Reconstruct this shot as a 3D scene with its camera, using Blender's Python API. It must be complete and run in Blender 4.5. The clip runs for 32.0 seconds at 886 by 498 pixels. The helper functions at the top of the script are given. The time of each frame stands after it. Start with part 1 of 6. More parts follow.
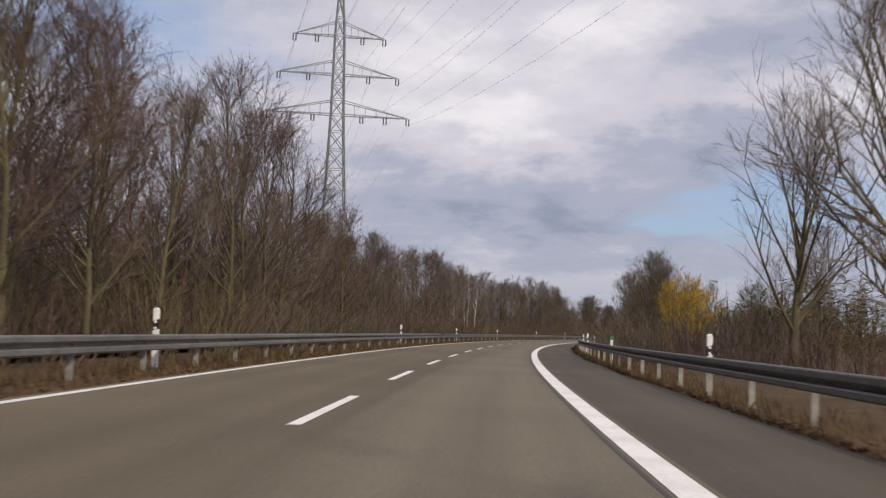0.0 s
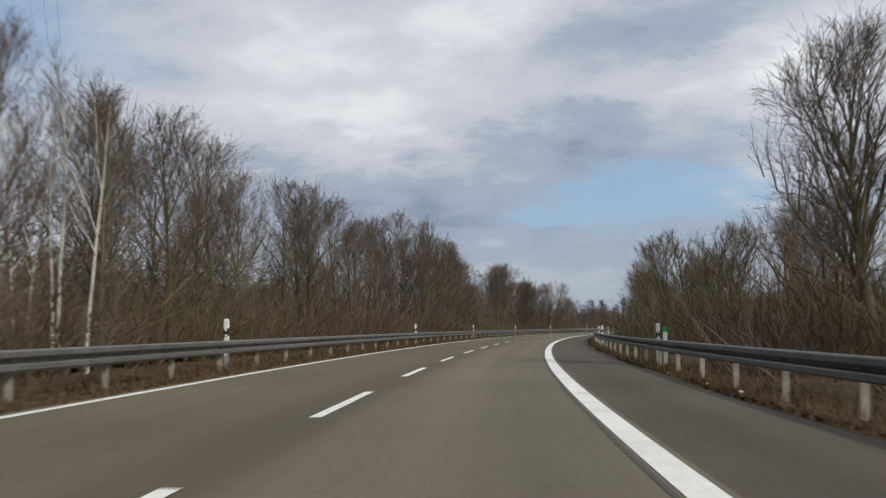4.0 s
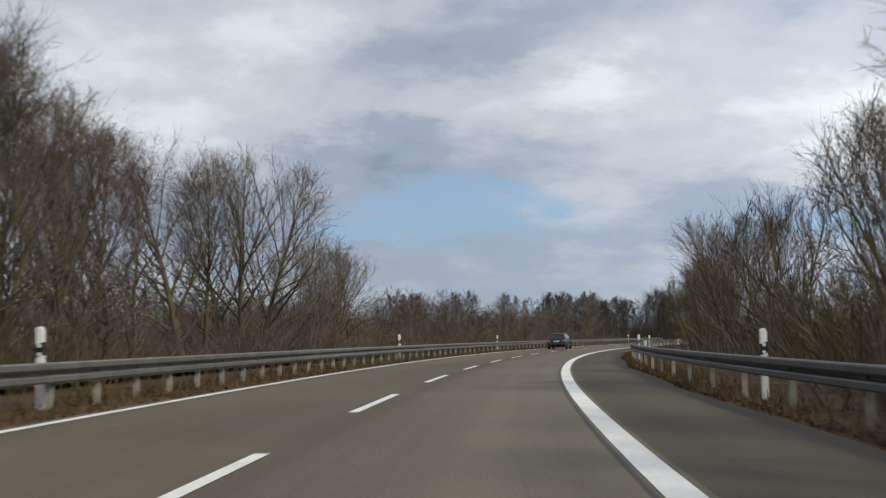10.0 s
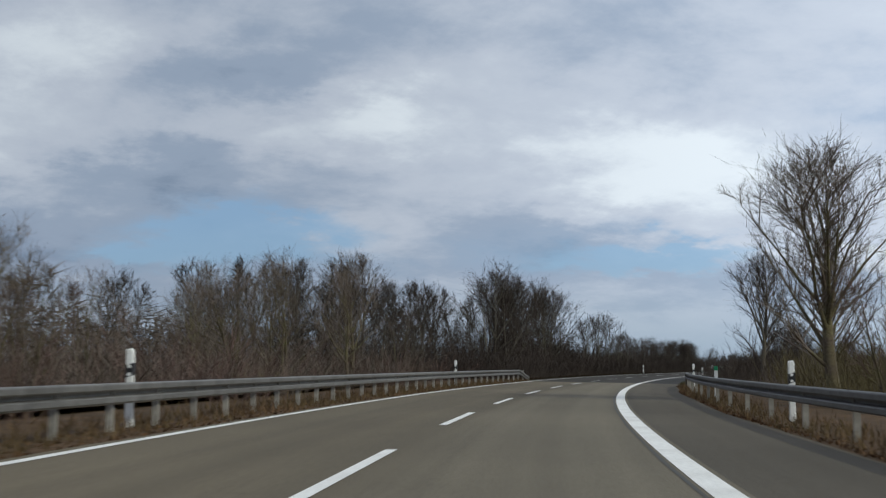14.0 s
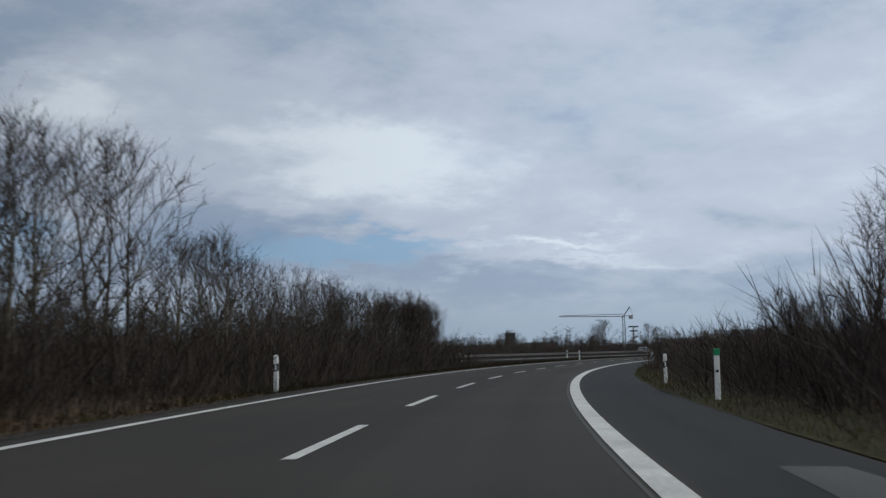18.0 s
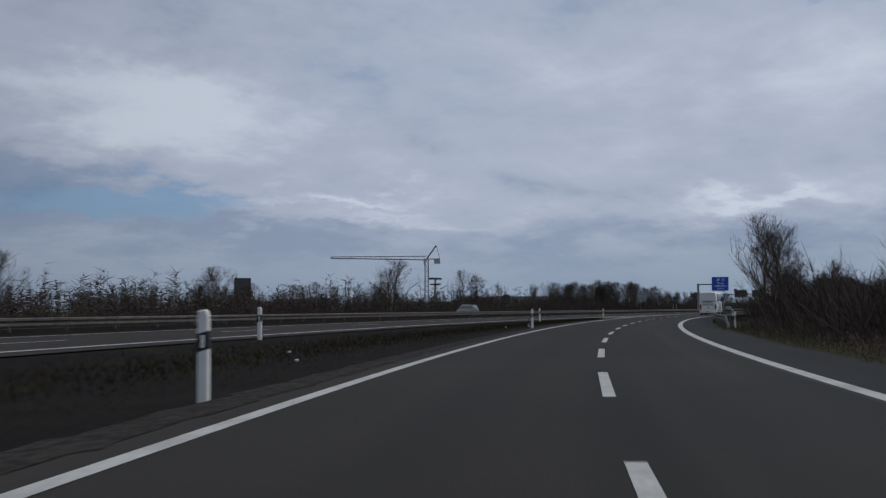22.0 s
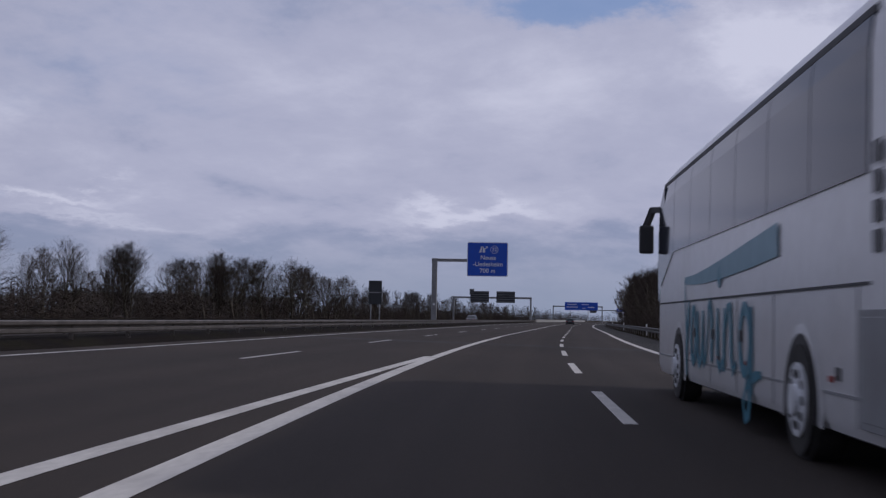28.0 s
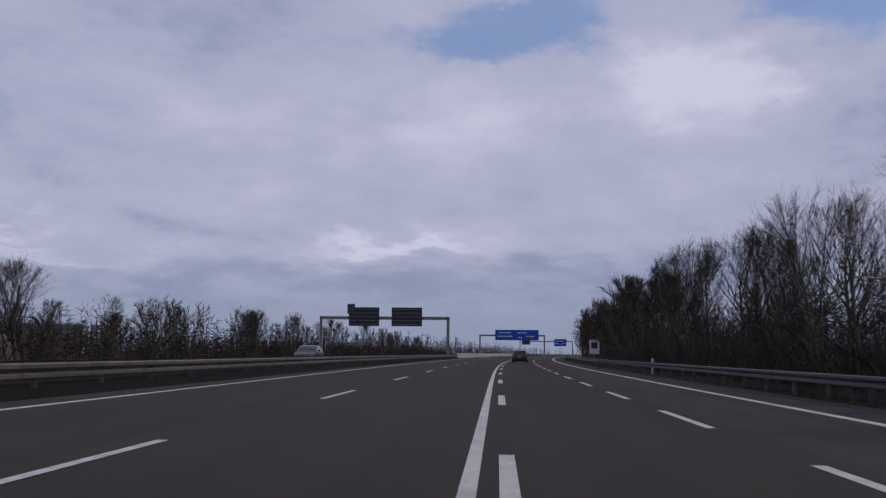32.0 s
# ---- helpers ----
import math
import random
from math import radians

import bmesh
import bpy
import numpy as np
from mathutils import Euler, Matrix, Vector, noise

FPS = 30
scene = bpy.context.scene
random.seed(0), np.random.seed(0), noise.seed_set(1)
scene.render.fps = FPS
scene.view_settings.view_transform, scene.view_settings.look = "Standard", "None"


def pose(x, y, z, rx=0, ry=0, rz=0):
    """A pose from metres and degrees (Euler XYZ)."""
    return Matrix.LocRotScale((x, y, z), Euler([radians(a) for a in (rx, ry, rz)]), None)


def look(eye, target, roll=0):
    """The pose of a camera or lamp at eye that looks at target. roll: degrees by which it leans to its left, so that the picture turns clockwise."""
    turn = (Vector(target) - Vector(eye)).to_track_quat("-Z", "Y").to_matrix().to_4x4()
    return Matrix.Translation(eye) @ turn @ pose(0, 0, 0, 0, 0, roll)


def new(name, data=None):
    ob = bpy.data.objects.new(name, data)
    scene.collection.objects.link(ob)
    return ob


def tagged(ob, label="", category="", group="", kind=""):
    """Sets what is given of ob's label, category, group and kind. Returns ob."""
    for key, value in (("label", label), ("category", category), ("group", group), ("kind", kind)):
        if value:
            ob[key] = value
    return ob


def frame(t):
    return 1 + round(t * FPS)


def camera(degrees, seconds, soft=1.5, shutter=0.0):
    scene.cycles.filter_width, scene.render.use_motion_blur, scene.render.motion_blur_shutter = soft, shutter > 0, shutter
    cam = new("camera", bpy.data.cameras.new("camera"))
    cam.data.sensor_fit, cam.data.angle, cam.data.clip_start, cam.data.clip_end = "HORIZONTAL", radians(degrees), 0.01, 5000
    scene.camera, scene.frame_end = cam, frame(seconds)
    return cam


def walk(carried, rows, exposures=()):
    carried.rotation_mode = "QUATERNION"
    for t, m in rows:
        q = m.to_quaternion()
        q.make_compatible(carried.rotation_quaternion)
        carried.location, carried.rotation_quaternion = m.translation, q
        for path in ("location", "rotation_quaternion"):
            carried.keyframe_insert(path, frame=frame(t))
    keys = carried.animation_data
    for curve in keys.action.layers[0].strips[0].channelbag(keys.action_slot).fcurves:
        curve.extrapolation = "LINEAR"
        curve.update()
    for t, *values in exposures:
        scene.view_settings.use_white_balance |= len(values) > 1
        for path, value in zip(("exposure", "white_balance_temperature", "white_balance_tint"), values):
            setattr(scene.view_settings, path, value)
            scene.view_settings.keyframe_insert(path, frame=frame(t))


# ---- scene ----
# ---- the road's line: curvature (1/km) every 50 m from s = -20 m ----
KAPPA = [0.729, 0.755, 0.944, 1.124, 0.782, 0.844, 1.147, 1.715, 1.916, 1.925, 1.839, 1.747, 2.027, 1.88, 1.206, 0.989,
         0.831, 1.114, 0.747, -0.142, 0.037, 0.227, 0.231, 0.209, 0.2, 0.199, 0.15, 0.1, 0.05, 0.0]
SG = np.arange(-120.0, 3000.0, 2.0)
_k = np.interp(SG, -20 + 50 * np.arange(len(KAPPA)), KAPPA) / 1000
_th = np.concatenate([[0], np.cumsum((_k[1:] + _k[:-1]) / 2 * 2.0)])
_th -= np.interp(0, SG, _th)
_tm = (_th[1:] + _th[:-1]) / 2
_x = np.concatenate([[0], np.cumsum(np.sin(_tm) * 2.0)])
_y = np.concatenate([[0], np.cumsum(np.cos(_tm) * 2.0)])
_x -= np.interp(0, SG, _x)
_y -= np.interp(0, SG, _y)
BANK = 0.02          # crossfall, down to the right
EYE = 1.0585         # eye height over the carriageway


def heading(s):
    """Clockwise from +y, radians."""
    return float(np.interp(s, SG, _th))


def crossfall(n):
    return -BANK * max(-16.0, min(5.0, n))


def RP(s, n, z=0.0):
    """The place s metres along the right edge line, n metres to its right, z over the banked surface."""
    a = heading(s)
    return Vector((float(np.interp(s, SG, _x)) + n * math.cos(a), float(np.interp(s, SG, _y)) - n * math.sin(a), z + crossfall(n)))


def road_pose(s, n, z=0.0, turn=0.0):
    """A pose on the road whose local +y runs along it; turn in degrees to the left."""
    p = RP(s, n, z)
    return pose(p.x, p.y, p.z, 0, 0, -math.degrees(heading(s)) + turn)


# ---- the camera: seconds, s, n, yaw from the road, pitch, lean to the right ----
cam = camera(40.14, 32.0, soft=1.3, shutter=0.18)
DRIVE = [
    (0, -1.126, -1.519, -1.685, 3.868, -1.65), (1, 28.616, -1.661, -3.495, 3.345, -1.164), (2, 58.265, -1.734, -3.261, 3.293, -0.788),
    (3, 87.839, -1.698, -2.769, 2.856, 0.265), (4, 117.388, -1.393, -1.771, 3.764, 0.646), (5.5, 161.8, -1.31, -2.0, 3.55, 0.7), (7, 205.901, -1.304, -2.163, 3.361, 0.66),
    (8, 235.152, -1.367, -2.347, 3.44, -0.004), (9, 264.931, -1.304, -2.431, 3.687, 0.866), (10, 294.091, -1.238, -2.205, 4.3, 1.064),
    (11, 323.403, -1.259, -2.758, 4.985, 1.581), (12, 352.111, -1.399, -3.406, 5.358, 1.247), (13, 381.302, -1.445, -3.695, 5.354, 1.271),
    (14, 410.242, -1.604, -3.755, 5.538, 0.196), (15.5, 454.1, -1.52, -3.2, 5.4, 0.9), (17, 498.028, -1.411, -2.616, 5.279, 1.682), (18, 527.431, -1.298, -2.107, 4.954, 1.23),
    (19, 556.828, -1.553, -1.933, 4.878, 1.377), (20, 586.085, -1.998, -2.837, 4.823, 1.475), (21, 615.247, -2.962, -4.218, 3.739, 1.232),
    (22, 644.707, -3.968, -5.083, 2.866, 0.322), (23, 674.031, -4.56, -4.57, 3.363, -0.147), (24, 703.996, -4.956, -3.377, 3.763, -1.247), (25.5, 749.2, -4.87, -2.5, 3.4, -1.1),
    (27, 795.198, -4.758, -1.788, 3.105, -0.947), (28, 826.658, -4.757, -2.714, 3.245, -1.023), (29, 857.784, -4.917, -3.773, 3.37, -0.466),
    (30, 889.55, -5.587, -3.688, 5.269, -2.155), (31, 921.113, -6.052, -3.51, 4.992, -0.492), (32, 952.506, -6.737, -2.636, 4.893, -0.498)]


def seat(s, n, yaw, pitch, lean):
    p = RP(s, n, EYE)
    return pose(p.x, p.y, p.z, 90 + pitch, 0, -math.degrees(heading(s)) - yaw) @ pose(0, 0, 0, 0, 0, -lean)


walk(cam, [(t, seat(*v)) for t, *v in DRIVE], [(0, 0.6, 6850, 12), (4, 0.52, 6550, 2), (10, 0.48, 6450, 1), (12.5, 0.32, 6050, -1), (14.3, 0.22, 6080, -1), (16.6, -0.02, 5950, -1), (19, -0.08, 5900, 0), (20.5, -0.38, 5780, 1), (24, -0.42, 5880, 9), (27, -0.44, 5850, 17), (32, -0.44, 5850, 17)])

# ---- light ----
SUN_AZ, SUN_EL = 145.0, 36.0
sun_way = Vector((math.sin(radians(SUN_AZ)) * math.cos(radians(SUN_EL)), math.cos(radians(SUN_AZ)) * math.cos(radians(SUN_EL)), math.sin(radians(SUN_EL))))
sun = new("sun", bpy.data.lights.new("sun", "SUN"))
sun.data.energy, sun.data.angle, sun.data.color = 1.5, radians(3), (1.0, 0.90, 0.74)
sun.matrix_world = look(sun_way * 500, (0, 0, 0))

world = bpy.data.worlds.new("sky")
scene.world = world
world.use_nodes = True
_nt = world.node_tree
_nt.nodes.clear()


def wmath(op, a, b=0.0, c=0.0, clamp=False):
    nd = _nt.nodes.new("ShaderNodeMath")
    nd.operation, nd.use_clamp = op, clamp
    for i, v in enumerate((a, b, c)):
        if isinstance(v, (int, float)):
            nd.inputs[i].default_value = v
        else:
            _nt.links.new(v, nd.inputs[i])
    return nd.outputs[0]


def wmix(fac, a, b):
    nd = _nt.nodes.new("ShaderNodeMix")
    nd.data_type = "RGBA"
    for sock, v in ((nd.inputs[0], fac), (nd.inputs[6], a), (nd.inputs[7], b)):
        if isinstance(v, (float, tuple)):
            sock.default_value = v
        else:
            _nt.links.new(v, sock)
    return nd.outputs[2]


def wsmooth(v, lo, hi):
    nd = _nt.nodes.new("ShaderNodeMapRange")
    nd.interpolation_type = "SMOOTHSTEP"
    _nt.links.new(v, nd.inputs[0])
    nd.inputs[1].default_value, nd.inputs[2].default_value = lo, hi
    return nd.outputs[0]


sky = _nt.nodes.new("ShaderNodeTexSky")
sky.sky_type, sky.sun_disc = "NISHITA", False
sky.sun_elevation, sky.sun_rotation = radians(SUN_EL), radians(SUN_AZ)
sky.air_density, sky.dust_density = 1.0, 1.2
_co = _nt.nodes.new("ShaderNodeTexCoord")
_sep = _nt.nodes.new("ShaderNodeSeparateXYZ")
_nt.links.new(_co.outputs["Generated"], _sep.inputs[0])
_up = wmath("MAXIMUM", wmath("ADD", _sep.outputs[2], 0.26), 0.03)


def cloud_noise(scale, shift, detail, rough, warp=0.0):
    cb = _nt.nodes.new("ShaderNodeCombineXYZ")
    _nt.links.new(wmath("ADD", wmath("DIVIDE", _sep.outputs[0], _up), shift), cb.inputs[0])
    _nt.links.new(wmath("DIVIDE", _sep.outputs[1], _up), cb.inputs[1])
    nz = _nt.nodes.new("ShaderNodeTexNoise")
    nz.inputs["Scale"].default_value, nz.inputs["Detail"].default_value, nz.inputs["Roughness"].default_value = scale, detail, rough
    nz.inputs["Distortion"].default_value = warp
    _nt.links.new(cb.outputs[0], nz.inputs["Vector"])
    return nz.outputs[0]


_azim = wmath("ARCTAN2", _sep.outputs[0], _sep.outputs[1])
_elev = wmath("ARCSINE", _sep.outputs[2])
# the clouds' edges are torn: bearings wander by a few degrees
_az_torn = wmath("ADD", _azim, wmath("MULTIPLY", wmath("SUBTRACT", cloud_noise(3.4, 1.3, 7.0, 0.62), 0.5), radians(13)))
_el_torn = wmath("ADD", _elev, wmath("MULTIPLY", wmath("SUBTRACT", cloud_noise(4.2, 5.9, 8.0, 0.62), 0.5), radians(6)))


def sky_spot(az, el, wide, high):
    """A soft spot of the sky with torn edges: azimuth, elevation and half sizes in degrees."""
    u = wmath("DIVIDE", wmath("SUBTRACT", _az_torn, radians(az)), radians(wide))
    v = wmath("DIVIDE", wmath("SUBTRACT", _el_torn, radians(el)), radians(high))
    return wmath("EXPONENT", wmath("MULTIPLY", wmath("ADD", wmath("MULTIPLY", u, u), wmath("MULTIPLY", v, v)), -1.0))


def wsum(*vals):
    out = vals[0]
    for v in vals[1:]:
        out = wmath("ADD", out, v)
    return out


big = cloud_noise(0.9, 3.7, 4.0, 0.5, 0.0)
fine = cloud_noise(2.6, 9.1, 9.0, 0.62, 0.15)
def spots(*rows):
    return wsum(*[wmath("MULTIPLY", sky_spot(*row[:4]), row[4]) for row in rows])


holes = spots((13.8, 6.3, 4.5, 1.0, 0.36), (34.5, 5.0, 5, 0.8, 0.32), (68, 15.2, 5.5, 1.5, 0.48), (83, 15.5, 3, 1.6, 0.34), (-15, 13, 6, 5, 0.14), (9.6, 5.2, 2.5, 0.6, 0.22), (26.5, 12.5, 3, 1.2, 0.12))
cover = wmath("MULTIPLY_ADD", wsmooth(wmath("SUBTRACT", wmath("ADD", wmath("MULTIPLY", big, 0.7), wmath("MULTIPLY", fine, 0.3)), holes), 0.20, 0.46), 0.8, 0.2)
glow = spots((-3.3, 13.3, 3.2, 1.5, 0.20), (5, 13.6, 4, 1.6, 0.20), (0.5, 9.8, 5, 1.5, 0.22), (22, 12, 2.6, 1.2, 0.22), (18, 10.8, 5, 1.0, 0.15), (6, 14.8, 6, 1.5, 0.12), (31, 10.2, 4, 1.8, 0.16),
             (35, 8.9, 6.2, 1.9, 0.30), (43, 5.5, 4, 0.4, 0.20), (62, 5.1, 4, 0.5, 0.22), (45, 4.4, 5, 0.4, 0.16), (76.8, 12.6, 3.8, 1.7, 0.36), (50, 11, 12, 5, 0.10), (66, 9, 9, 4, 0.06))
gloom = spots((0, 6.3, 8, 2.0, 0.20), (7, 5.0, 6, 1.5, 0.12), (15, 14, 6, 1.6, 0.20), (10, 9, 5, 1.3, 0.18), (28, 6, 5, 1.5, 0.10), (24, 15.5, 7, 1.5, 0.08), (45, 3.4, 40, 1.3, 0.10))
tone = wmath("SUBTRACT", wmath("ADD", wmath("ADD", wmath("MULTIPLY", big, 0.50), wmath("MULTIPLY", fine, 0.60)), glow), gloom)
dark = wmix(wsmooth(tone, 0.22, 0.42), (2.0, 2.42, 3.4, 1), (3.25, 3.6, 4.65, 1))
grey = wmix(wsmooth(tone, 0.42, 0.60), dark, (5.0, 5.05, 5.9, 1))
white = wmix(wsmooth(tone, 0.57, 0.88), grey, (7.2, 7.15, 7.7, 1))
blue = _nt.nodes.new("ShaderNodeMix")
blue.data_type, blue.blend_type = "RGBA", "MULTIPLY"
blue.inputs[0].default_value = 1.0
_nt.links.new(sky.outputs[0], blue.inputs[6])
blue.inputs[7].default_value = (0.70, 0.80, 1.05, 1)
haze = wsmooth(_sep.outputs[2], 0.0, 0.09)
final = wmix(cover, wmix(0.55, blue.outputs[2], (2.9, 4.1, 5.9, 1)), white)
final = wmix(haze, (3.3, 3.7, 4.5, 1), final)
# the cloud deck is thicker to the north and thins out towards the east
thin = wmath("SUBTRACT", wmath("MULTIPLY_ADD", wsmooth(_azim, radians(12), radians(50)), 0.32, 0.80), wmath("MULTIPLY", wsmooth(_azim, radians(100), radians(150)), 0.2))
_tint = _nt.nodes.new("ShaderNodeCombineColor")
for i in range(3):
    _nt.links.new(thin, _tint.inputs[i])
deck = _nt.nodes.new("ShaderNodeMix")
deck.data_type, deck.blend_type = "RGBA", "MULTIPLY"
deck.inputs[0].default_value = 1.0
_nt.links.new(final, deck.inputs[6])
_nt.links.new(_tint.outputs[0], deck.inputs[7])
final = deck.outputs[2]
_bg = _nt.nodes.new("ShaderNodeBackground")
_bg.inputs[1].default_value = 0.1
_nt.links.new(final, _bg.inputs[0])
_wo = _nt.nodes.new("ShaderNodeOutputWorld")
_nt.links.new(_bg.outputs[0], _wo.inputs[0])


# ---- materials ----
def material(name, base, rough=0.8, metal=0.0, second=None, scale=3.0, detail=6.0, fine_scale=None, fine_amount=0.15, bump=0.0, bump_scale=40.0,
             per_object=0.0, per_island=0.0, spec=0.5, contrast=(0.35, 0.65)):
    """Two-scale noise between two base colours, fine value grain, relief, and a change of value from object to object."""
    m = bpy.data.materials.new(name)
    m.use_nodes = True
    nt = m.node_tree
    b = nt.nodes["Principled BSDF"]
    b.inputs["Roughness"].default_value, b.inputs["Metallic"].default_value = rough, metal
    b.inputs["Specular IOR Level"].default_value = spec
    co = nt.nodes.new("ShaderNodeTexCoord")
    col = nt.nodes.new("ShaderNodeRGB").outputs[0]
    col.default_value = (*base, 1)

    def noise_of(sc, dt):
        nz = nt.nodes.new("ShaderNodeTexNoise")
        nz.inputs["Scale"].default_value, nz.inputs["Detail"].default_value = sc, dt
        nt.links.new(co.outputs["Object"], nz.inputs["Vector"])
        return nz.outputs[0]

    def mixed(fac, a, bb, blend="MIX"):
        mx = nt.nodes.new("ShaderNodeMix")
        mx.data_type, mx.blend_type = "RGBA", blend
        for sock, v in ((mx.inputs[0], fac), (mx.inputs[6], a), (mx.inputs[7], bb)):
            if isinstance(v, (float, tuple)):
                sock.default_value = v
            else:
                nt.links.new(v, sock)
        return mx.outputs[2]

    def ranged(v, lo, hi, a, bb):
        r = nt.nodes.new("ShaderNodeMapRange")
        nt.links.new(v, r.inputs[0])
        for i, x in enumerate((lo, hi, a, bb)):
            r.inputs[i + 1].default_value = x
        return r.outputs[0]

    if second:
        col = mixed(ranged(noise_of(scale, detail), contrast[0], contrast[1], 0, 1), col, (*second, 1))
    if fine_scale:
        col = mixed(1.0, col, ranged(noise_of(fine_scale, 3), 0.3, 0.7, 1 - fine_amount, 1 + fine_amount), "MULTIPLY")
    if per_object:
        inf = nt.nodes.new("ShaderNodeObjectInfo")
        col = mixed(1.0, col, ranged(inf.outputs["Random"], 0, 1, 1 - per_object, 1 + per_object), "MULTIPLY")
    if per_island:
        geo = nt.nodes.new("ShaderNodeNewGeometry")
        col = mixed(1.0, col, ranged(geo.outputs["Random Per Island"], 0, 1, 1 - per_island, 1 + per_island), "MULTIPLY")
    nt.links.new(col, b.inputs["Base Color"])
    if bump:
        bp = nt.nodes.new("ShaderNodeBump")
        bp.inputs["Strength"].default_value, bp.inputs["Distance"].default_value = bump, 0.02
        nt.links.new(noise_of(bump_scale, 4), bp.inputs["Height"])
        nt.links.new(bp.outputs[0], b.inputs["Normal"])
    return m


def lane_asphalt(name, base, second):
    """Asphalt with long streaks along the lanes: the mesh's uv is (n, s) in metres."""
    m = material(name, base, rough=0.85, second=second, scale=0.12, fine_scale=30.0, fine_amount=0.22, bump=0.35, bump_scale=60.0, spec=0.2)
    nt = m.node_tree
    b = nt.nodes["Principled BSDF"]
    old = b.inputs["Base Color"].links[0].from_socket
    uv = nt.nodes.new("ShaderNodeUVMap")
    mp = nt.nodes.new("ShaderNodeMapping")
    mp.inputs["Scale"].default_value = (1.1, 0.012, 1)
    nt.links.new(uv.outputs[0], mp.inputs[0])
    nz = nt.nodes.new("ShaderNodeTexNoise")
    nz.inputs["Scale"].default_value, nz.inputs["Detail"].default_value = 1.0, 5.0
    nt.links.new(mp.outputs[0], nz.inputs[0])
    r = nt.nodes.new("ShaderNodeMapRange")
    nt.links.new(nz.outputs[0], r.inputs[0])
    for i, x in enumerate((0.35, 0.65, 0.86, 1.12)):
        r.inputs[i + 1].default_value = x
    sx = nt.nodes.new("ShaderNodeSeparateXYZ")
    nt.links.new(uv.outputs[0], sx.inputs[0])
    # worn, polished lanes: darker between the lanes and in the outer lane, a long drift along the road
    off = nt.nodes.new("ShaderNodeMath")
    off.operation = "MULTIPLY_ADD"
    nt.links.new(nz.outputs[0], off.inputs[0])
    off.inputs[1].default_value = 1.6
    nt.links.new(sx.outputs[0], off.inputs[2])
    ramp = nt.nodes.new("ShaderNodeValToRGB")
    ramp.color_ramp.interpolation = "EASE"
    span = nt.nodes.new("ShaderNodeMapRange")
    nt.links.new(off.outputs[0], span.inputs[0])
    for i, x in enumerate((-8.0, 4.0, 0.0, 1.0)):
        span.inputs[i + 1].default_value = x
    nt.links.new(span.outputs[0], ramp.inputs[0])
    ramp.color_ramp.elements[0].position, ramp.color_ramp.elements[0].color = 0.05, (0.97, 0.95, 0.92, 1)
    ramp.color_ramp.elements[1].position, ramp.color_ramp.elements[1].color = 0.85, (1.0, 1.0, 1.0, 1)
    for at, c in ((0.25, (0.90, 0.87, 0.83, 1)), (0.37, (0.85, 0.82, 0.78, 1)), (0.45, (0.80, 0.78, 0.75, 1)), (0.53, (1.0, 1.0, 1.0, 1)), (0.66, (1.04, 1.05, 1.06, 1))):
        ramp.color_ramp.elements.new(at).color = c
    for a in (r.outputs[0], ramp.outputs[0]):
        mx = nt.nodes.new("ShaderNodeMix")
        mx.data_type, mx.blend_type = "RGBA", "MULTIPLY"
        mx.inputs[0].default_value = 1.0
        nt.links.new(old, mx.inputs[6])
        nt.links.new(a, mx.inputs[7])
        old = mx.outputs[2]
    nt.links.new(old, b.inputs["Base Color"])
    return m


ASPHALT = lane_asphalt("asphalt", (0.162, 0.139, 0.100), (0.135, 0.116, 0.084))
# the same asphalt with cloud shade put into its colour
ASPHALTDARK = lane_asphalt("cloud_shaded_asphalt", (0.045, 0.039, 0.032), (0.035, 0.0305, 0.025))
# another surface than the link road's, darkened further for the clouded sun
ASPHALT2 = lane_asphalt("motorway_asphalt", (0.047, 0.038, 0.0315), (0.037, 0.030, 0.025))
SHOULDER = lane_asphalt("shoulder_asphalt", (0.105, 0.089, 0.067), (0.080, 0.068, 0.051))
# shoulder asphalt with the cloud shade in its colour
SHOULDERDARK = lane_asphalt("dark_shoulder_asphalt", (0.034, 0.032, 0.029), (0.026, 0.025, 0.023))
PATCH = lane_asphalt("patched_asphalt", (0.052, 0.050, 0.047), (0.040, 0.038, 0.036))
PATCHPALE = lane_asphalt("pale_patched_asphalt", (0.11, 0.107, 0.102), (0.08, 0.078, 0.075))
SEAL = material("bitumen_seal", (0.062, 0.054, 0.044), rough=0.85, second=(0.06, 0.058, 0.055), scale=2)
PAINT = material("road_paint", (0.80, 0.79, 0.76), rough=0.7, second=(0.62, 0.60, 0.57), scale=0.8, fine_scale=14, fine_amount=0.12, bump=0.2, contrast=(0.45, 0.75))
OLDPAINT = material("worn_road_paint", (0.62, 0.61, 0.58), rough=0.75, second=(0.36, 0.35, 0.33), scale=2.5, fine_scale=18, fine_amount=0.2, contrast=(0.45, 0.7))
DULLPAINT = material("dull_road_paint", (0.60, 0.58, 0.54), rough=0.75, second=(0.44, 0.42, 0.39), scale=0.9, fine_scale=14, fine_amount=0.18, bump=0.2, contrast=(0.42, 0.72))
# dark soil and grass, blackened further in colour to stand for cloud shade
SOD = material("dark_shaded_sod", (0.011, 0.0075, 0.0055), rough=1.0, second=(0.018, 0.016, 0.007), scale=0.5, fine_scale=10, fine_amount=0.5, bump=1.0, bump_scale=14, spec=0.1, contrast=(0.5, 0.72))
SODBLADE = material("shaded_grass_blades", (0.024, 0.016, 0.009), rough=0.95, second=(0.028, 0.026, 0.010), scale=0.5, per_island=0.4, spec=0.1)
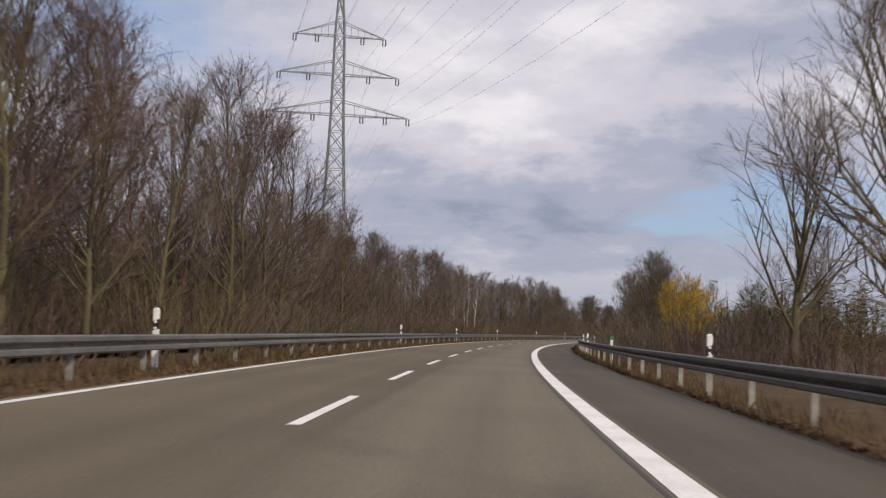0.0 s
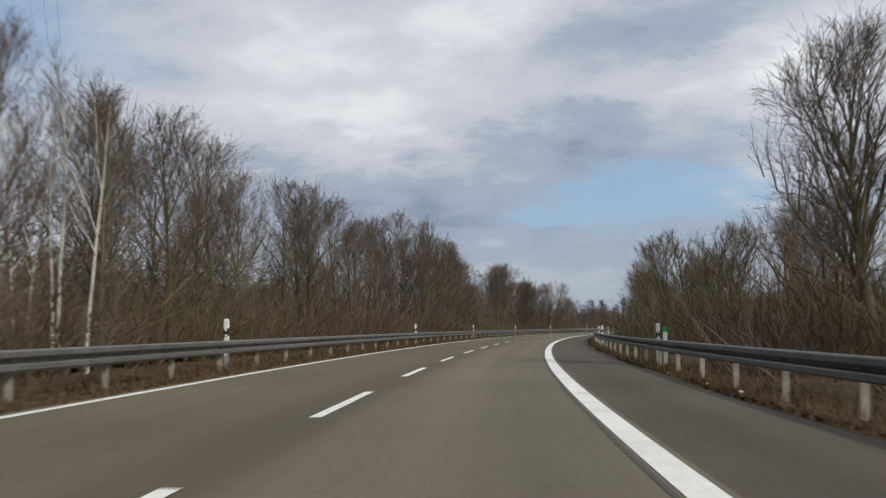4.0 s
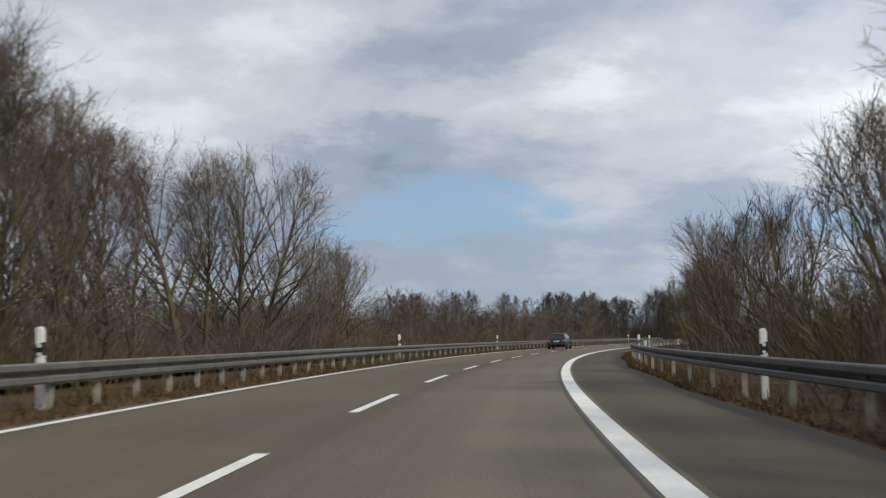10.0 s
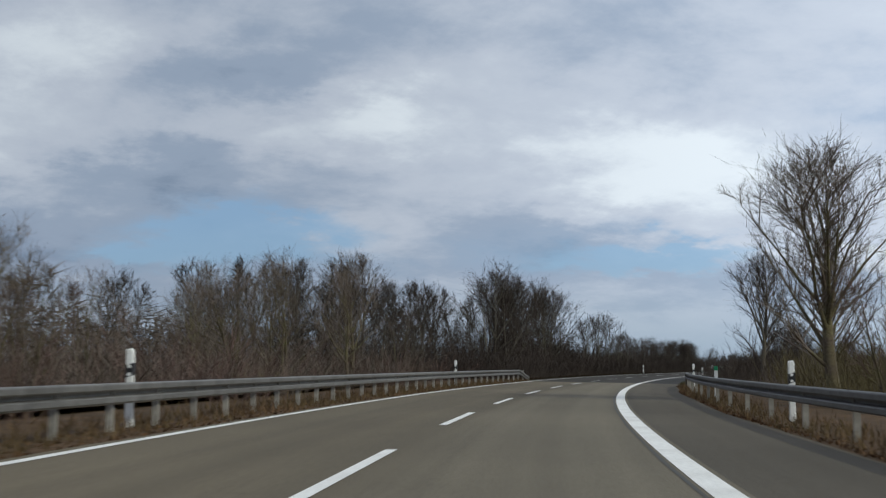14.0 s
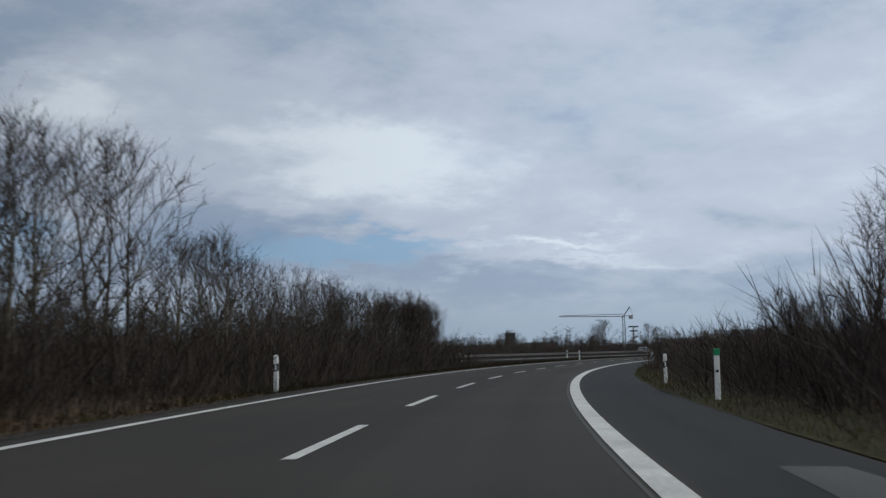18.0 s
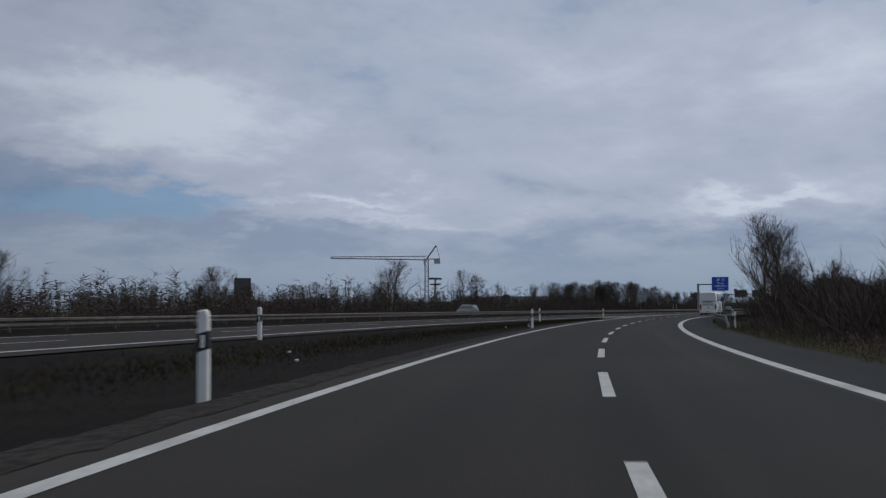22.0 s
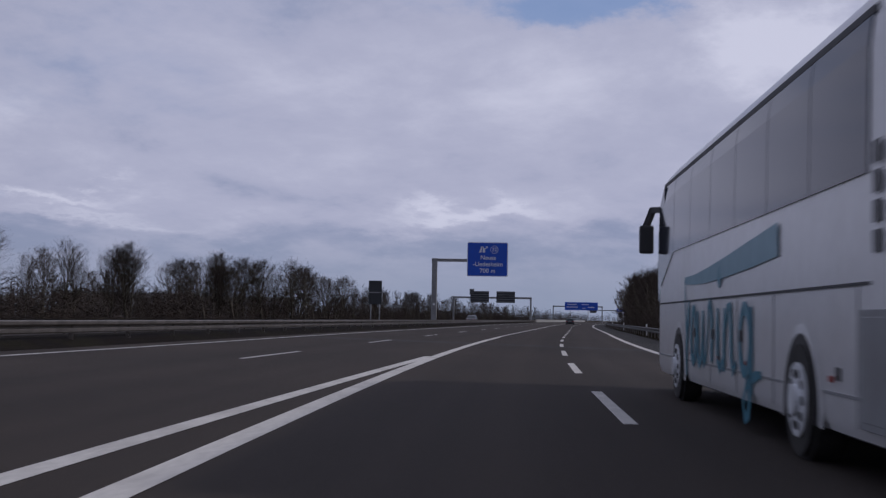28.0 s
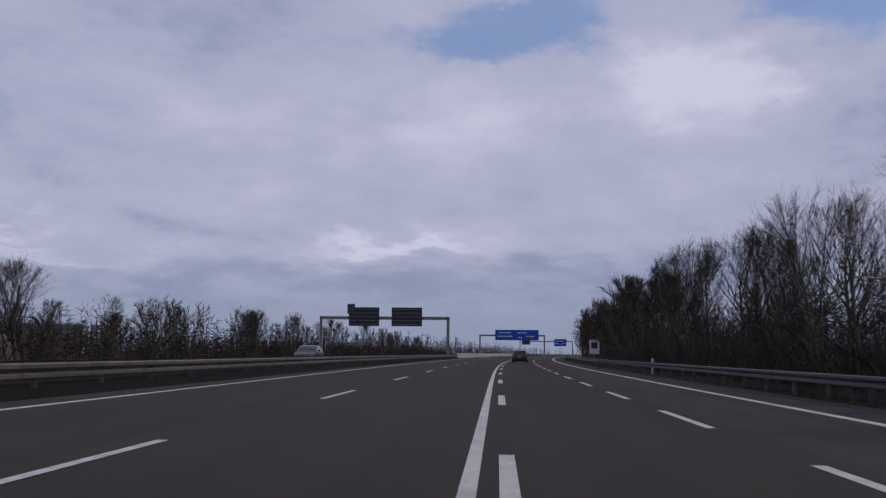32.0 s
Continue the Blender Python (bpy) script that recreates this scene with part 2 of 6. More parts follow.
GRAVEL = material("crumbled_edge", (0.052, 0.043, 0.036), rough=1.0, second=(0.016, 0.012, 0.009), scale=8.0, detail=9.0, fine_scale=24, fine_amount=0.45, bump=1.0, bump_scale=20, spec=0.15, contrast=(0.42, 0.60))
LEAF = material("fallen_leaves", (0.13, 0.075, 0.04), rough=0.95, second=(0.07, 0.045, 0.028), scale=2.0, per_island=0.45, spec=0.1)
GRASS = material("verge_grass", (0.042, 0.041, 0.017), rough=1.0, second=(0.052, 0.040, 0.023), scale=0.35, fine_scale=9, fine_amount=0.4, bump=1.0, bump_scale=14, spec=0.1)
EARTH = material("dead_grass_verge", (0.105, 0.068, 0.042), rough=1.0, second=(0.065, 0.046, 0.029), scale=0.5, fine_scale=11, fine_amount=0.4, bump=1.0, bump_scale=16, spec=0.1)
FIELD = material("field", (0.10, 0.095, 0.045), rough=1.0, second=(0.13, 0.095, 0.055), scale=0.03, fine_scale=2, fine_amount=0.3, spec=0.1)
GREENBLADE = material("green_grass_blades", (0.060, 0.060, 0.022), rough=0.95, second=(0.080, 0.066, 0.034), scale=0.7, per_island=0.4, spec=0.1)
BLADE = material("dry_grass_blades", (0.135, 0.085, 0.048), rough=0.9, second=(0.10, 0.075, 0.035), scale=0.6, per_island=0.35, spec=0.15)
ZINC = material("galvanised_steel", (0.21, 0.20, 0.18), rough=0.5, metal=0.55, second=(0.155, 0.145, 0.13), scale=3, fine_scale=25, fine_amount=0.1, per_object=0.1)
# the zinc once more, with the shade of a sunless face in its colour
ZINCSHADE = material("shaded_face_zinc", (0.13, 0.125, 0.12), rough=0.55, metal=0.5, second=(0.09, 0.085, 0.08), scale=3, fine_scale=25, fine_amount=0.15, per_object=0.1)
ZINCOLD = material("dirty_galvanised_steel", (0.19, 0.17, 0.15), rough=0.5, metal=0.75, second=(0.12, 0.105, 0.09), scale=3, fine_scale=25, fine_amount=0.15, per_object=0.12)
POSTZINC = material("weathered_zinc_post", (0.36, 0.34, 0.30), rough=0.75, metal=0.2, second=(0.25, 0.235, 0.21), scale=6, per_object=0.18)
WHITEP = material("white_plastic", (0.82, 0.82, 0.80), rough=0.5, second=(0.68, 0.67, 0.63), scale=5, contrast=(0.5, 0.8))
BLACKP = material("black_plastic", (0.015, 0.015, 0.017), rough=0.45)
GREENP = material("green_plastic", (0.02, 0.25, 0.10), rough=0.5)
BARK = material("bark", (0.095, 0.074, 0.055), rough=0.95, second=(0.125, 0.112, 0.055), scale=1.2, fine_scale=18, fine_amount=0.3, per_object=0.25, spec=0.2)
TWIG = material("twigs", (0.156, 0.122, 0.104), rough=0.95, second=(0.116, 0.097, 0.074), scale=0.6, per_island=0.25, per_object=0.22, spec=0.2)
TWIGRED = material("reddish_twigs", (0.136, 0.088, 0.076), rough=0.95, second=(0.098, 0.070, 0.057), scale=0.6, per_island=0.3, per_object=0.25, spec=0.2)
TWIGOLIVE = material("olive_twigs", (0.132, 0.110, 0.054), rough=0.95, second=(0.102, 0.083, 0.045), scale=0.6, per_island=0.3, per_object=0.2, spec=0.2)
TWIGYELLOW = material("yellow_twigs", (0.42, 0.28, 0.04), rough=0.9, second=(0.30, 0.20, 0.05), scale=1.0, per_island=0.3, spec=0.2)
# twigs and bark again, darkened in colour where clouds hide the sun
TWIGDARK = material("cloud_shaded_twigs", (0.072, 0.056, 0.048), rough=0.95, second=(0.048, 0.040, 0.034), scale=0.6, per_island=0.3, per_object=0.25, spec=0.15)
BARKDARK = material("cloud_shaded_bark", (0.078, 0.066, 0.056), rough=0.95, second=(0.100, 0.090, 0.066), scale=1.2, fine_scale=18, fine_amount=0.3, per_object=0.25, spec=0.2)
BIRCH = material("birch_bark", (0.62, 0.60, 0.55), rough=0.85, second=(0.16, 0.14, 0.12), scale=5.0, contrast=(0.55, 0.7))
LITTER = material("leaf_litter", (0.075, 0.055, 0.035), rough=1.0, second=(0.05, 0.04, 0.025), scale=1.0, fine_scale=8, fine_amount=0.4, bump=1.0, bump_scale=10, spec=0.05)
PYLON = material("pylon_steel", (0.30, 0.32, 0.33), rough=0.6, metal=0.4, second=(0.24, 0.26, 0.27), scale=1)
WIRE = material("wire", (0.22, 0.23, 0.25), rough=0.5, metal=0.5)
BUSWHITE = material("white_coach_paint", (0.80, 0.80, 0.80), rough=0.28, second=(0.72, 0.71, 0.69), scale=0.9, fine_scale=6, fine_amount=0.04, contrast=(0.5, 0.8))
BUSGREY = material("grey_hatch_paint", (0.30, 0.31, 0.32), rough=0.55, second=(0.25, 0.25, 0.25), scale=3)
TEAL = material("teal_lettering", (0.035, 0.20, 0.29), rough=0.4, second=(0.05, 0.24, 0.33), scale=3)
PALETEAL = material("pale_teal_sweep", (0.16, 0.34, 0.42), rough=0.4, second=(0.13, 0.30, 0.38), scale=3)
GOLD = material("golden_yellow_emblem", (0.62, 0.40, 0.03), rough=0.4)
TINT = material("tinted_glass", (0.018, 0.023, 0.038), rough=0.07, second=(0.03, 0.036, 0.054), scale=0.5, spec=0.2)
CARGLASS = material("car_glass", (0.016, 0.026, 0.028), rough=0.06, second=(0.03, 0.045, 0.048), scale=1.4, spec=0.45)
CARBLUE = material("dark_blue_car_paint", (0.010, 0.015, 0.021), rough=0.26, second=(0.014, 0.019, 0.025), scale=1.5, fine_scale=9, fine_amount=0.12, spec=0.6)
CARDARK = material("charcoal_car_paint", (0.03, 0.032, 0.036), rough=0.3, spec=0.6)
REDLAMP = material("red_lamp_glass", (0.42, 0.025, 0.02), rough=0.18, second=(0.30, 0.02, 0.018), scale=9)
CLEARLAMP = material("pale_lamp_glass", (0.62, 0.36, 0.32), rough=0.15)
RUBBER = material("tyre_rubber", (0.025, 0.024, 0.023), rough=0.85, second=(0.045, 0.043, 0.04), scale=4)
RIM = material("wheel_rim", (0.42, 0.42, 0.42), rough=0.4, metal=0.5, second=(0.28, 0.28, 0.28), scale=8)
TRIM = material("dark_trim", (0.035, 0.035, 0.038), rough=0.6)
SIGNBLUE = material("blue_sign_face", (0.012, 0.095, 0.62), rough=0.4, second=(0.014, 0.085, 0.54), scale=1.2)
SIGNWHITE = material("white_sign_film", (0.78, 0.80, 0.82), rough=0.4)
SIGNBACK = material("sign_back_aluminium", (0.062, 0.066, 0.072), rough=0.7, metal=0.2, second=(0.048, 0.052, 0.056), scale=1)
STEEL = material("gantry_steel", (0.33, 0.33, 0.33), rough=0.6, metal=0.45, second=(0.25, 0.25, 0.25), scale=1.2, fine_scale=12)
CONCRETE = material("concrete", (0.36, 0.36, 0.35), rough=0.9, second=(0.27, 0.27, 0.26), scale=0.4, fine_scale=6, bump=0.3)
ROOFING = material("flat_roof", (0.30, 0.31, 0.32), rough=0.8, second=(0.24, 0.24, 0.25), scale=0.2)
FACADE = material("pale_facade", (0.30, 0.29, 0.28), rough=0.85, second=(0.23, 0.22, 0.21), scale=0.15)
PANE = material("window_pane", (0.05, 0.06, 0.07), rough=0.1, spec=0.8)
CRANE = material("crane_steel", (0.15, 0.155, 0.15), rough=0.6, metal=0.2)
RUBBISH = material("pale_litter", (0.70, 0.68, 0.60), rough=0.7)


# ---- building helpers ----
def mesh_of(name, verts, faces, mat, smooth=False):
    me = bpy.data.meshes.new(name)
    me.from_pydata([tuple(v) for v in verts], [], faces)
    me.materials.append(mat)
    if smooth:
        me.polygons.foreach_set("use_smooth", [True] * len(me.polygons))
    me.update()
    return me


def hung(name, me, parent, m=None, label=""):
    """One mesh object under a thing."""
    ob = new(name, me)
    ob.parent = parent
    if m is not None:
        ob.matrix_basis = m
    if label:
        ob["label"] = label
    return ob


def part(name, bm, mat, parent, label="", m=None, smooth=False):
    me = bpy.data.meshes.new(name)
    bm.to_mesh(me)
    bm.free()
    me.materials.append(mat)
    if smooth:
        me.polygons.foreach_set("use_smooth", [True] * len(me.polygons))
    return hung(name, me, parent, m, label)


def block(x0, x1, y0, y1, z0, z1, bevel=0.0, seg=1):
    bm = bmesh.new()
    bmesh.ops.create_cube(bm, size=1.0, matrix=Matrix.LocRotScale(((x0 + x1) / 2, (y0 + y1) / 2, (z0 + z1) / 2), None, (x1 - x0, y1 - y0, z1 - z0)))
    if bevel:
        bmesh.ops.bevel(bm, geom=bm.edges[:], offset=bevel, segments=seg, affect="EDGES", profile=0.6)
    return bm


def drum(r, depth, segs=24, m=None, r2=None):
    bm = bmesh.new()
    bmesh.ops.create_cone(bm, cap_ends=True, segments=segs, radius1=r, radius2=r if r2 is None else r2, depth=depth, matrix=m or Matrix())
    return bm


def join(*bms):
    out = bms[0]
    for b in bms[1:]:
        me = bpy.data.meshes.new("tmp")
        b.to_mesh(me)
        b.free()
        out.from_mesh(me)
        bpy.data.meshes.remove(me)
    return out


def plate(pts, depth, axis, at):
    """A polygon given in two coordinates, drawn out by depth along an axis ('x', 'y' or 'z') from the place at."""
    bm = bmesh.new()
    put = {"x": lambda a, b: (at, a, b), "y": lambda a, b: (a, at, b), "z": lambda a, b: (a, b, at)}[axis]
    step = {"x": Vector((depth, 0, 0)), "y": Vector((0, depth, 0)), "z": Vector((0, 0, depth))}[axis]
    lo = [bm.verts.new(put(a, b)) for a, b in pts]
    hi = [bm.verts.new(v.co + step) for v in lo]
    bm.faces.new(lo)
    bm.faces.new(hi[::-1])
    for i in range(len(lo)):
        j = (i + 1) % len(lo)
        bm.faces.new((lo[j], lo[i], hi[i], hi[j]))
    bmesh.ops.recalc_face_normals(bm, faces=bm.faces[:])
    return bm


def beam(a, b, w, h=None):
    """A square bar from a to b."""
    a, b = Vector(a), Vector(b)
    h = h or w
    d = b - a
    q = d.to_track_quat("Y", "Z")
    bm = bmesh.new()
    bmesh.ops.create_cube(bm, size=1.0, matrix=Matrix.LocRotScale((a + b) / 2, q, (w, d.length, h)))
    return bm


def thing(name, label, category, m=None, group="", kind=""):
    ob = new(name)
    if m is not None:
        ob.matrix_basis = m
    return tagged(ob, label, category, group, kind)


def strip(name, s0, s1, edges, mat, step=4.0, label="", z=0.0, kind="structure", category="road"):
    """A sheet along the road; edges is a function of s that gives (n, z) from left to right."""
    k = max(2, int((s1 - s0) / step) + 1)
    verts, faces, uvs = [], [], []
    for i in range(k):
        s = s0 + (s1 - s0) * i / (k - 1)
        row = edges(s)
        for n, dz in row:
            verts.append(RP(s, n, z + dz))
            uvs.append((n, s))
    w = len(row)
    for i in range(k - 1):
        for j in range(w - 1):
            a = i * w + j
            faces.append((a, a + 1, a + w + 1, a + w))
    me = mesh_of(name, verts, faces, mat)
    uv = me.uv_layers.new(name="UVMap")
    flat = []
    for p in me.polygons:
        for v in p.vertices:
            flat += uvs[v]
    uv.data.foreach_set("uv", flat)
    ob = new(name, me)
    return tagged(ob, label, category, kind=kind)


# ---- the carriageways ----
LANE, LEFT = -3.449, -6.921


def main_right(s):
    """The right edge line of the main carriageway, which comes alongside from the left."""
    return float(np.interp(s, [400, 440, 500, 560, 600, 640, 690, 720, 750, 780, 805, 816, 830, 845, 856, 862, 3000],
                           [-48, -41, -30, -22, -18.6, -16.6, -14.95, -13.8, -12.25, -10.3, -8.78, -8.34, -7.80, -7.38, -7.12, -7.05, -7.05]))


JOIN = 772.0
ground_half = 4200.0
_gv, _gf = [], []
_N = 28
for i in range(_N + 1):
    for j in range(_N + 1):
        u, v = (2 * i / _N - 1), (2 * j / _N - 1)
        gx, gy = 250 + ground_half * u * abs(u), 450 + ground_half * v * abs(v)
        _gv.append((gx, gy, -0.55))
for i in range(_N):
    for j in range(_N):
        a = i * (_N + 1) + j
        _gf.append((a, a + _N + 1, a + _N + 2, a + 1))
tagged(new("ground", mesh_of("ground", _gv, _gf, FIELD)), "flat winter fields, dull olive and brown, reaching the horizon", "ground", kind="structure")

strip("road_ramp", -100, 488, lambda s: [(-7.17 + 0.02 * math.sin(s * 0.9) + 0.015 * math.sin(s * 2.7), 0), (-5, 0), (-3, 0), (0.22, 0)], ASPHALT, step=1.5, label="grey-brown asphalt of the two-lane link road", category="road")
# from here on the missing sun is painted into the asphalt
strip("road_ramp", 488, JOIN, lambda s: [(-7.55, 0), (-5, 0), (-3, 0), (0.22, 0)], ASPHALTDARK, label="asphalt of the two-lane link road, cloud shade in its colour", category="road")
strip("shoulder", -100, 488, lambda s: [(0.22, 0), (1.2, 0), (2.42 + 0.06 * math.sin(s * 0.31), -0.012)], SHOULDER, label="darker asphalt hard shoulder beside the link road", category="road")
strip("shoulder", 488, 1500, lambda s: [(0.22, 0), (1.2, 0), (2.42 + 0.06 * math.sin(s * 0.31), -0.012)], SHOULDERDARK, label="asphalt hard shoulder, darkened in colour for cloud shade", category="road")
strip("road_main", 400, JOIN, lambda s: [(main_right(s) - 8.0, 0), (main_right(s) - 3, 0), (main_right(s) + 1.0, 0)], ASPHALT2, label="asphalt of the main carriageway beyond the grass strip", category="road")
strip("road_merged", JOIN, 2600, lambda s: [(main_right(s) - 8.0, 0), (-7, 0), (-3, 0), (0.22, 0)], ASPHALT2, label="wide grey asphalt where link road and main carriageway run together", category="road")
# repaired strip that crosses all lanes, and a patch on the shoulder
strip("road_patch", 874.0, 876.8, lambda s: [(-13.6, 0), (-3, 0), (0.15, 0)], PATCH, step=0.8, z=0.004, label="pale repair strip across all lanes", category="road")
strip("road_patch", 513, 539, lambda s: [(0.35 + (s - 513) * 0.034, 0), (0.8 + (s - 513) * 0.042 + 0.06 * math.sin(s * 2), 0)], PATCHPALE, step=1, z=0.004, label="pale repair patch on the hard shoulder", category="road")
strip("road_patch", 637, 640.5, lambda s: [(0.5, 0), (2.1, 0)], PATCHPALE, step=1, z=0.004, label="pale repair patch on the hard shoulder", category="road")
# sealed joint beside the edge line
strip("road_joint", -60, 800, lambda s: [(-0.235 - 0.01 * math.sin(s * 0.7), 0), (-0.185, 0)], SEAL, step=3, z=0.004, label="dark sealed joint along the edge line", category="road")

strip("verge_right", -100, 716, lambda s: [(2.40, -0.03), (2.75, 0.02), (3.6, -0.02), (6, -0.06), (12, -0.2), (30, -0.5), (60, -0.62)], EARTH, label="brown dead-grass verge beside the hard shoulder", category="verge")
strip("verge_right", 716, 1500, lambda s: [(2.40, -0.03), (2.75, 0.02), (3.6, -0.02), (6, -0.06), (12, -0.2), (30, -0.5), (60, -0.62)], SOD, label="dark verge beside the hard shoulder, cloud shade in its colour", category="verge")
strip("verge_left", -100, 560, lambda s: [(-60, -1.1), (-30, -0.75), (-14, -0.15), (-9.5, -0.05), (-8.4, -0.04), (-7.5, 0.0), (-7.12, -0.02)], EARTH, label="brown dead-grass verge under the guardrail", category="verge")
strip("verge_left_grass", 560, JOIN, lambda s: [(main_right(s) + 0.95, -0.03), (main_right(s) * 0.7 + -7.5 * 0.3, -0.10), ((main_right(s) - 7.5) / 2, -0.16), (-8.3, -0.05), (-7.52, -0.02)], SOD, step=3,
      label="dark brown-green grass strip between the carriageways, cloud shade in its colour", category="verge")
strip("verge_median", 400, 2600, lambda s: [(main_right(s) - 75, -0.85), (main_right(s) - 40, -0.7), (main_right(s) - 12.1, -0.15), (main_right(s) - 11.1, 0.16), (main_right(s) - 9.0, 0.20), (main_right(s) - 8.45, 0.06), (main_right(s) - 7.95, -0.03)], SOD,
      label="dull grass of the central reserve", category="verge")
def ragged(s, k):
    return sum(0.03 / (1 + 0.4 * j) * math.sin(s * (1.9 + 2.63 * j) + k * (j + 1) * 1.7) for j in range(6))


strip("verge_margin", 480, JOIN, lambda s: [(-7.92 + ragged(s, 1.0), -0.02), (-7.66, 0.0), (-7.34 + ragged(s, 2.3), 0.0)], GRAVEL, step=0.3, label="crumbled gravelly edge of the asphalt", category="verge", z=0.006)
strip("verge_grass", 492, 760, lambda s: [(2.43, -0.02), (2.8, 0.02), (3.6, 0.0), (5.4 + 0.3 * math.sin(s * 0.4), -0.045)], GRASS, step=2, label="dull green grass verge beside the hard shoulder", category="verge", z=0.012)
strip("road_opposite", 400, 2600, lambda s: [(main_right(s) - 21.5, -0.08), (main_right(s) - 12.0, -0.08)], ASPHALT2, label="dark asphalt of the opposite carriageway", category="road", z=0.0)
strip("forest_floor", -90, 470, lambda s: [(-70, -0.9), (-40, -0.82), (-11.5, -0.02)], LITTER, label="dark leaf litter under the wood", category="ground", z=0.05)


# ---- road markings ----
def line(name, s0, s1, n, width, mat, label, lift=0.005):
    fn = n if callable(n) else (lambda s: n)
    return strip(name, s0, s1, lambda s: [(fn(s) - width / 2, 0), (fn(s) + width / 2, 0)], mat, step=3, z=lift, label=label, category="road marking")


line("edge_line_right", -60, 488, 0.0, 0.29, PAINT, "broad white edge line along the hard shoulder")
line("edge_line_right", 488, 2400, 0.0, 0.29, DULLPAINT, "broad dull white edge line along the hard shoulder")
line("edge_line_left", -60, 488, LEFT, 0.16, PAINT, "narrow white edge line along the outer verge")
line("edge_line_left", 488, 730, LEFT, 0.18, DULLPAINT, "narrow dull white edge line along the outer verge")
strip("gore_line", 730, 893, lambda s: [(-6.915 - 0.5 * float(np.interp(s, [730, 775], [0.18, 0.25])), 0), (-6.915 + 0.5 * float(np.interp(s, [730, 775], [0.18, 0.25])), 0)], DULLPAINT, step=3, z=0.005, label="broad white line along the hatched wedge", category="road marking")
line("gore_line", 700, 858, lambda s: main_right(s), 0.22, DULLPAINT, "white edge line of the main carriageway at the hatched wedge")
line("solid_lane_line", 893, 2400, -6.965, 0.145, DULLPAINT, "narrow white solid line between ramp lanes and main carriageway")
line("main_edge_line", 400, 700, lambda s: main_right(s), 0.22, OLDPAINT, "white edge line of the main carriageway")
line("main_left_line", 400, 2400, lambda s: main_right(s) - 7.1, 0.16, OLDPAINT, "narrow white edge line beside the central reserve")


def dashes(name, label, s0, s1, first, period, length, n, width, mat):
    root = thing(name, label, "road marking", kind="structure")
    fn = n if callable(n) else (lambda s: n)
    me = mesh_of("dash", [(-width / 2, 0, 0), (width / 2, 0, 0), (width / 2, length, 0), (-width / 2, length, 0)], [(0, 1, 2, 3)], mat)
    s = first + period * math.ceil((s0 - first) / period)
    while s < s1:
        mid = s + length / 2
        slope = math.degrees(math.atan2(fn(mid + 3) - fn(mid - 3), 6))
        hung("dash", me, root, road_pose(mid, fn(mid), 0.006) @ pose(0, 0, 0, 0, 0, -slope) @ pose(0, -length / 2, 0))
        s += period
    return root


dashes("lane_line", "white dashed line between the two ramp lanes", -50, 488, -0.51, 12.0, 5.75, LANE, 0.15, PAINT)
dashes("lane_line", "dull white dashed line between the two ramp lanes", 488, 1500, -0.51, 12.0, 5.75, LANE, 0.16, DULLPAINT)
dashes("lane_line", "white dashed line between the main lanes", 560, 1600, 906.0 - 18 * 30, 18.0, 5.8, lambda s: main_right(s) - 3.36, 0.14, OLDPAINT)
dashes("exit_lane_line", "short white dashes beside the solid line", 938, 1300, 905.6 - 18 * 10, 18.0, 5.7, -6.64, 0.16, DULLPAINT)

# hatched wedge: chevrons that point along the road
hatch = thing("hatching", "worn white chevron hatching in the wedge where the roads meet", "road marking", kind="structure")
for s in np.arange(776.75, 836.0, 4.25):
    a, b = main_right(s) + 0.10, -7.03
    if b - a < 0.35:
        continue
    mid = a + (b - a) * 0.36
    back = 0.85 * (b - a)
    pts = [(a, s), (mid, s - back), (b, s + 0.3), (b, s + 0.85), (mid + 0.04, s - back + 0.85), (a, s + 1.4)]
    hung("chevron", mesh_of("chevron", [RP(ss, n, 0.007) for n, ss in pts], [(0, 1, 4, 5), (1, 2, 3, 4)], OLDPAINT), hatch)


# ---- guardrails ----
PROFILE = [(0.0, 0.752), (0.055, 0.750), (0.076, 0.738), (0.083, 0.722), (0.083, 0.655), (0.066, 0.632), (-0.040, 0.622), (-0.046, 0.596), (-0.040, 0.572), (0.056, 0.558), (0.081, 0.538), (0.083, 0.470), (0.066, 0.446), (0.0, 0.440)]


def rail_mesh(side, length=4.0, steel=ZINC):
    """A length of W-profile rail, 4 mm of steel, whose folds stand out to the given side."""
    verts, faces = [], []
    ring = [(side * (a + 0.06), z) for a, z in PROFILE] + [(side * (a + 0.05), z) for a, z in PROFILE[::-1]]
    for y in (-0.02, length + 0.02):
        verts += [(a, y, z) for a, z in ring]
    k = len(ring)
    for i in range(k):
        j = (i + 1) % k
        faces.append((i, j, k + j, k + i) if side > 0 else (j, i, k + i, k + j))
    return mesh_of("rail", verts, faces, steel)


def post_mesh(steel=POSTZINC):
    bm = join(block(-0.05, 0.05, -0.03, -0.022, -0.3, 0.72), block(-0.05, -0.042, -0.022, 0.03, -0.3, 0.72), block(0.042, 0.05, -0.022, 0.03, -0.3, 0.72))
    me = bpy.data.meshes.new("post")
    bm.to_mesh(me)
    bm.free()
    me.materials.append(steel)
    return me


POST = post_mesh()
POST_OLD = post_mesh(ZINCOLD)


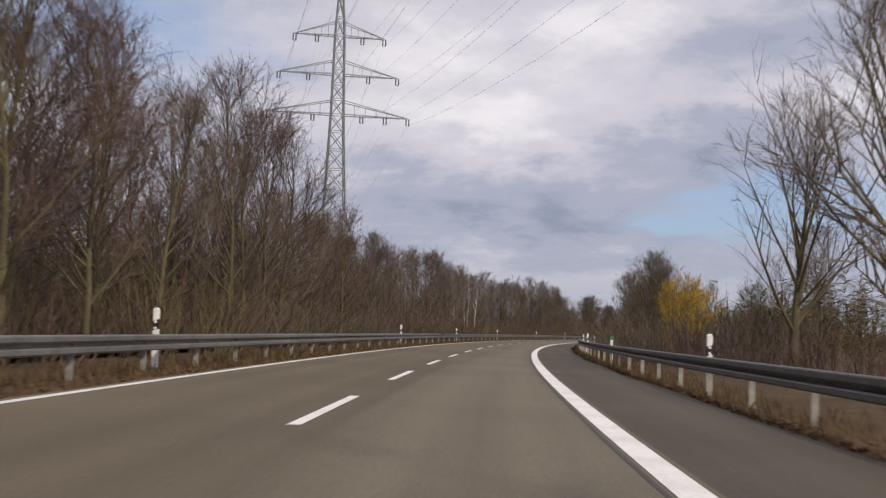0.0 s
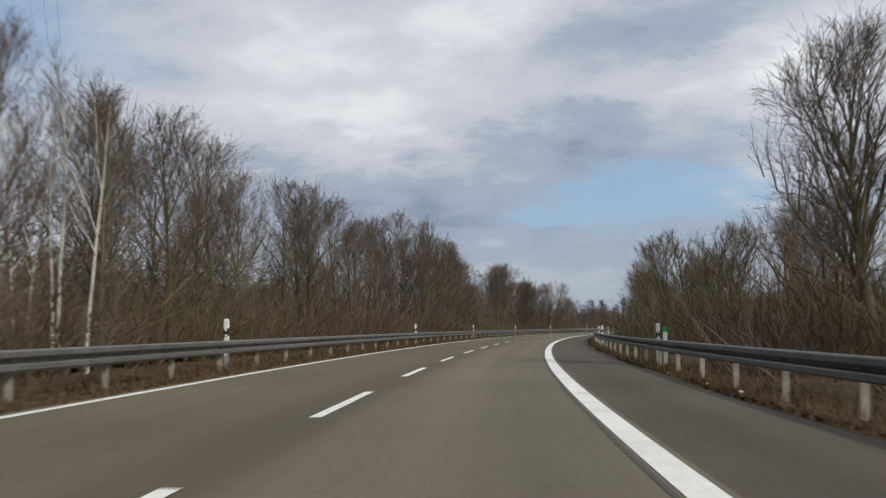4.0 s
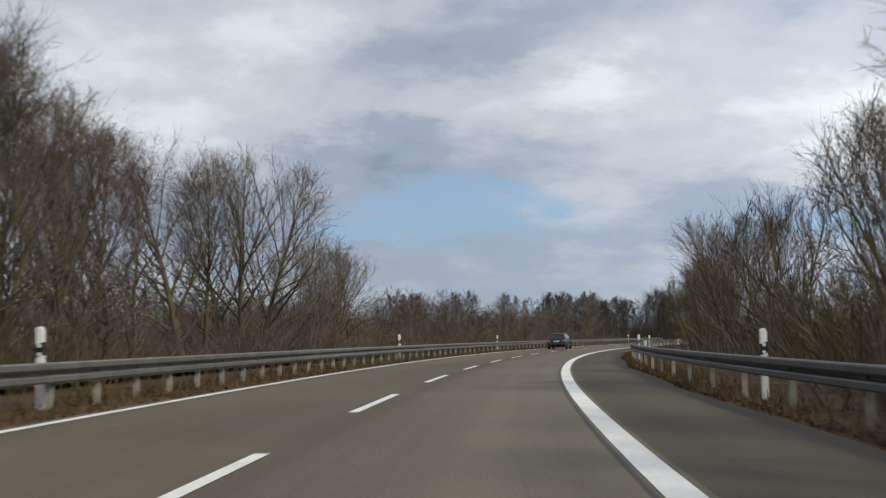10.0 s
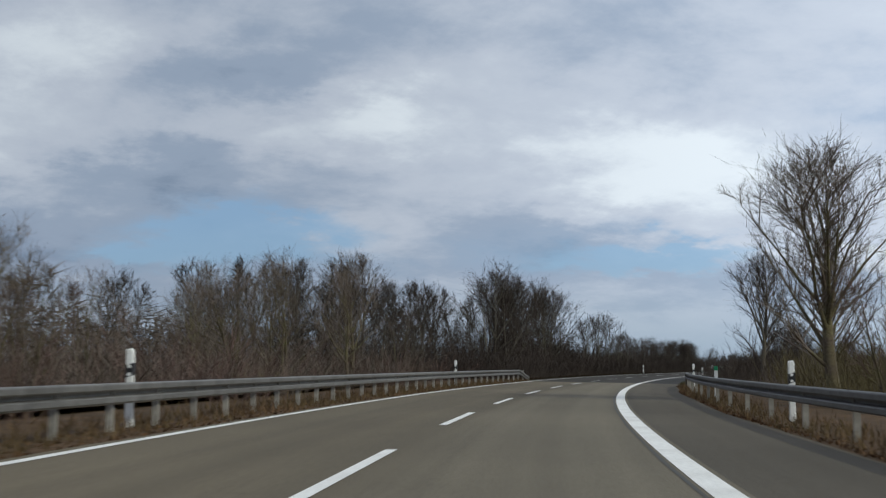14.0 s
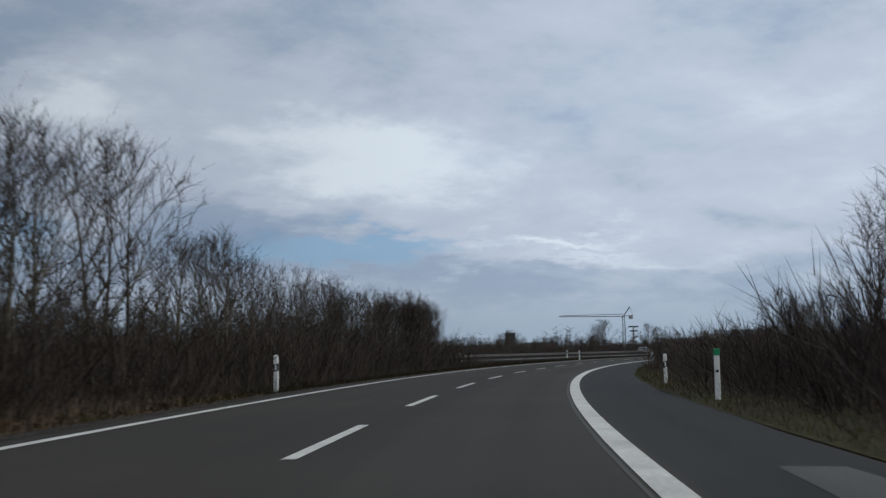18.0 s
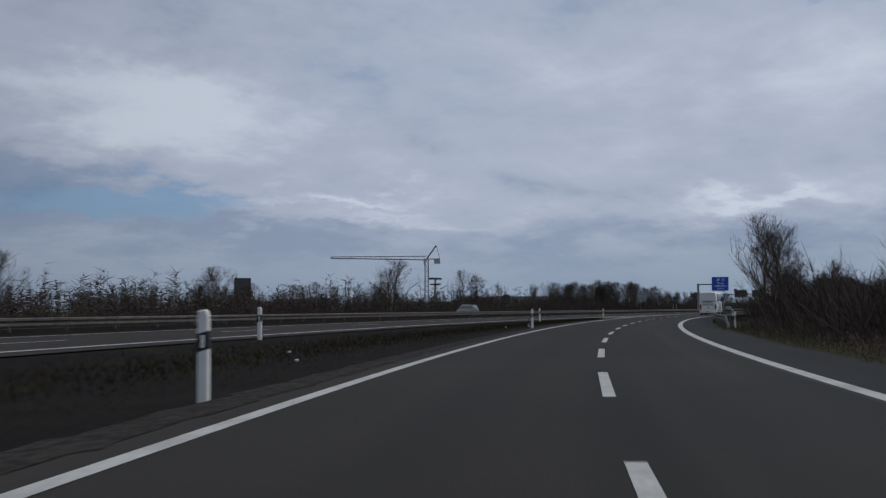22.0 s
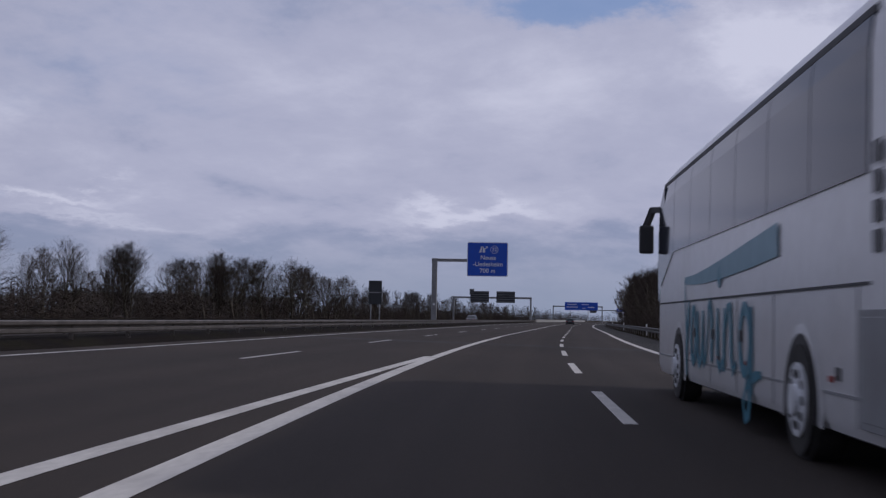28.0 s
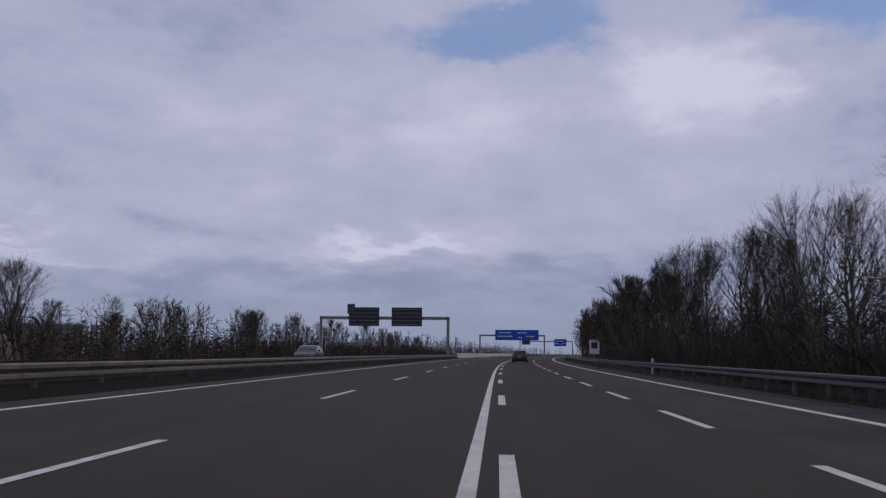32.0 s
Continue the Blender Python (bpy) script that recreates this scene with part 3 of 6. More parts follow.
def guardrail(label, s0, s1, n, side, drop=0.0, tight=None, ends=(), old=False, pitch=4.0, steel=None):
    root = thing("guardrail", label, "guardrail")
    fn = n if callable(n) else (lambda s: n)
    me = rail_mesh(side, pitch, steel or (ZINCOLD if old else ZINC))
    k = int((s1 - s0) / pitch)
    for i in range(k):
        s = s0 + pitch * i
        a, b = RP(s, fn(s), -drop), RP(s + pitch, fn(s + pitch), -drop)
        if i == k - 1 and "end" in ends:
            b.z -= 0.5
        if i == 0 and "start" in ends:
            a.z -= 0.5
        q = (b - a).to_track_quat("Y", "Z")
        hung("rail", me, root, Matrix.LocRotScale(a, q, None))
        for e in ([0.0, 2.0] if tight and tight[0] <= s < tight[1] else [0.0]):
            p = RP(s + e, fn(s + e), -drop)
            hung("post", POST_OLD if old else POST, root, Matrix.LocRotScale(p, Euler((0, 0, -heading(s))), None))
    return root


guardrail("zinc steel guardrail with W-profile on close posts, outer verge", -38.2, 496, -8.05, 1, drop=0.05, tight=(240, 496), ends=("end",))
# these rails face away from the sun; their steel colour carries that shade
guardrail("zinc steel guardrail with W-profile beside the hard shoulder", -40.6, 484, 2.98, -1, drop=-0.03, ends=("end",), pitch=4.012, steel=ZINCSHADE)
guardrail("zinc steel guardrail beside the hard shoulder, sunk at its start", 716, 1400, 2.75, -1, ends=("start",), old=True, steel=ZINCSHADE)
guardrail("dirty dark steel guardrail along the central reserve", 440, 1148, lambda s: main_right(s) - 8.75, 1, drop=0.14, old=True)
guardrail("dirty dark steel guardrail along the far side of the central reserve", 440, 1400, lambda s: main_right(s) - 10.6, -1, drop=0.14, old=True)


# ---- concrete barrier that takes over from the guardrail in the central reserve ----
cb = thing("concrete_barrier", "pale concrete crash barrier in the central reserve", "barrier")
_jersey = [(-0.30, -0.3), (-0.30, 0.08), (-0.14, 0.30), (-0.09, 0.90), (0.09, 0.90), (0.14, 0.30), (0.30, 0.08), (0.30, -0.3)]
for i in range(44):
    s0 = 1148 + 6.0 * i
    ends = [[RP(q, main_right(q) - 8.75 + x, z - 0.06) for x, z in _jersey] for q in (s0, s0 + 5.96)]
    k = len(_jersey)
    hung("segment", mesh_of("segment", ends[0] + ends[1], [(j, (j + 1) % k, k + (j + 1) % k, k + j) for j in range(k)] + [tuple(range(k))[::-1], tuple(range(k, 2 * k))], CONCRETE), cb)


# ---- delineators ----
def delineator_at(m, label, rail_behind, marker=False):
    root = thing("delineator", label, "delineator post", m, group="delineator posts")
    if marker:
        part("post", block(-0.06, 0.06, -0.03, 0.03, -0.2, 1.05, 0.012), WHITEP, root)
        part("cap", block(-0.065, 0.065, -0.034, 0.034, 0.98, 1.14, 0.012), GREENP, root, "green cap")
        part("writing", block(-0.03, 0.03, -0.036, -0.031, 0.62, 0.68), TRIM, root, "dark bar of writing")
        return root
    up = 0.23 if rail_behind else 0.0
    pts = [(-0.062, -0.2), (0.062, -0.2), (0.062, 0.97 + up), (0.03, 1.03 + up), (-0.062, 1.01 + up)]
    bm = plate(pts, 0.09, "y", -0.045)
    bmesh.ops.bevel(bm, geom=bm.edges[:], offset=0.012, segments=1, affect="EDGES")
    part("post", bm, WHITEP, root)
    part("band", plate([(-0.066, 0.55 + up), (0.066, 0.59 + up), (0.066, 0.79 + up), (-0.066, 0.75 + up)], 0.1, "y", -0.05), BLACKP, root, "black slanted band")
    if rail_behind:
        for z in (0.605, 0.735):
            part("reflector", drum(0.032, 0.012, 12, pose(0, -0.054, z + up, 90)), WHITEP, root, "round white reflector")
    else:
        part("reflector", block(-0.022, 0.022, -0.058, -0.048, 0.60, 0.74, 0.004), WHITEP, root, "upright white reflector")
    return root


for s in (-15, 23.6, 73.7, 110.2, 147.7, 192.2, 230.4, 272.0, 312.2, 352.5, 390.4, 429.4, 469.5):
    delineator_at(road_pose(s, -8.35, -0.02), "white delineator post with black band behind the guardrail", True)
for s in (25.3, 77, 112.4, 155, 197, 234.1, 275, 316, 356, 399, 435.8, 474):
    delineator_at(road_pose(s, 3.25, 0.0), "white delineator post with black band behind the guardrail", True)
for s in (516.6, 568.5, 616.7, 666, 718.7, 770, 824, 880, 930, 980, 1032):
    delineator_at(road_pose(s, 3.0 if s < 716 else 3.15, -0.02), "white delineator post with black band on the grassy verge", False)
for s, n in ((560.6, -8.25), (657.8, -7.97), (709.3, -7.96), (771.5, -8.76)):
    delineator_at(road_pose(s, n, -0.03), "white delineator post with black band on the outer verge", False)
for s in (605, 636, 681, 743):
    delineator_at(road_pose(s, main_right(s) + 1.25, -0.05), "white delineator post of the main carriageway", False)
for s in (52, 153.5, 254, 347.8, 453.6, 554.4, 648.4):
    delineator_at(road_pose(s, 3.3 if s < 480 else 3.0, 0), "white kilometre post with a green cap", s < 480, True)


# ---- bare winter trees ----
def tube(V, F, pts, radii, sides):
    base = len(V)
    n = len(pts)
    for i, (p, r) in enumerate(zip(pts, radii)):
        d = pts[min(i + 1, n - 1)] - pts[max(i - 1, 0)]
        d = d / (np.linalg.norm(d) + 1e-9)
        a = np.cross(d, (0.31, 0.17, 0.93) if abs(d[2]) < 0.9 else (1.0, 0.2, 0.0))
        a /= np.linalg.norm(a) + 1e-9
        b = np.cross(d, a)
        if i == n - 1:
            V.append(p)
        else:
            for k in range(sides):
                w = 2 * math.pi * k / sides
                V.append(p + r * (math.cos(w) * a + math.sin(w) * b))
    for i in range(n - 2):
        for k in range(sides):
            k2 = (k + 1) % sides
            F.append((base + i * sides + k, base + i * sides + k2, base + (i + 1) * sides + k2, base + (i + 1) * sides + k))
    o = base + (n - 2) * sides
    for k in range(sides):
        F.append((o + k, o + (k + 1) % sides, base + (n - 1) * sides))


def bent(rng, start, way, length, segs, wobble, lift):
    pts, d = [start], way / np.linalg.norm(way)
    for _ in range(segs):
        d = d + rng.normal(0, wobble, 3) + np.array((0, 0, lift))
        d /= np.linalg.norm(d)
        pts.append(pts[-1] + d * length / segs)
    return pts


def offshoot(rng, d, angle):
    """A way that leans off from d by about angle radians to a random side."""
    a = np.cross(d, rng.normal(0, 1, 3))
    a /= np.linalg.norm(a) + 1e-9
    return d * math.cos(angle) + a * math.sin(angle)


def spray(V, F, p, q, w, rng):
    """A hair-fine twig: one tapering sliver from p to q."""
    d = q - p
    a = np.cross(d, rng.normal(0, 1, 3))
    a *= w * 0.5 / (np.linalg.norm(a) + 1e-9)
    k = len(V)
    V += [p - a, p + a, q]
    F.append((k, k + 1, k + 2))


def crown_shape(kind, u):
    """Half width of the crown, as a share of its widest, at the share u of its height."""
    knots = {"dome": ([0, 0.12, 0.35, 0.6, 0.82, 0.94, 1], [0.35, 0.75, 1.0, 0.98, 0.72, 0.42, 0.05]),
             "tall": ([0, 0.15, 0.4, 0.65, 0.85, 0.95, 1], [0.45, 0.72, 0.95, 1.0, 0.70, 0.42, 0.06]),
             "vase": ([0, 0.2, 0.45, 0.7, 0.87, 0.96, 1], [0.55, 0.72, 0.92, 1.0, 0.78, 0.48, 0.08])}[kind]
    return float(np.interp(u, *knots))


def bare_tree(seed, height, clear, wide, form="dome", stems=1, limbs=20, sub=7, twigs=7, twiglets=2, trunk_r=0.17, twig_r=0.012, fan=(0.95, 0.25), leader=0.9, lean=0.04):
    """Wood and twigs of a leafless tree whose limbs rise like a fan and end at the outline of its crown: (wood verts, faces), (twig verts, faces)."""
    rng = np.random.default_rng(seed)
    base = clear * height * 0.8
    lobes = [(rng.uniform(0, 6.28), int(rng.integers(2, 6)), rng.uniform(0.05, 0.13)) for _ in range(3)]

    def room(p, d):
        """How far a straight shoot from p along d stays inside the crown."""
        t = 0.0
        while t < 9.0:
            t += 0.25
            q = p + d * t
            u = (q[2] - base) / (height - base)
            if u > 1:
                break
            a = math.atan2(q[1], q[0])
            k = 1 + sum(w * math.sin(n * a + o + 3 * u) for o, n, w in lobes)
            if math.hypot(q[0], q[1]) > wide * k * (crown_shape(form, u) if u > 0 else 0.5):
                break
        return t

    WV, WF, TV, TF = [], [], [], []
    for st in range(stems):
        m = lean + 0.16 * (stems > 1)
        way = np.array((rng.normal(0, m), rng.normal(0, m), 1.0))
        foot = np.array((rng.normal(0, 0.2), rng.normal(0, 0.2), -0.25)) if stems > 1 else np.array((0.0, 0.0, -0.25))
        h = height * leader * (1 if st == 0 else rng.uniform(0.8, 0.98))
        trunk = bent(rng, foot, way, h, 8, 0.045, 0.03)
        tr = trunk_r / math.sqrt(stems)
        tube(WV, WF, trunk, [tr * (1.3 if i == 0 else 1 - 0.93 * i / 8) for i in range(9)], 6)
        for li in range(limbs):
            f = clear + (0.97 - clear) * (li + rng.uniform(0, 1)) / limbs
            j = min(int(f * 8), 7)
            at = trunk[j] * (1 - f * 8 + j) + trunk[j + 1] * (f * 8 - j)
            d = trunk[j + 1] - trunk[j]
            d /= np.linalg.norm(d)
            way = offshoot(rng, d, (fan[0] * (1 - f) + fan[1] * f) * rng.uniform(0.75, 1.2))
            way /= np.linalg.norm(way)
            ln = max(0.5, room(at, way) * rng.uniform(0.78, 1.0))
            r1 = (tr * (1 - 0.9 * f) * 0.45 + 0.012) * min(1.0, 0.4 + ln / 4)
            limb = bent(rng, at, way, ln, 4, 0.09, 0.05)
            tube(WV, WF, limb, [r1, r1 * 0.75, r1 * 0.5, r1 * 0.3, 0.0], 4)
            for si in range(sub):
                g = 0.18 + 0.8 * (si + rng.uniform(0, 1)) / sub
                jj = min(int(g * 4), 3)
                p2 = limb[jj] * (1 - g * 4 + jj) + limb[jj + 1] * (g * 4 - jj)
                d2 = limb[jj + 1] - limb[jj]
                d2 /= np.linalg.norm(d2)
                w2 = offshoot(rng, d2, rng.uniform(0.4, 0.85))
                w2[2] += 0.12
                w2 /= np.linalg.norm(w2)
                l2 = max(0.35, min(room(p2, w2) * rng.uniform(0.75, 1.05), 0.25 * height * rng.uniform(0.5, 1.0)))
                r2 = max(r1 * 0.33, twig_r)
                br = bent(rng, p2, w2, l2, 2, 0.1, 0.06)
                tube(TV, TF, br, [r2, r2 * 0.7, 0.0], 3)
                for ti in range(twigs):
                    g3 = rng.uniform(0.1, 1.0)
                    j3 = min(int(g3 * 2), 1)
                    p3 = br[j3] * (1 - g3 * 2 + j3) + br[j3 + 1] * (g3 * 2 - j3)
                    d3 = br[j3 + 1] - br[j3]
                    d3 /= np.linalg.norm(d3)
                    w3 = offshoot(rng, d3, rng.uniform(0.25, 0.75))
                    w3[2] += 0.12
                    l3 = (0.35 + 0.4 * l2) * rng.uniform(0.5, 1.0)
                    q3 = p3 + w3 * l3
                    spray(TV, TF, p3, q3, twig_r * 1.5, rng)
                    for _ in range(twiglets):
                        p4 = p3 + (q3 - p3) * rng.uniform(0.2, 0.9)
                        w4 = offshoot(rng, w3 / np.linalg.norm(w3), rng.uniform(0.3, 0.75))
                        spray(TV, TF, p4, p4 + w4 * l3 * rng.uniform(0.4, 0.75), twig_r * 1.15, rng)
    return (WV, WF), (TV, TF)


def thicket(seed, height, width, stems, twigs, r=0.012):
    """A leafless bush: thin stems from the ground and the twigs on them: two meshes."""
    rng = np.random.default_rng(seed)
    V, F, TV, TF = [], [], [], []
    for _ in range(stems):
        a, q = rng.uniform(0, 2 * math.pi), width * 0.5 * math.sqrt(rng.uniform(0, 1))
        start = np.array((q * math.cos(a), q * math.sin(a), -0.15))
        way = np.array((rng.normal(0, 0.26) + 0.25 * math.cos(a), rng.normal(0, 0.26) + 0.25 * math.sin(a), 1.0))
        ln = height * rng.uniform(0.5, 1.05) * (1.0 - 0.35 * (q / (width * 0.5)) ** 2)
        st = bent(rng, start, way, ln, 2, 0.12, 0.0)
        tube(V, F, st, [r * 1.4, r, 0.0], 3)
        for p, q in zip(st[:-1], st[1:]):
            spray(TV, TF, p, q + (q - p) * 0.15, r * 1.6, rng)
        for _ in range(twigs):
            g = rng.uniform(0.05, 0.95)
            j = min(int(g * 2), 1)
            u = g * 2 - j
            p = st[j] * (1 - u) + st[j + 1] * u
            d = (st[j + 1] - st[j]) / np.linalg.norm(st[j + 1] - st[j])
            w = offshoot(rng, d, rng.uniform(0.12, 0.7))
            spray(TV, TF, p, p + w * height * rng.uniform(0.10, 0.27), r * 1.3, rng)
    return (V, F), (TV, TF)


STORE = {}


def tree_kind(key, label, bark, twig, **kw):
    (wv, wf), (tv, tf) = bare_tree(**kw)
    STORE[key] = (mesh_of("trunk", wv, wf, bark, True), mesh_of("crown", tv, tf, twig), label, kw["height"])


for i in range(3):
    tree_kind("tall%d" % i, "tall leafless forest tree with grey-brown twigs", BARK, TWIGRED if i == 2 else TWIG, seed=11 + i, height=13.0, clear=0.18, wide=3.3, form="tall", limbs=24, sub=8, twigs=7, twiglets=2, trunk_r=0.16, twig_r=0.014)
    tree_kind("mid%d" % i, "slender leafless tree with brown twigs", BARK, TWIGRED if i == 1 else TWIG, seed=31 + i, height=12.0, clear=0.16, wide=3.0, form="tall", limbs=18, sub=7, twigs=8, twiglets=1, trunk_r=0.15, twig_r=0.021)
    tree_kind("round%d" % i, "leafless field tree with a broad crown", BARK, TWIG, seed=51 + i, height=9.0, clear=0.17, wide=3.5, form="dome", limbs=22, sub=8, twigs=7, twiglets=2, trunk_r=0.18, twig_r=0.009, fan=(1.05, 0.2), leader=0.82)
    tree_kind("multi%d" % i, "leafless small tree on several stems", BARK, TWIGRED if i == 2 else TWIG, seed=71 + i, height=7.5, clear=0.1, wide=2.6, form="vase", stems=3, limbs=10, sub=6, twigs=7, twiglets=1, trunk_r=0.16, twig_r=0.012, fan=(0.9, 0.25))
tree_kind("dense0", "leafless field tree with a dense rounded crown", BARK, TWIG, seed=61, height=8.4, clear=0.2, wide=2.7, form="vase", limbs=26, sub=9, twigs=10, twiglets=2, trunk_r=0.2, twig_r=0.011, fan=(0.8, 0.25), leader=0.85)
for i in range(2):
    tree_kind("birch%d" % i, "leafless birch with a slim white trunk", BIRCH, TWIG, seed=91 + i, height=12.5, clear=0.42, wide=1.2, form="tall", limbs=11, sub=4, twigs=8, twiglets=1, trunk_r=0.085, twig_r=0.010, fan=(0.8, 0.3), lean=0.05)
tree_kind("far0", "far leafless bushy tree, dull brown", BARK, TWIG, seed=121, height=7.5, clear=0.08, wide=3.2, form="dome", stems=2, limbs=11, sub=5, twigs=8, twiglets=0, trunk_r=0.2, twig_r=0.030)
tree_kind("far1", "far leafless bushy tree, reddish brown", BARK, TWIGRED, seed=122, height=7.5, clear=0.08, wide=3.4, form="dome", stems=2, limbs=11, sub=5, twigs=8, twiglets=0, trunk_r=0.2, twig_r=0.032)
tree_kind("yellow0", "bush-like tree with dense yellow twigs", BARK, TWIGYELLOW, seed=101, height=5.4, clear=0.06, wide=2.1, form="vase", stems=4, limbs=9, sub=6, twigs=8, twiglets=2, trunk_r=0.15, twig_r=0.018)
tree_kind("bushy0", "leafless bushy tree with fine olive twigs", BARK, TWIGOLIVE, seed=111, height=6.5, clear=0.05, wide=2.5, form="vase", stems=4, limbs=9, sub=6, twigs=8, twiglets=1, trunk_r=0.16, twig_r=0.016)
BUSHES = {}
for key, mat, label, h, w, stems, tw, r in (("brown0", TWIGRED, "leafless reddish-brown thicket on the verge", 3.6, 4.8, 60, 15, 0.015), ("brown1", TWIGRED, "leafless reddish-brown thicket on the verge", 4.2, 5.2, 62, 15, 0.016),
                                            ("olive0", TWIGOLIVE, "leafless olive-brown undergrowth beside the road", 4.4, 5.2, 62, 15, 0.016), ("grey0", TWIG, "leafless grey-brown thicket on the verge", 4.0, 5.2, 60, 15, 0.016),
                                            ("mass0", TWIGRED, "dense leafless scrub", 4.2, 5.2, 64, 13, 0.015), ("low0", TWIGRED, "low leafless brown scrub on the verge", 1.6, 4.0, 60, 10, 0.009)):
    (V, F), (TV, TF) = thicket(len(key) * 7 + stems + int(h * 10), h, w, stems, tw, r)
    BUSHES[key] = (mesh_of("stems", V, F, mat), mesh_of("twigs", TV, TF, mat), label, h, (np.array(V), F, np.array(TV), TF))
rng = np.random.default_rng(5)


def on_motorway(s, n):
    return s > 420 and main_right(s) - 24.5 < n < main_right(s) + 3.0


def wood_mass(name, label, keys, rows):
    """Deep rows of trees that nobody could count, as one mass; rows: s0, s1, n0, n1, count, heights."""
    for kind, mat_i in (("trunks", 0), ("crowns", 1)):
        rg = np.random.default_rng(len(label) + 3)
        verts, faces, off = [], [], 0
        for s0, s1, n0, n1, count, h0, h1 in rows:
            for i in range(count):
                s, n = s0 + (s1 - s0) * (i + rg.uniform(0, 1)) / count, rg.uniform(n0, n1)
                src, k, a = STORE[keys[int(rg.integers(len(keys)))]], rg.uniform(h0, h1), rg.uniform(0, 6.28)
                if on_motorway(s, n):
                    continue
                k /= src[3]
                p = RP(s, n)
                co = np.empty(len(src[mat_i].vertices) * 3)
                src[mat_i].vertices.foreach_get("co", co)
                rot = np.array(((math.cos(a), -math.sin(a), 0), (math.sin(a), math.cos(a), 0), (0, 0, 1))) * k
                q = co.reshape(-1, 3) @ rot.T + np.array((p.x, p.y, -0.3))
                verts.append(q)
                faces += [tuple(v + off for v in f.vertices) for f in src[mat_i].polygons]
                off += len(q)
        me = bpy.data.meshes.new(name)
        me.from_pydata(np.concatenate(verts).tolist(), [], faces)
        # rows farther along take the colours that hold the cloud shade
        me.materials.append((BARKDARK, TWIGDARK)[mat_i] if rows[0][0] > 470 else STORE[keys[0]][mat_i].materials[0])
        tagged(new(name, me), label + (", trunks" if mat_i == 0 else ", twigs"), "wood", kind="stuff")


def shaded(ob, mat):
    """The same mesh in a darker material of its own, cloud shade put into the colour."""
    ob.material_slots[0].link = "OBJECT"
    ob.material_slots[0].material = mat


def plant(key, s, n, height, group="", label="", spread=1.0):
    trunk, crown, lab, h0 = STORE[key]
    k = height / h0
    w = k * spread
    p = RP(s, n, -0.12)
    if n < -12 or n > 8:
        p.z = -0.2
    root = thing("tree", label or lab, "tree", Matrix.LocRotScale(p, Euler((0, 0, rng.uniform(0, 6.28))), (w * rng.uniform(0.92, 1.08), w * rng.uniform(0.92, 1.08), k)), group=group)
    wood, fine = hung("trunk", trunk, root), hung("crown", crown, root)
    # past this point cloud shade is coloured into bark and twigs
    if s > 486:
        shaded(wood, BARKDARK)
        shaded(fine, TWIGDARK)
    return root


def shrub(key, s, n, height, wide=1.0, group=""):
    stems, twigs, lab, h0, _ = BUSHES[key]
    k = height / h0
    p = RP(s, n, -0.1)
    if n < -12 or n > 8:
        p.z = -0.2
    root = thing("bush", lab, "bush", Matrix.LocRotScale(p, Euler((0, 0, rng.uniform(0, 6.28))), (k * wide, k * wide, k)), group)
    for ob in (tagged(hung("stem_tangle", stems, root), kind="stuff"), tagged(hung("crown", twigs, root), kind="stuff")):
        # bushes past this point: cloud shade in the twig colour
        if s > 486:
            shaded(ob, TWIGDARK)
    return root


def scrub_mass(name, label, mat, rows):
    """Undergrowth that nobody could count, as one mass; rows: s0, s1, n0, n1, count, kind of bush, heights, width."""
    verts, faces, off = [], [], 0
    for s0, s1, n0, n1, count, key, h0, h1, wide in rows:
        (sv, sf, tv, tf), base = BUSHES[key][4], BUSHES[key][3]
        for i in range(count):
            s, n = s0 + (s1 - s0) * (i + rng.uniform(0, 1)) / count, rng.uniform(n0, n1)
            if on_motorway(s, n):
                continue
            p = RP(s, n)
            k, a = rng.uniform(h0, h1) / base, rng.uniform(0, 6.28)
            rot = np.array(((math.cos(a), -math.sin(a), 0), (math.sin(a), math.cos(a), 0), (0, 0, 1))) * np.array((k * wide, k * wide, k))[:, None]
            q = tv @ rot.T + np.array((p.x, p.y, -0.25))
            verts.append(q)
            faces += [(f[0] + off, f[1] + off, f[2] + off) for f in tf]
            off += len(q)
    me = bpy.data.meshes.new(name)
    me.from_pydata(np.concatenate(verts).tolist(), [], faces)
    me.materials.append(mat)
    return tagged(new(name, me), label, "undergrowth", kind="stuff")


def grove(s0, s1, n0, n1, count, keys, h0, h1, group, spread=1.0):
    for i in range(count):
        s = s0 + (s1 - s0) * (i + rng.uniform(0.1, 0.9)) / count
        n = rng.uniform(min(n0, n1), max(n0, n1))
        if on_motorway(s, n):
            continue
        plant(keys[int(rng.integers(len(keys)))], s, n, rng.uniform(h0, h1), group, spread=spread)


def hedge(s0, s1, n0, n1, count, keys, h0, h1, group, wide=1.1):
    for i in range(count):
        s = s0 + (s1 - s0) * (i + rng.uniform(0.1, 0.9)) / count
        shrub(keys[int(rng.integers(len(keys)))], s, rng.uniform(min(n0, n1), max(n0, n1)), rng.uniform(h0, h1), wide, group)


# the tall wood on the outside of the bend
W = "trees of the tall wood"
grove(14, 60, -14.0, -12.0, 12, ["tall0", "tall1", "tall2"], 9.8, 11.8, W)
grove(60, 104, -14.2, -12.0, 9, ["tall0", "tall1", "tall2", "mid0"], 7.4, 8.8, W)
grove(104, 250, -14.0, -12.0, 23, ["tall0", "tall1", "tall2", "mid0"], 8.2, 9.6, W)
grove(14, 60, -18.5, -14.5, 11, ["tall0", "tall1", "tall2"], 9.6, 11.0, W)
grove(60, 88, -18.5, -14.5, 6, ["tall0", "tall1", "tall2"], 7.8, 9.2, W)
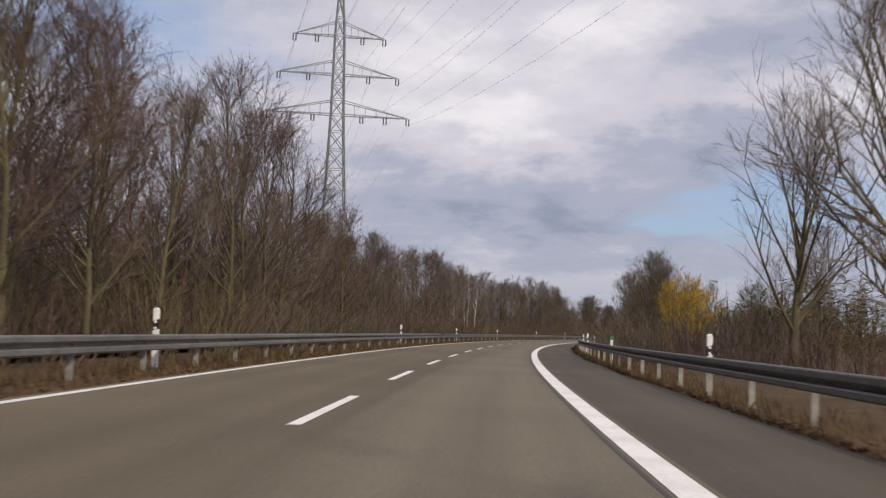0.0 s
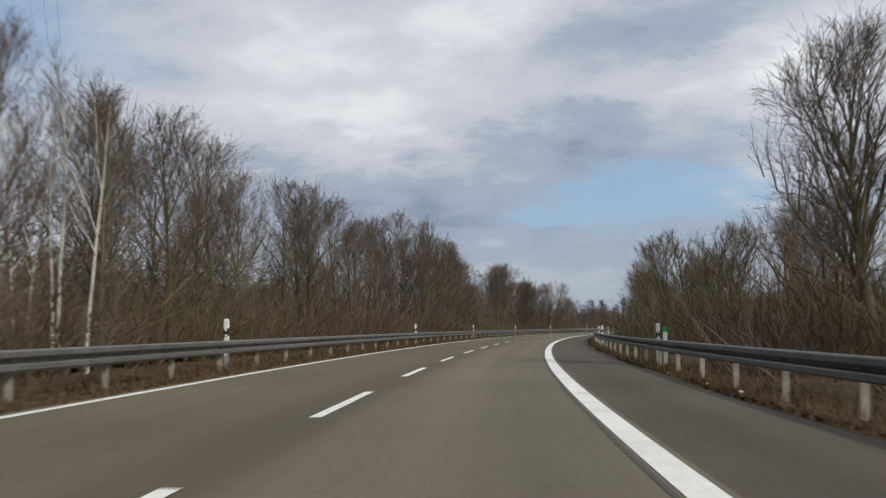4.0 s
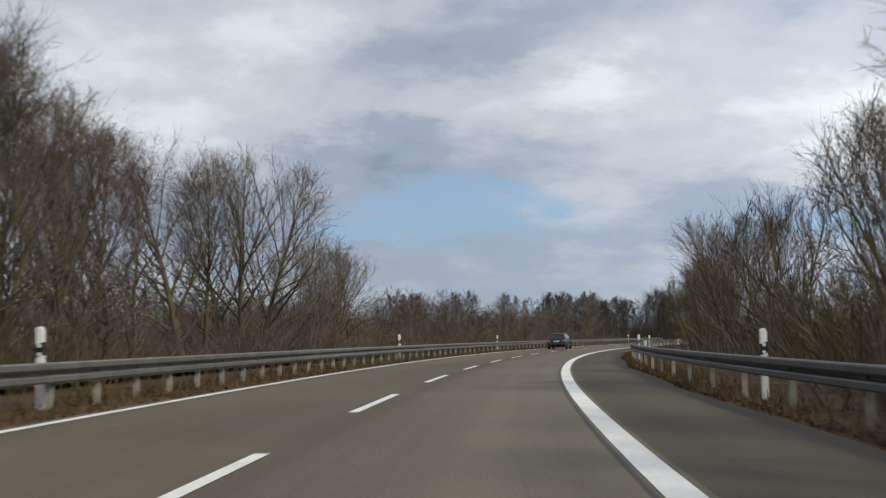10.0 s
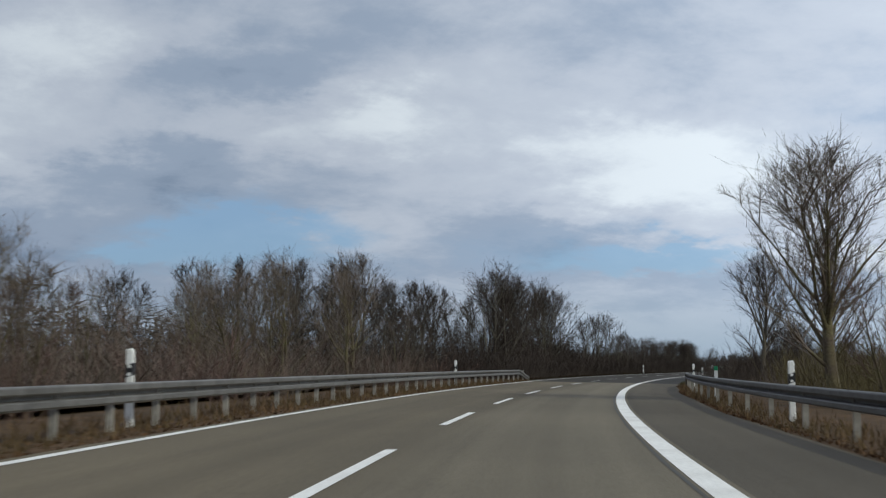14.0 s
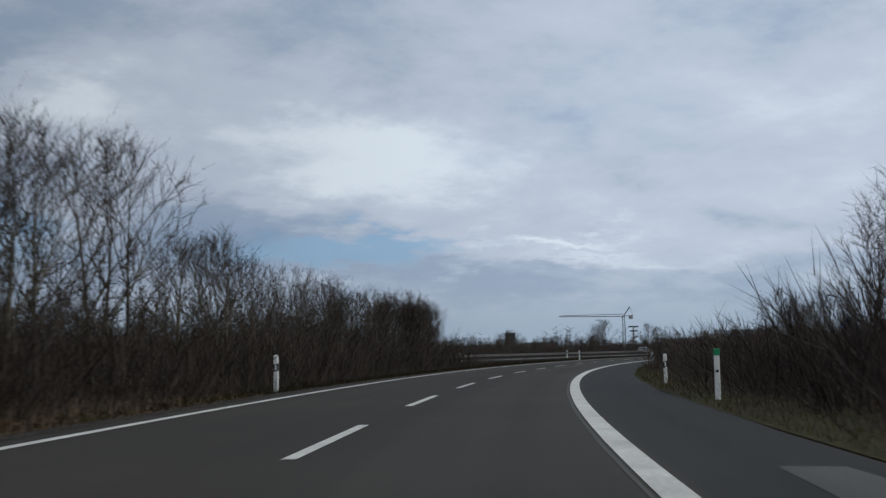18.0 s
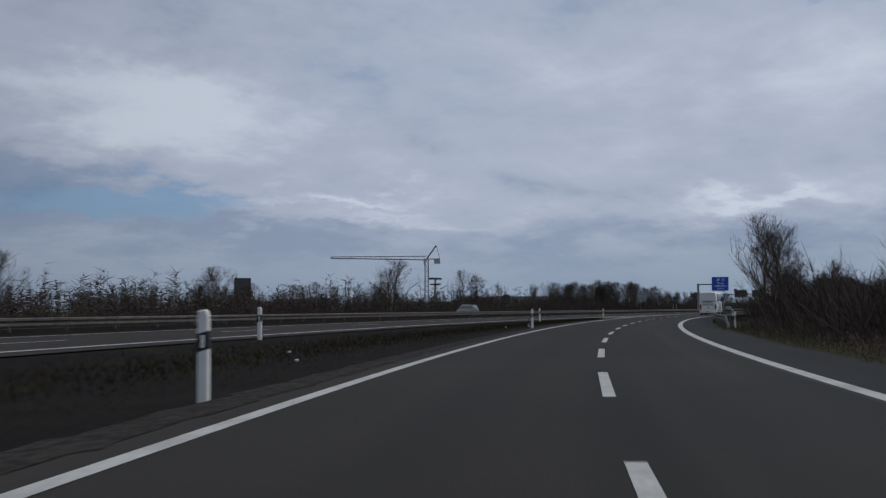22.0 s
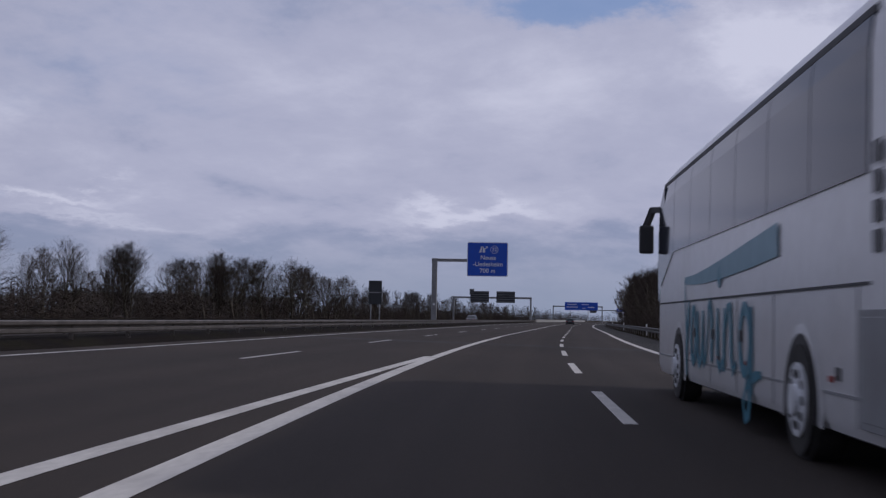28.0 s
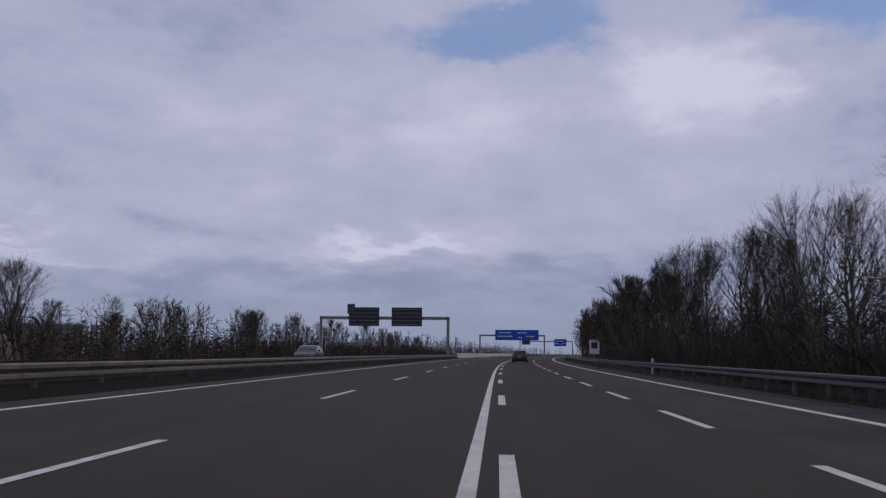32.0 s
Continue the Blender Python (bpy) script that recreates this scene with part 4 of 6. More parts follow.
wood_mass("deep_wood", "second row of the tall leafless wood", ["tall0", "tall1", "mid1"], [(85, 255, -18.5, -15, 20, 9.4, 11.2)])
wood_mass("deep_wood", "deep rows of the tall leafless wood", ["mid0", "mid2"], [(20, 258, -27, -20, 14, 11, 13.2)])
hedge(5, 250, -13.2, -11.0, 44, ["olive0", "brown0", "grey0"], 2.6, 4.4, "undergrowth of the tall wood")
scrub_mass("undergrowth", "leafless olive-brown undergrowth inside the wood", TWIGOLIVE, [(5, 258, -19, -13, 56, "mass0", 3.2, 4.8, 1.3)])
scrub_mass("undergrowth", "leafless reddish undergrowth inside the wood", TWIGRED, [(5, 258, -19, -13, 40, "mass0", 3.6, 5.2, 1.3), (5, 258, -30, -20, 26, "mass0", 4, 5.5, 1.8)])
for s, n, h in ((147.1, -13.6, 7.4), (145.9, -12.2, 7.6), (145.5, -11.8, 7.9), (144.8, -10.9, 7.4), (148.6, -13.9, 7.0)):
    plant("birch%d" % (int(s) % 2), s, n, h, "birches")
wood_mass("young_wood", "young leafless growth between the tall trees", ["multi0", "multi1"], [(8, 256, -22, -13.5, 20, 5.5, 8.0)])
# thinning trees
G1 = "trees on the outer verge"
grove(253, 266, -16, -13, 3, ["tall1", "tall2", "round0"], 8.6, 10.0, G1)
grove(265, 296, -20, -14.5, 10, ["mid0", "tall2", "mid2", "round1"], 6.6, 8.2, G1)
grove(298, 322, -22, -15, 5, ["mid0", "tall2", "mid2"], 8.2, 9.4, G1)
grove(324, 341, -20, -14.5, 5, ["mid0", "tall2", "round1"], 6.8, 7.8, G1)
grove(337, 350, -18, -14.2, 4, ["tall0", "tall2", "round1"], 9.0, 10.2, G1)
grove(360, 372, -17, -14.0, 5, ["dense0", "multi1", "round2"], 6.4, 7.3, G1)
plant("tall1", 296, -13.4, 9.6, G1)
plant("tall0", 303, -15, 10.0, G1)
plant("tall0", 322, -14.2, 10.0, G1)
plant("tall2", 332, -15, 8.2, G1)
plant("round2", 346, -14.2, 9.6, G1)
plant("round1", 350, -14.6, 10.2, G1)
plant("round0", 364, -15.0, 5.4, G1)
grove(262, 277, -16, -13.2, 3, ["round0", "round1"], 8.8, 9.8, G1)
grove(278, 293, -17, -13.6, 4, ["round2", "multi0"], 6.4, 7.4, G1)
for s, n, h in ((297.5, -14.6, 10.2), (304, -14.2, 10.8)):
    plant("dense0", s, n, h, G1)
grove(314, 331, -17, -14, 5, ["dense0", "tall2"], 8.2, 9.2, G1)
hedge(250, 480, -13.6, -11.4, 40, ["brown0", "grey0", "olive0"], 1.8, 3.0, "scrub on the outer verge")
scrub_mass("undergrowth", "leafless grey-brown scrub behind the guardrail", TWIG, [(250, 490, -24, -14, 48, "mass0", 3.2, 4.6, 1.5), (250, 490, -36, -24, 14, "mass0", 3.5, 5.5, 1.7)])
scrub_mass("undergrowth", "leafless reddish scrub behind the guardrail", TWIGRED, [(250, 490, -22, -13, 46, "mass0", 2.8, 4.4, 1.3)])
grove(365, 480, -24, -15, 10, ["multi0", "multi1", "multi2", "mid1"], 4.6, 6.8, G1)
grove(380, 408, -17, -14.2, 7, ["tall0", "round1", "mid0"], 4.4, 5.6, G1)
plant("round0", 427, -15, 5.8, G1)
grove(395, 500, -22, -13.4, 22, ["multi0", "multi1", "multi2", "mid0"], 4.2, 5.6, G1)
plant("round1", 474.6, -15, 7.6, G1)
plant("round1", 462, -17, 6.2, G1)
plant("round2", 470, -14, 6.0, G1)
wood_mass("dark_wood", "dark leafless wood ahead of the bend", ["mid1", "mid0"], [(474, 545, -27, -15, 34, 7.4, 9.4), (490, 590, -64, -46, 16, 10.5, 12.5)])
scrub_mass("undergrowth", "dark leafless undergrowth of the wood ahead", TWIGDARK, [(480, 560, -28, -14, 50, "mass0", 3, 4.6, 1.5)])
# hedge along the verge before the roads meet
H1 = "hedge on the outer verge"
hedge(498, 609, -11.4, -9.9, 40, ["brown0", "brown1", "grey0"], 2.3, 3.3, H1)
scrub_mass("undergrowth", "low dark leafless scrub along both verges", TWIGDARK, [(498, 614, -9.9, -9.1, 60, "low0", 0.8, 1.6, 1.0), (508, 720, 4.0, 4.9, 90, "low0", 0.8, 1.6, 1.0)])
scrub_mass("undergrowth", "dark leafless hedge mass", TWIGDARK, [(500, 610, -17, -12, 60, "mass0", 3.2, 4.6, 1.3)])
grove(512, 551, -17.5, -14.0, 13, ["multi0", "multi1", "mid2", "dense0"], 8.6, 10.2, "trees behind the hedge")
plant("round1", 603, -12.6, 5.4, "trees behind the hedge")
plant("multi0", 608, -12.2, 4.9, "trees behind the hedge")
grove(600, 613, -13.4, -11.4, 7, ["dense0", "multi1"], 4.2, 4.9, "trees behind the hedge")
hedge(598, 608, -11.8, -10.6, 6, ["brown0", "grey0"], 1.8, 2.3, H1)
hedge(613, 622, -11.6, -10.4, 5, ["low0"], 0.9, 1.3, H1)
grove(552, 562, -15, -13.2, 4, ["multi0", "multi1", "mid1"], 6.2, 7.8, "trees behind the hedge")
grove(562, 612, -13.4, -11.8, 18, ["multi0", "multi1", "round0", "multi2"], 4.5, 5.4, "trees behind the hedge")
# inside of the bend
R = "trees on the inner verge"
plant("round0", 50, 10.6, 11.6, R)
plant("round1", 36.5, 11.3, 13.8, R)
plant("multi1", 56, 11.5, 5.2, R)
plant("tall1", 60, 14, 7.0, R)
plant("yellow0", 68, 8.4, 4.6, R)
plant("yellow0", 73, 9.6, 4.2, R)
plant("bushy0", 80, 8.6, 4.6, R)
plant("bushy0", 60, 11, 4.0, R)
shrub("grey0", 57, 10.2, 4.6, 1.1)
shrub("brown0", 59.5, 11.8, 4.4, 1.2)
shrub("grey0", 62, 9.6, 3.8, 1.1)
hedge(40, 66, 6, 12, 10, ["brown0", "grey0", "low0"], 1.6, 3.4, "scrub on the inner verge")
hedge(74, 335, 6.2, 8.8, 46, ["olive0", "brown0", "grey0"], 2.4, 4.0, "scrub on the inner verge")
scrub_mass("undergrowth", "leafless olive-brown scrub on the inner verge", TWIGOLIVE, [(76, 345, 9, 18, 60, "mass0", 3.4, 5.4, 1.4)])
grove(102, 150, 8.6, 12, 8, ["multi0", "multi1", "tall1", "round1"], 6.6, 8.6, R)
plant("tall1", 237, 9.2, 9.2, R)
for s, n, h in ((103, 9.0, 8.2), (112, 9.2, 7.2), (121, 8.8, 6.4), (132, 9.4, 7.0), (149, 8.2, 8.8), (156, 9.0, 5.6), (164, 9.0, 6.2), (178, 9.0, 6.2)):
    plant("dense0" if s % 2 else "round2", s, n, h, R)
grove(242, 258, 7.6, 10, 4, ["tall2", "multi0", "tall1"], 5.0, 6.4, R)
grove(372, 397, 6.8, 9.5, 8, ["multi0", "multi1", "bushy0"], 5.2, 6.6, R)
grove(150, 255, 7.2, 11, 14, ["multi0", "bushy0", "multi2", "round1"], 5.2, 6.8, R)
for s, n, h in ((329, 8.8, 7.4), (318, 8.4, 7.6), (306, 8.6, 8.2), (300, 9.0, 8.0)):
    plant("dense0" if h < 8 else "round1", s, n, h, R)
grove(258, 305, 7.4, 11, 9, ["multi0", "tall2", "tall1", "round1"], 7.0, 8.4, R)
grove(305, 366, 7.4, 11, 11, ["multi0", "multi2", "mid0", "tall1", "round1"], 6.8, 8.4, R)
wood_mass("deep_wood", "deep rows of leafless trees on the inner side", ["mid0", "mid1"], [(140, 360, 13, 20, 12, 7, 9)])
hedge(338, 375, 6, 11, 8, ["low0", "olive0"], 1.4, 2.6, "scrub on the inner verge")
plant("dense0", 449.7, 6.65, 8.0, R, "leafless round tree alone on the verge", 1.25)
plant("multi2", 447, 7.6, 4.4, R)
plant("round2", 459, 7.9, 6.4, R)
plant("dense0", 509, 8.0, 9.6, R)
for s, n, h in ((452, 8.2, 2.9), (447, 7.1, 2.3), (457, 7.4, 3.0), (462, 9.0, 3.2), (443, 9.4, 2.6), (455, 9.2, 3.2), (466, 8.2, 3.0)):
    shrub("olive0", s, n, h)
hedge(385, 480, 6.5, 14, 14, ["low0", "grey0"], 1.0, 1.9, "scrub on the inner verge", 1.2)
hedge(455, 508, 6.5, 12, 10, ["olive0", "grey0"], 2.2, 3.2, "scrub on the inner verge")
H2 = "hedge on the inner verge"
hedge(512, 650, 5.0, 7.6, 44, ["brown0", "brown1", "grey0"], 2.2, 3.3, H2)
hedge(516, 566, 8.0, 11, 14, ["brown0", "brown1"], 3.6, 4.8, H2)
grove(538, 566, 8.5, 11.5, 8, ["multi2", "multi0", "round1"], 4.8, 6.4, R)
hedge(650, 730, 7.5, 11, 24, ["brown0", "brown1", "grey0"], 3.4, 4.8, H2, 1.2)
hedge(730, 775, 7.5, 12, 10, ["brown0", "brown1", "grey0"], 2.6, 3.6, H2, 1.2)
scrub_mass("undergrowth", "dark leafless hedge mass", TWIGDARK, [(512, 780, 10, 18, 60, "mass0", 2.8, 4.2, 1.4)])
grove(560, 650, 10, 15, 6, ["multi0", "multi2", "round1"], 4.5, 6.2, R)
plant("round2", 770, 7.6, 10.6, R, "leafless tree with dark nests in its crown")
plant("round0", 777, 8.6, 10.2, R)
plant("multi0", 768, 8.6, 8.2, R)
plant("tall1", 783, 8.4, 9.6, R)
plant("multi1", 774, 10.5, 7.0, R)
plant("multi0", 790, 9.0, 6.0, R)
R2 = "trees of the wood along the motorway"
hedge(790, 1100, 7.2, 9.5, 34, ["brown0", "grey0", "olive0"], 2.4, 3.8, "scrub along the motorway")
grove(805, 960, 8.5, 12, 16, ["round0", "round1", "multi0", "multi1", "multi2"], 5.8, 7.6, R2)
grove(960, 1036, 8.5, 12.5, 14, ["round0", "round1", "round2", "tall0", "multi0"], 8.4, 10.2, R2)
grove(1038, 1090, 8.5, 13, 10, ["round0", "tall1", "round2", "tall0"], 10.0, 11.4, R2)
hedge(945, 1080, 7.6, 10.5, 14, ["brown1", "grey0", "brown0"], 3.4, 5.2, "scrub along the motorway", 1.2)
wood_mass("deep_wood", "deep rows of the leafless wood along the motorway", ["far1", "far0"], [(1088, 1250, 8.5, 14, 22, 11, 12.5), (1250, 1400, 8.5, 14, 14, 11, 12.5)])
scrub_mass("undergrowth", "dark leafless undergrowth of the wood along the motorway", TWIGDARK, [(800, 1300, 9, 18, 60, "mass0", 3.5, 5.0, 1.7)])
wood_mass("deep_wood", "second row of the leafless wood along the motorway", ["mid1", "mid0"], [(850, 1100, 13, 19, 14, 8, 9.8)])
# beyond the opposite carriageway
O = "trees beyond the opposite carriageway"
for s, n, h in ((758, -46, 5.7), (762, -48.5, 5.2), (818, -46, 8.8), (822, -48, 7.6), (861, -46, 7.6), (700, -49, 6.2), (722, -47, 5.6)):
    plant("round%d" % (int(s) % 3), s, n, h, O, spread=1.25)
grove(782, 815, -50, -44, 5, ["round0", "round2"], 4.4, 5.0, O, 1.5)
wood_mass("tree_row", "broad leafless trees beyond the barrier", ["round0", "dense0"], [(925, 1000, -52, -44, 10, 6.6, 8.2)])
wood_mass("tree_row", "row of leafless trees beyond the opposite carriageway", ["far0", "far1"], [(640, 975, -62, -52, 20, 3.8, 4.8), (1040, 1080, -54, -42, 8, 4.6, 6.0), (1080, 1420, -56, -42, 28, 6.8, 8.4)])
wood_mass("tree_row", "uneven row of leafless field trees", ["round0", "round2"], [(640, 880, -62, -48, 18, 4.0, 5.2), (905, 1000, -60, -46, 14, 5.8, 7.6)])
plant("round1", 905, -44, 7.5, O)
plant("round0", 968, -46, 7.5, O)
plant("round2", 860, -48, 8.5, O)


# far woods: one mass of thin stems and sprays per side
def far_wood(name, label, spots, seed, thick=0.14, mat=TWIG, sprays=24, stem=0.12, reach=1.3, dome=0.0):
    rg = np.random.default_rng(seed)
    V, F = [], []
    for x, y, h, w, count in spots:
        for _ in range(count):
            px, py = x + rg.normal(0, w), y + rg.normal(0, w)
            hh = h * rg.uniform(0.6, 1.05) / (1 + dome * ((px - x) ** 2 + (py - y) ** 2) / (w * w))
            foot, tip = np.array((px, py, -0.6)), np.array((px + rg.normal(0, 0.3), py + rg.normal(0, 0.3), hh))
            tube(V, F, [foot, tip], [stem, 0.0], 3)
            for _ in range(sprays):
                at = foot + (tip - foot) * rg.uniform(0.12, 0.95)
                d = np.array((rg.normal(0, reach), rg.normal(0, reach), rg.uniform(-0.1, 1.3)))
                spray(V, F, at, at + d * hh / 10, thick, rg)
    ob = new(name, mesh_of(name, V, F, mat))
    return tagged(ob, label, "wood", kind="stuff")


def spots_along(s0, s1, n0, n1, count, h0, h1, w, dens, seed):
    rg = np.random.default_rng(seed)
    out = []
    for i in range(count):
        p = RP(s0 + (s1 - s0) * (i + rg.uniform(0, 1)) / count, rg.uniform(n0, n1))
        out.append((p.x, p.y, rg.uniform(h0, h1), w, dens))
    return out


far_wood("far_wood", "far leafless wood, dull brown", spots_along(60, 420, -75, -42, 50, 10, 14, 3.5, 9, 1), 1)
far_wood("far_wood", "far leafless wood ahead of the bend, dark brown", spots_along(480, 720, -170, -92, 130, 10, 13.5, 5, 9, 2), 2, mat=TWIGDARK)
far_wood("far_wood", "far leafless wood beyond the carriageways", spots_along(900, 2600, -110, -60, 130, 7, 11, 5, 9, 3), 3, mat=TWIGDARK)
far_wood("far_wood", "far leafless wood along the motorway", spots_along(1200, 2600, 14, 60, 130, 8, 11, 5, 9, 4), 4, mat=TWIGDARK)
far_wood("far_wood", "far leafless hedgerows across the fields", spots_along(0, 480, 90, 180, 70, 5, 9, 6, 7, 5), 5)
far_wood("far_wood", "far wood across the fields", spots_along(560, 900, -520, -260, 120, 8, 12, 9, 8, 6), 6)
far_wood("far_wood", "far wood behind the start", spots_along(-110, 0, -60, 40, 40, 9, 12, 4, 8, 7), 7)
far_wood("far_wood", "far wood at the end of the road", [(RP(2500, n).x + 60 * math.sin(n), RP(2500, n).y, 9, 14, 8) for n in range(-200, 140, 12)], 8, mat=TWIGDARK)

# the depth of the woods behind the first rows
far_wood("inner_wood", "dim second depth of the leafless wood", spots_along(6, 150, -30, -17, 84, 7.2, 9.4, 1.6, 12, 21), 21, 0.05, TWIGRED, 40, 0.05)
far_wood("inner_wood", "dim inner depth of the leafless wood", spots_along(4, 262, -40, -27, 120, 6.0, 8.6, 2.2, 12, 11), 11, 0.085, TWIGOLIVE, 44, 0.06)
far_wood("inner_wood", "dim leafless thicket behind the outer verge", spots_along(258, 500, -46, -26, 120, 4.4, 6.4, 2.2, 11, 12), 12, 0.075, TWIG, 44, 0.05)
far_wood("inner_wood", "dim leafless thicket on the inner side of the bend", spots_along(84, 350, 19, 30, 100, 4.6, 6.6, 2.0, 11, 13), 13, 0.075, TWIGOLIVE, 42, 0.05)
far_wood("scrub_belt", "dense dark leafless scrub beyond the opposite carriageway", spots_along(600, 1010, -62, -42, 190, 3.4, 5.4, 2.2, 20, 31), 31, 0.05, TWIGDARK, 44, 0.03, 1.1, 0.25)
far_wood("scrub_belt", "thick low leafless scrub at the edge of the field", spots_along(630, 900, -66, -52, 90, 2.8, 3.8, 2.4, 24, 33), 33, 0.075, TWIGDARK, 40, 0.03, 1.5, 0.15)
far_wood("scrub_belt", "dense dark leafless scrub farther along the opposite carriageway", spots_along(1000, 1440, -56, -42, 140, 3.0, 5.0, 2.4, 13, 32), 32, 0.075, TWIGDARK, 36, 0.03, 1.2, 0.25)
far_wood("inner_wood", "dim leafless growth beyond the opposite carriageway", spots_along(640, 1500, -84, -62, 170, 3.6, 5.4, 3.0, 10, 14), 14, 0.14, TWIGDARK, 34, 0.06)
far_wood("inner_wood", "dim inner depth of the wood along the motorway", spots_along(860, 1400, 17, 28, 150, 6.0, 8.4, 2.4, 11, 15), 15, 0.08, TWIGDARK, 44, 0.05)
far_wood("inner_wood", "dim leafless growth behind the hedge", spots_along(502, 612, -20, -13.5, 110, 3.4, 5.2, 1.3, 11, 16), 16, 0.024, TWIGDARK, 70, 0.03, 0.7)

grove(222, 256, -15.5, -12.6, 7, ["tall0", "tall1", "tall2"], 10.4, 11.8, W)
plant("round1", 364, 8.2, 8.4, R)
plant("round2", 374, 8.8, 7.8, R)
plant("dense0", 409, 8.2, 8.2, R)
# rounded field trees and filled-in verges
grove(972, 1050, -52, -43.5, 15, ["round0", "round1", "round2", "dense0"], 7.2, 9.4, O, 1.1)
wood_mass("tree_row", "leafless trees farther along the opposite carriageway", ["round0", "round1"], [(1082, 1180, -54, -44, 8, 7.0, 8.4)])
hedge(284, 346, 7.6, 10.5, 14, ["olive0", "grey0", "olive0"], 4.0, 5.6, "scrub on the inner verge")
hedge(284, 366, -17.5, -14.0, 8, ["olive0", "grey0", "brown0"], 3.4, 4.6, "scrub on the outer verge", 1.2)


# ---- vehicles ----
def loft(sections, mat, name, parent, label="", smooth=True, close=True):
    """A skin over cross-sections of equal length, each a list of points."""
    k = len(sections[0])
    verts = [p for sec in sections for p in sec]
    faces = []
    for i in range(len(sections) - 1):
        for j in range(k if close else k - 1):
            a, b = i * k + j, i * k + (j + 1) % k
            faces.append((a, b, b + k, a + k))
    faces.append(tuple(range(k))[::-1])
    faces.append(tuple(range((len(sections) - 1) * k, len(sections) * k)))
    me = mesh_of(name, verts, faces, mat, smooth)
    bm = bmesh.new()
    bm.from_mesh(me)
    bmesh.ops.recalc_face_normals(bm, faces=bm.faces[:])
    for e in bm.edges:
        if len(e.link_faces) == 2 and e.calc_face_angle(0) > 0.6:
            e.smooth = False
    bm.to_mesh(me)
    bm.free()
    return hung(name, me, parent, None, label)


def ribbon(pts, widths, side_x, y_dir, depth, mat, name, parent, label=""):
    """A flat stroke on a side wall: a polyline of (y, z) with a width at each point, proud of the wall by depth."""
    k = len(pts)
    up, dn = [], []
    for i in range(k):
        a, b = Vector(pts[max(i - 1, 0)]), Vector(pts[min(i + 1, k - 1)])
        d = (b - a).normalized() if (b - a).length else Vector((1, 0))
        nrm = Vector((-d.y, d.x)) * widths[i] / 2
        p = Vector(pts[i])
        up.append(p + nrm)
        dn.append(p - nrm)
    verts = [(side_x + depth * y_dir, p.x, p.y) for p in up + dn]
    faces = [(i, i + 1, k + i + 1, k + i) for i in range(k - 1)]
    return hung(name, mesh_of(name, verts, faces, mat), parent, None, label)


def wheel_parts(root, x, y, r, width, out, rim_mat=RIM, holes=8, rim_r=0.62):
    """A wheel as a part of its vehicle with tyre and rim under it; out is the side that shows (-1 or 1)."""
    turn = pose(0, 0, 0, 0, 90, 0)
    hub = part("wheel", drum(r * 0.5, width * 0.9, 16, turn), TRIM, root, "", pose(x, y, r))
    bm = drum(r, width, 36, turn)
    bmesh.ops.bevel(bm, geom=[e for e in bm.edges if len(e.link_faces) == 2 and e.calc_face_angle(0) > 1], offset=min(0.05, r * 0.1), segments=2, affect="EDGES")
    part("tyre", bm, RUBBER, hub, smooth=False)
    bm = drum(r * rim_r, 0.03, 28, pose(out * (width / 2 + 0.004), 0, 0) @ turn)
    bm = join(bm, drum(r * rim_r * 0.42, 0.07, 18, pose(out * (width / 2 + 0.03), 0, 0) @ turn, None))
    part("rim", bm, rim_mat, hub, "pale steel rim")
    for i in range(holes):
        a = 2 * math.pi * i / holes
        part("rim_hole", drum(r * rim_r * 0.13, 0.012, 8, pose(out * (width / 2 + 0.022), r * rim_r * 0.72 * math.cos(a), r * rim_r * 0.72 * math.sin(a)) @ turn), BLACKP, hub)
    return hub


def arch(root, x, y, r, out, mat=BLACKP):
    pts = [(y + r * math.cos(a), 0.42 + r * math.sin(a) if r > 0.5 else r * math.sin(a) + 0.3) for a in np.linspace(-0.35, math.pi + 0.35, 18)]
    return part("wheel_arch", plate(pts, 0.02 * out, "x", x), mat, root, "dark wheel arch")


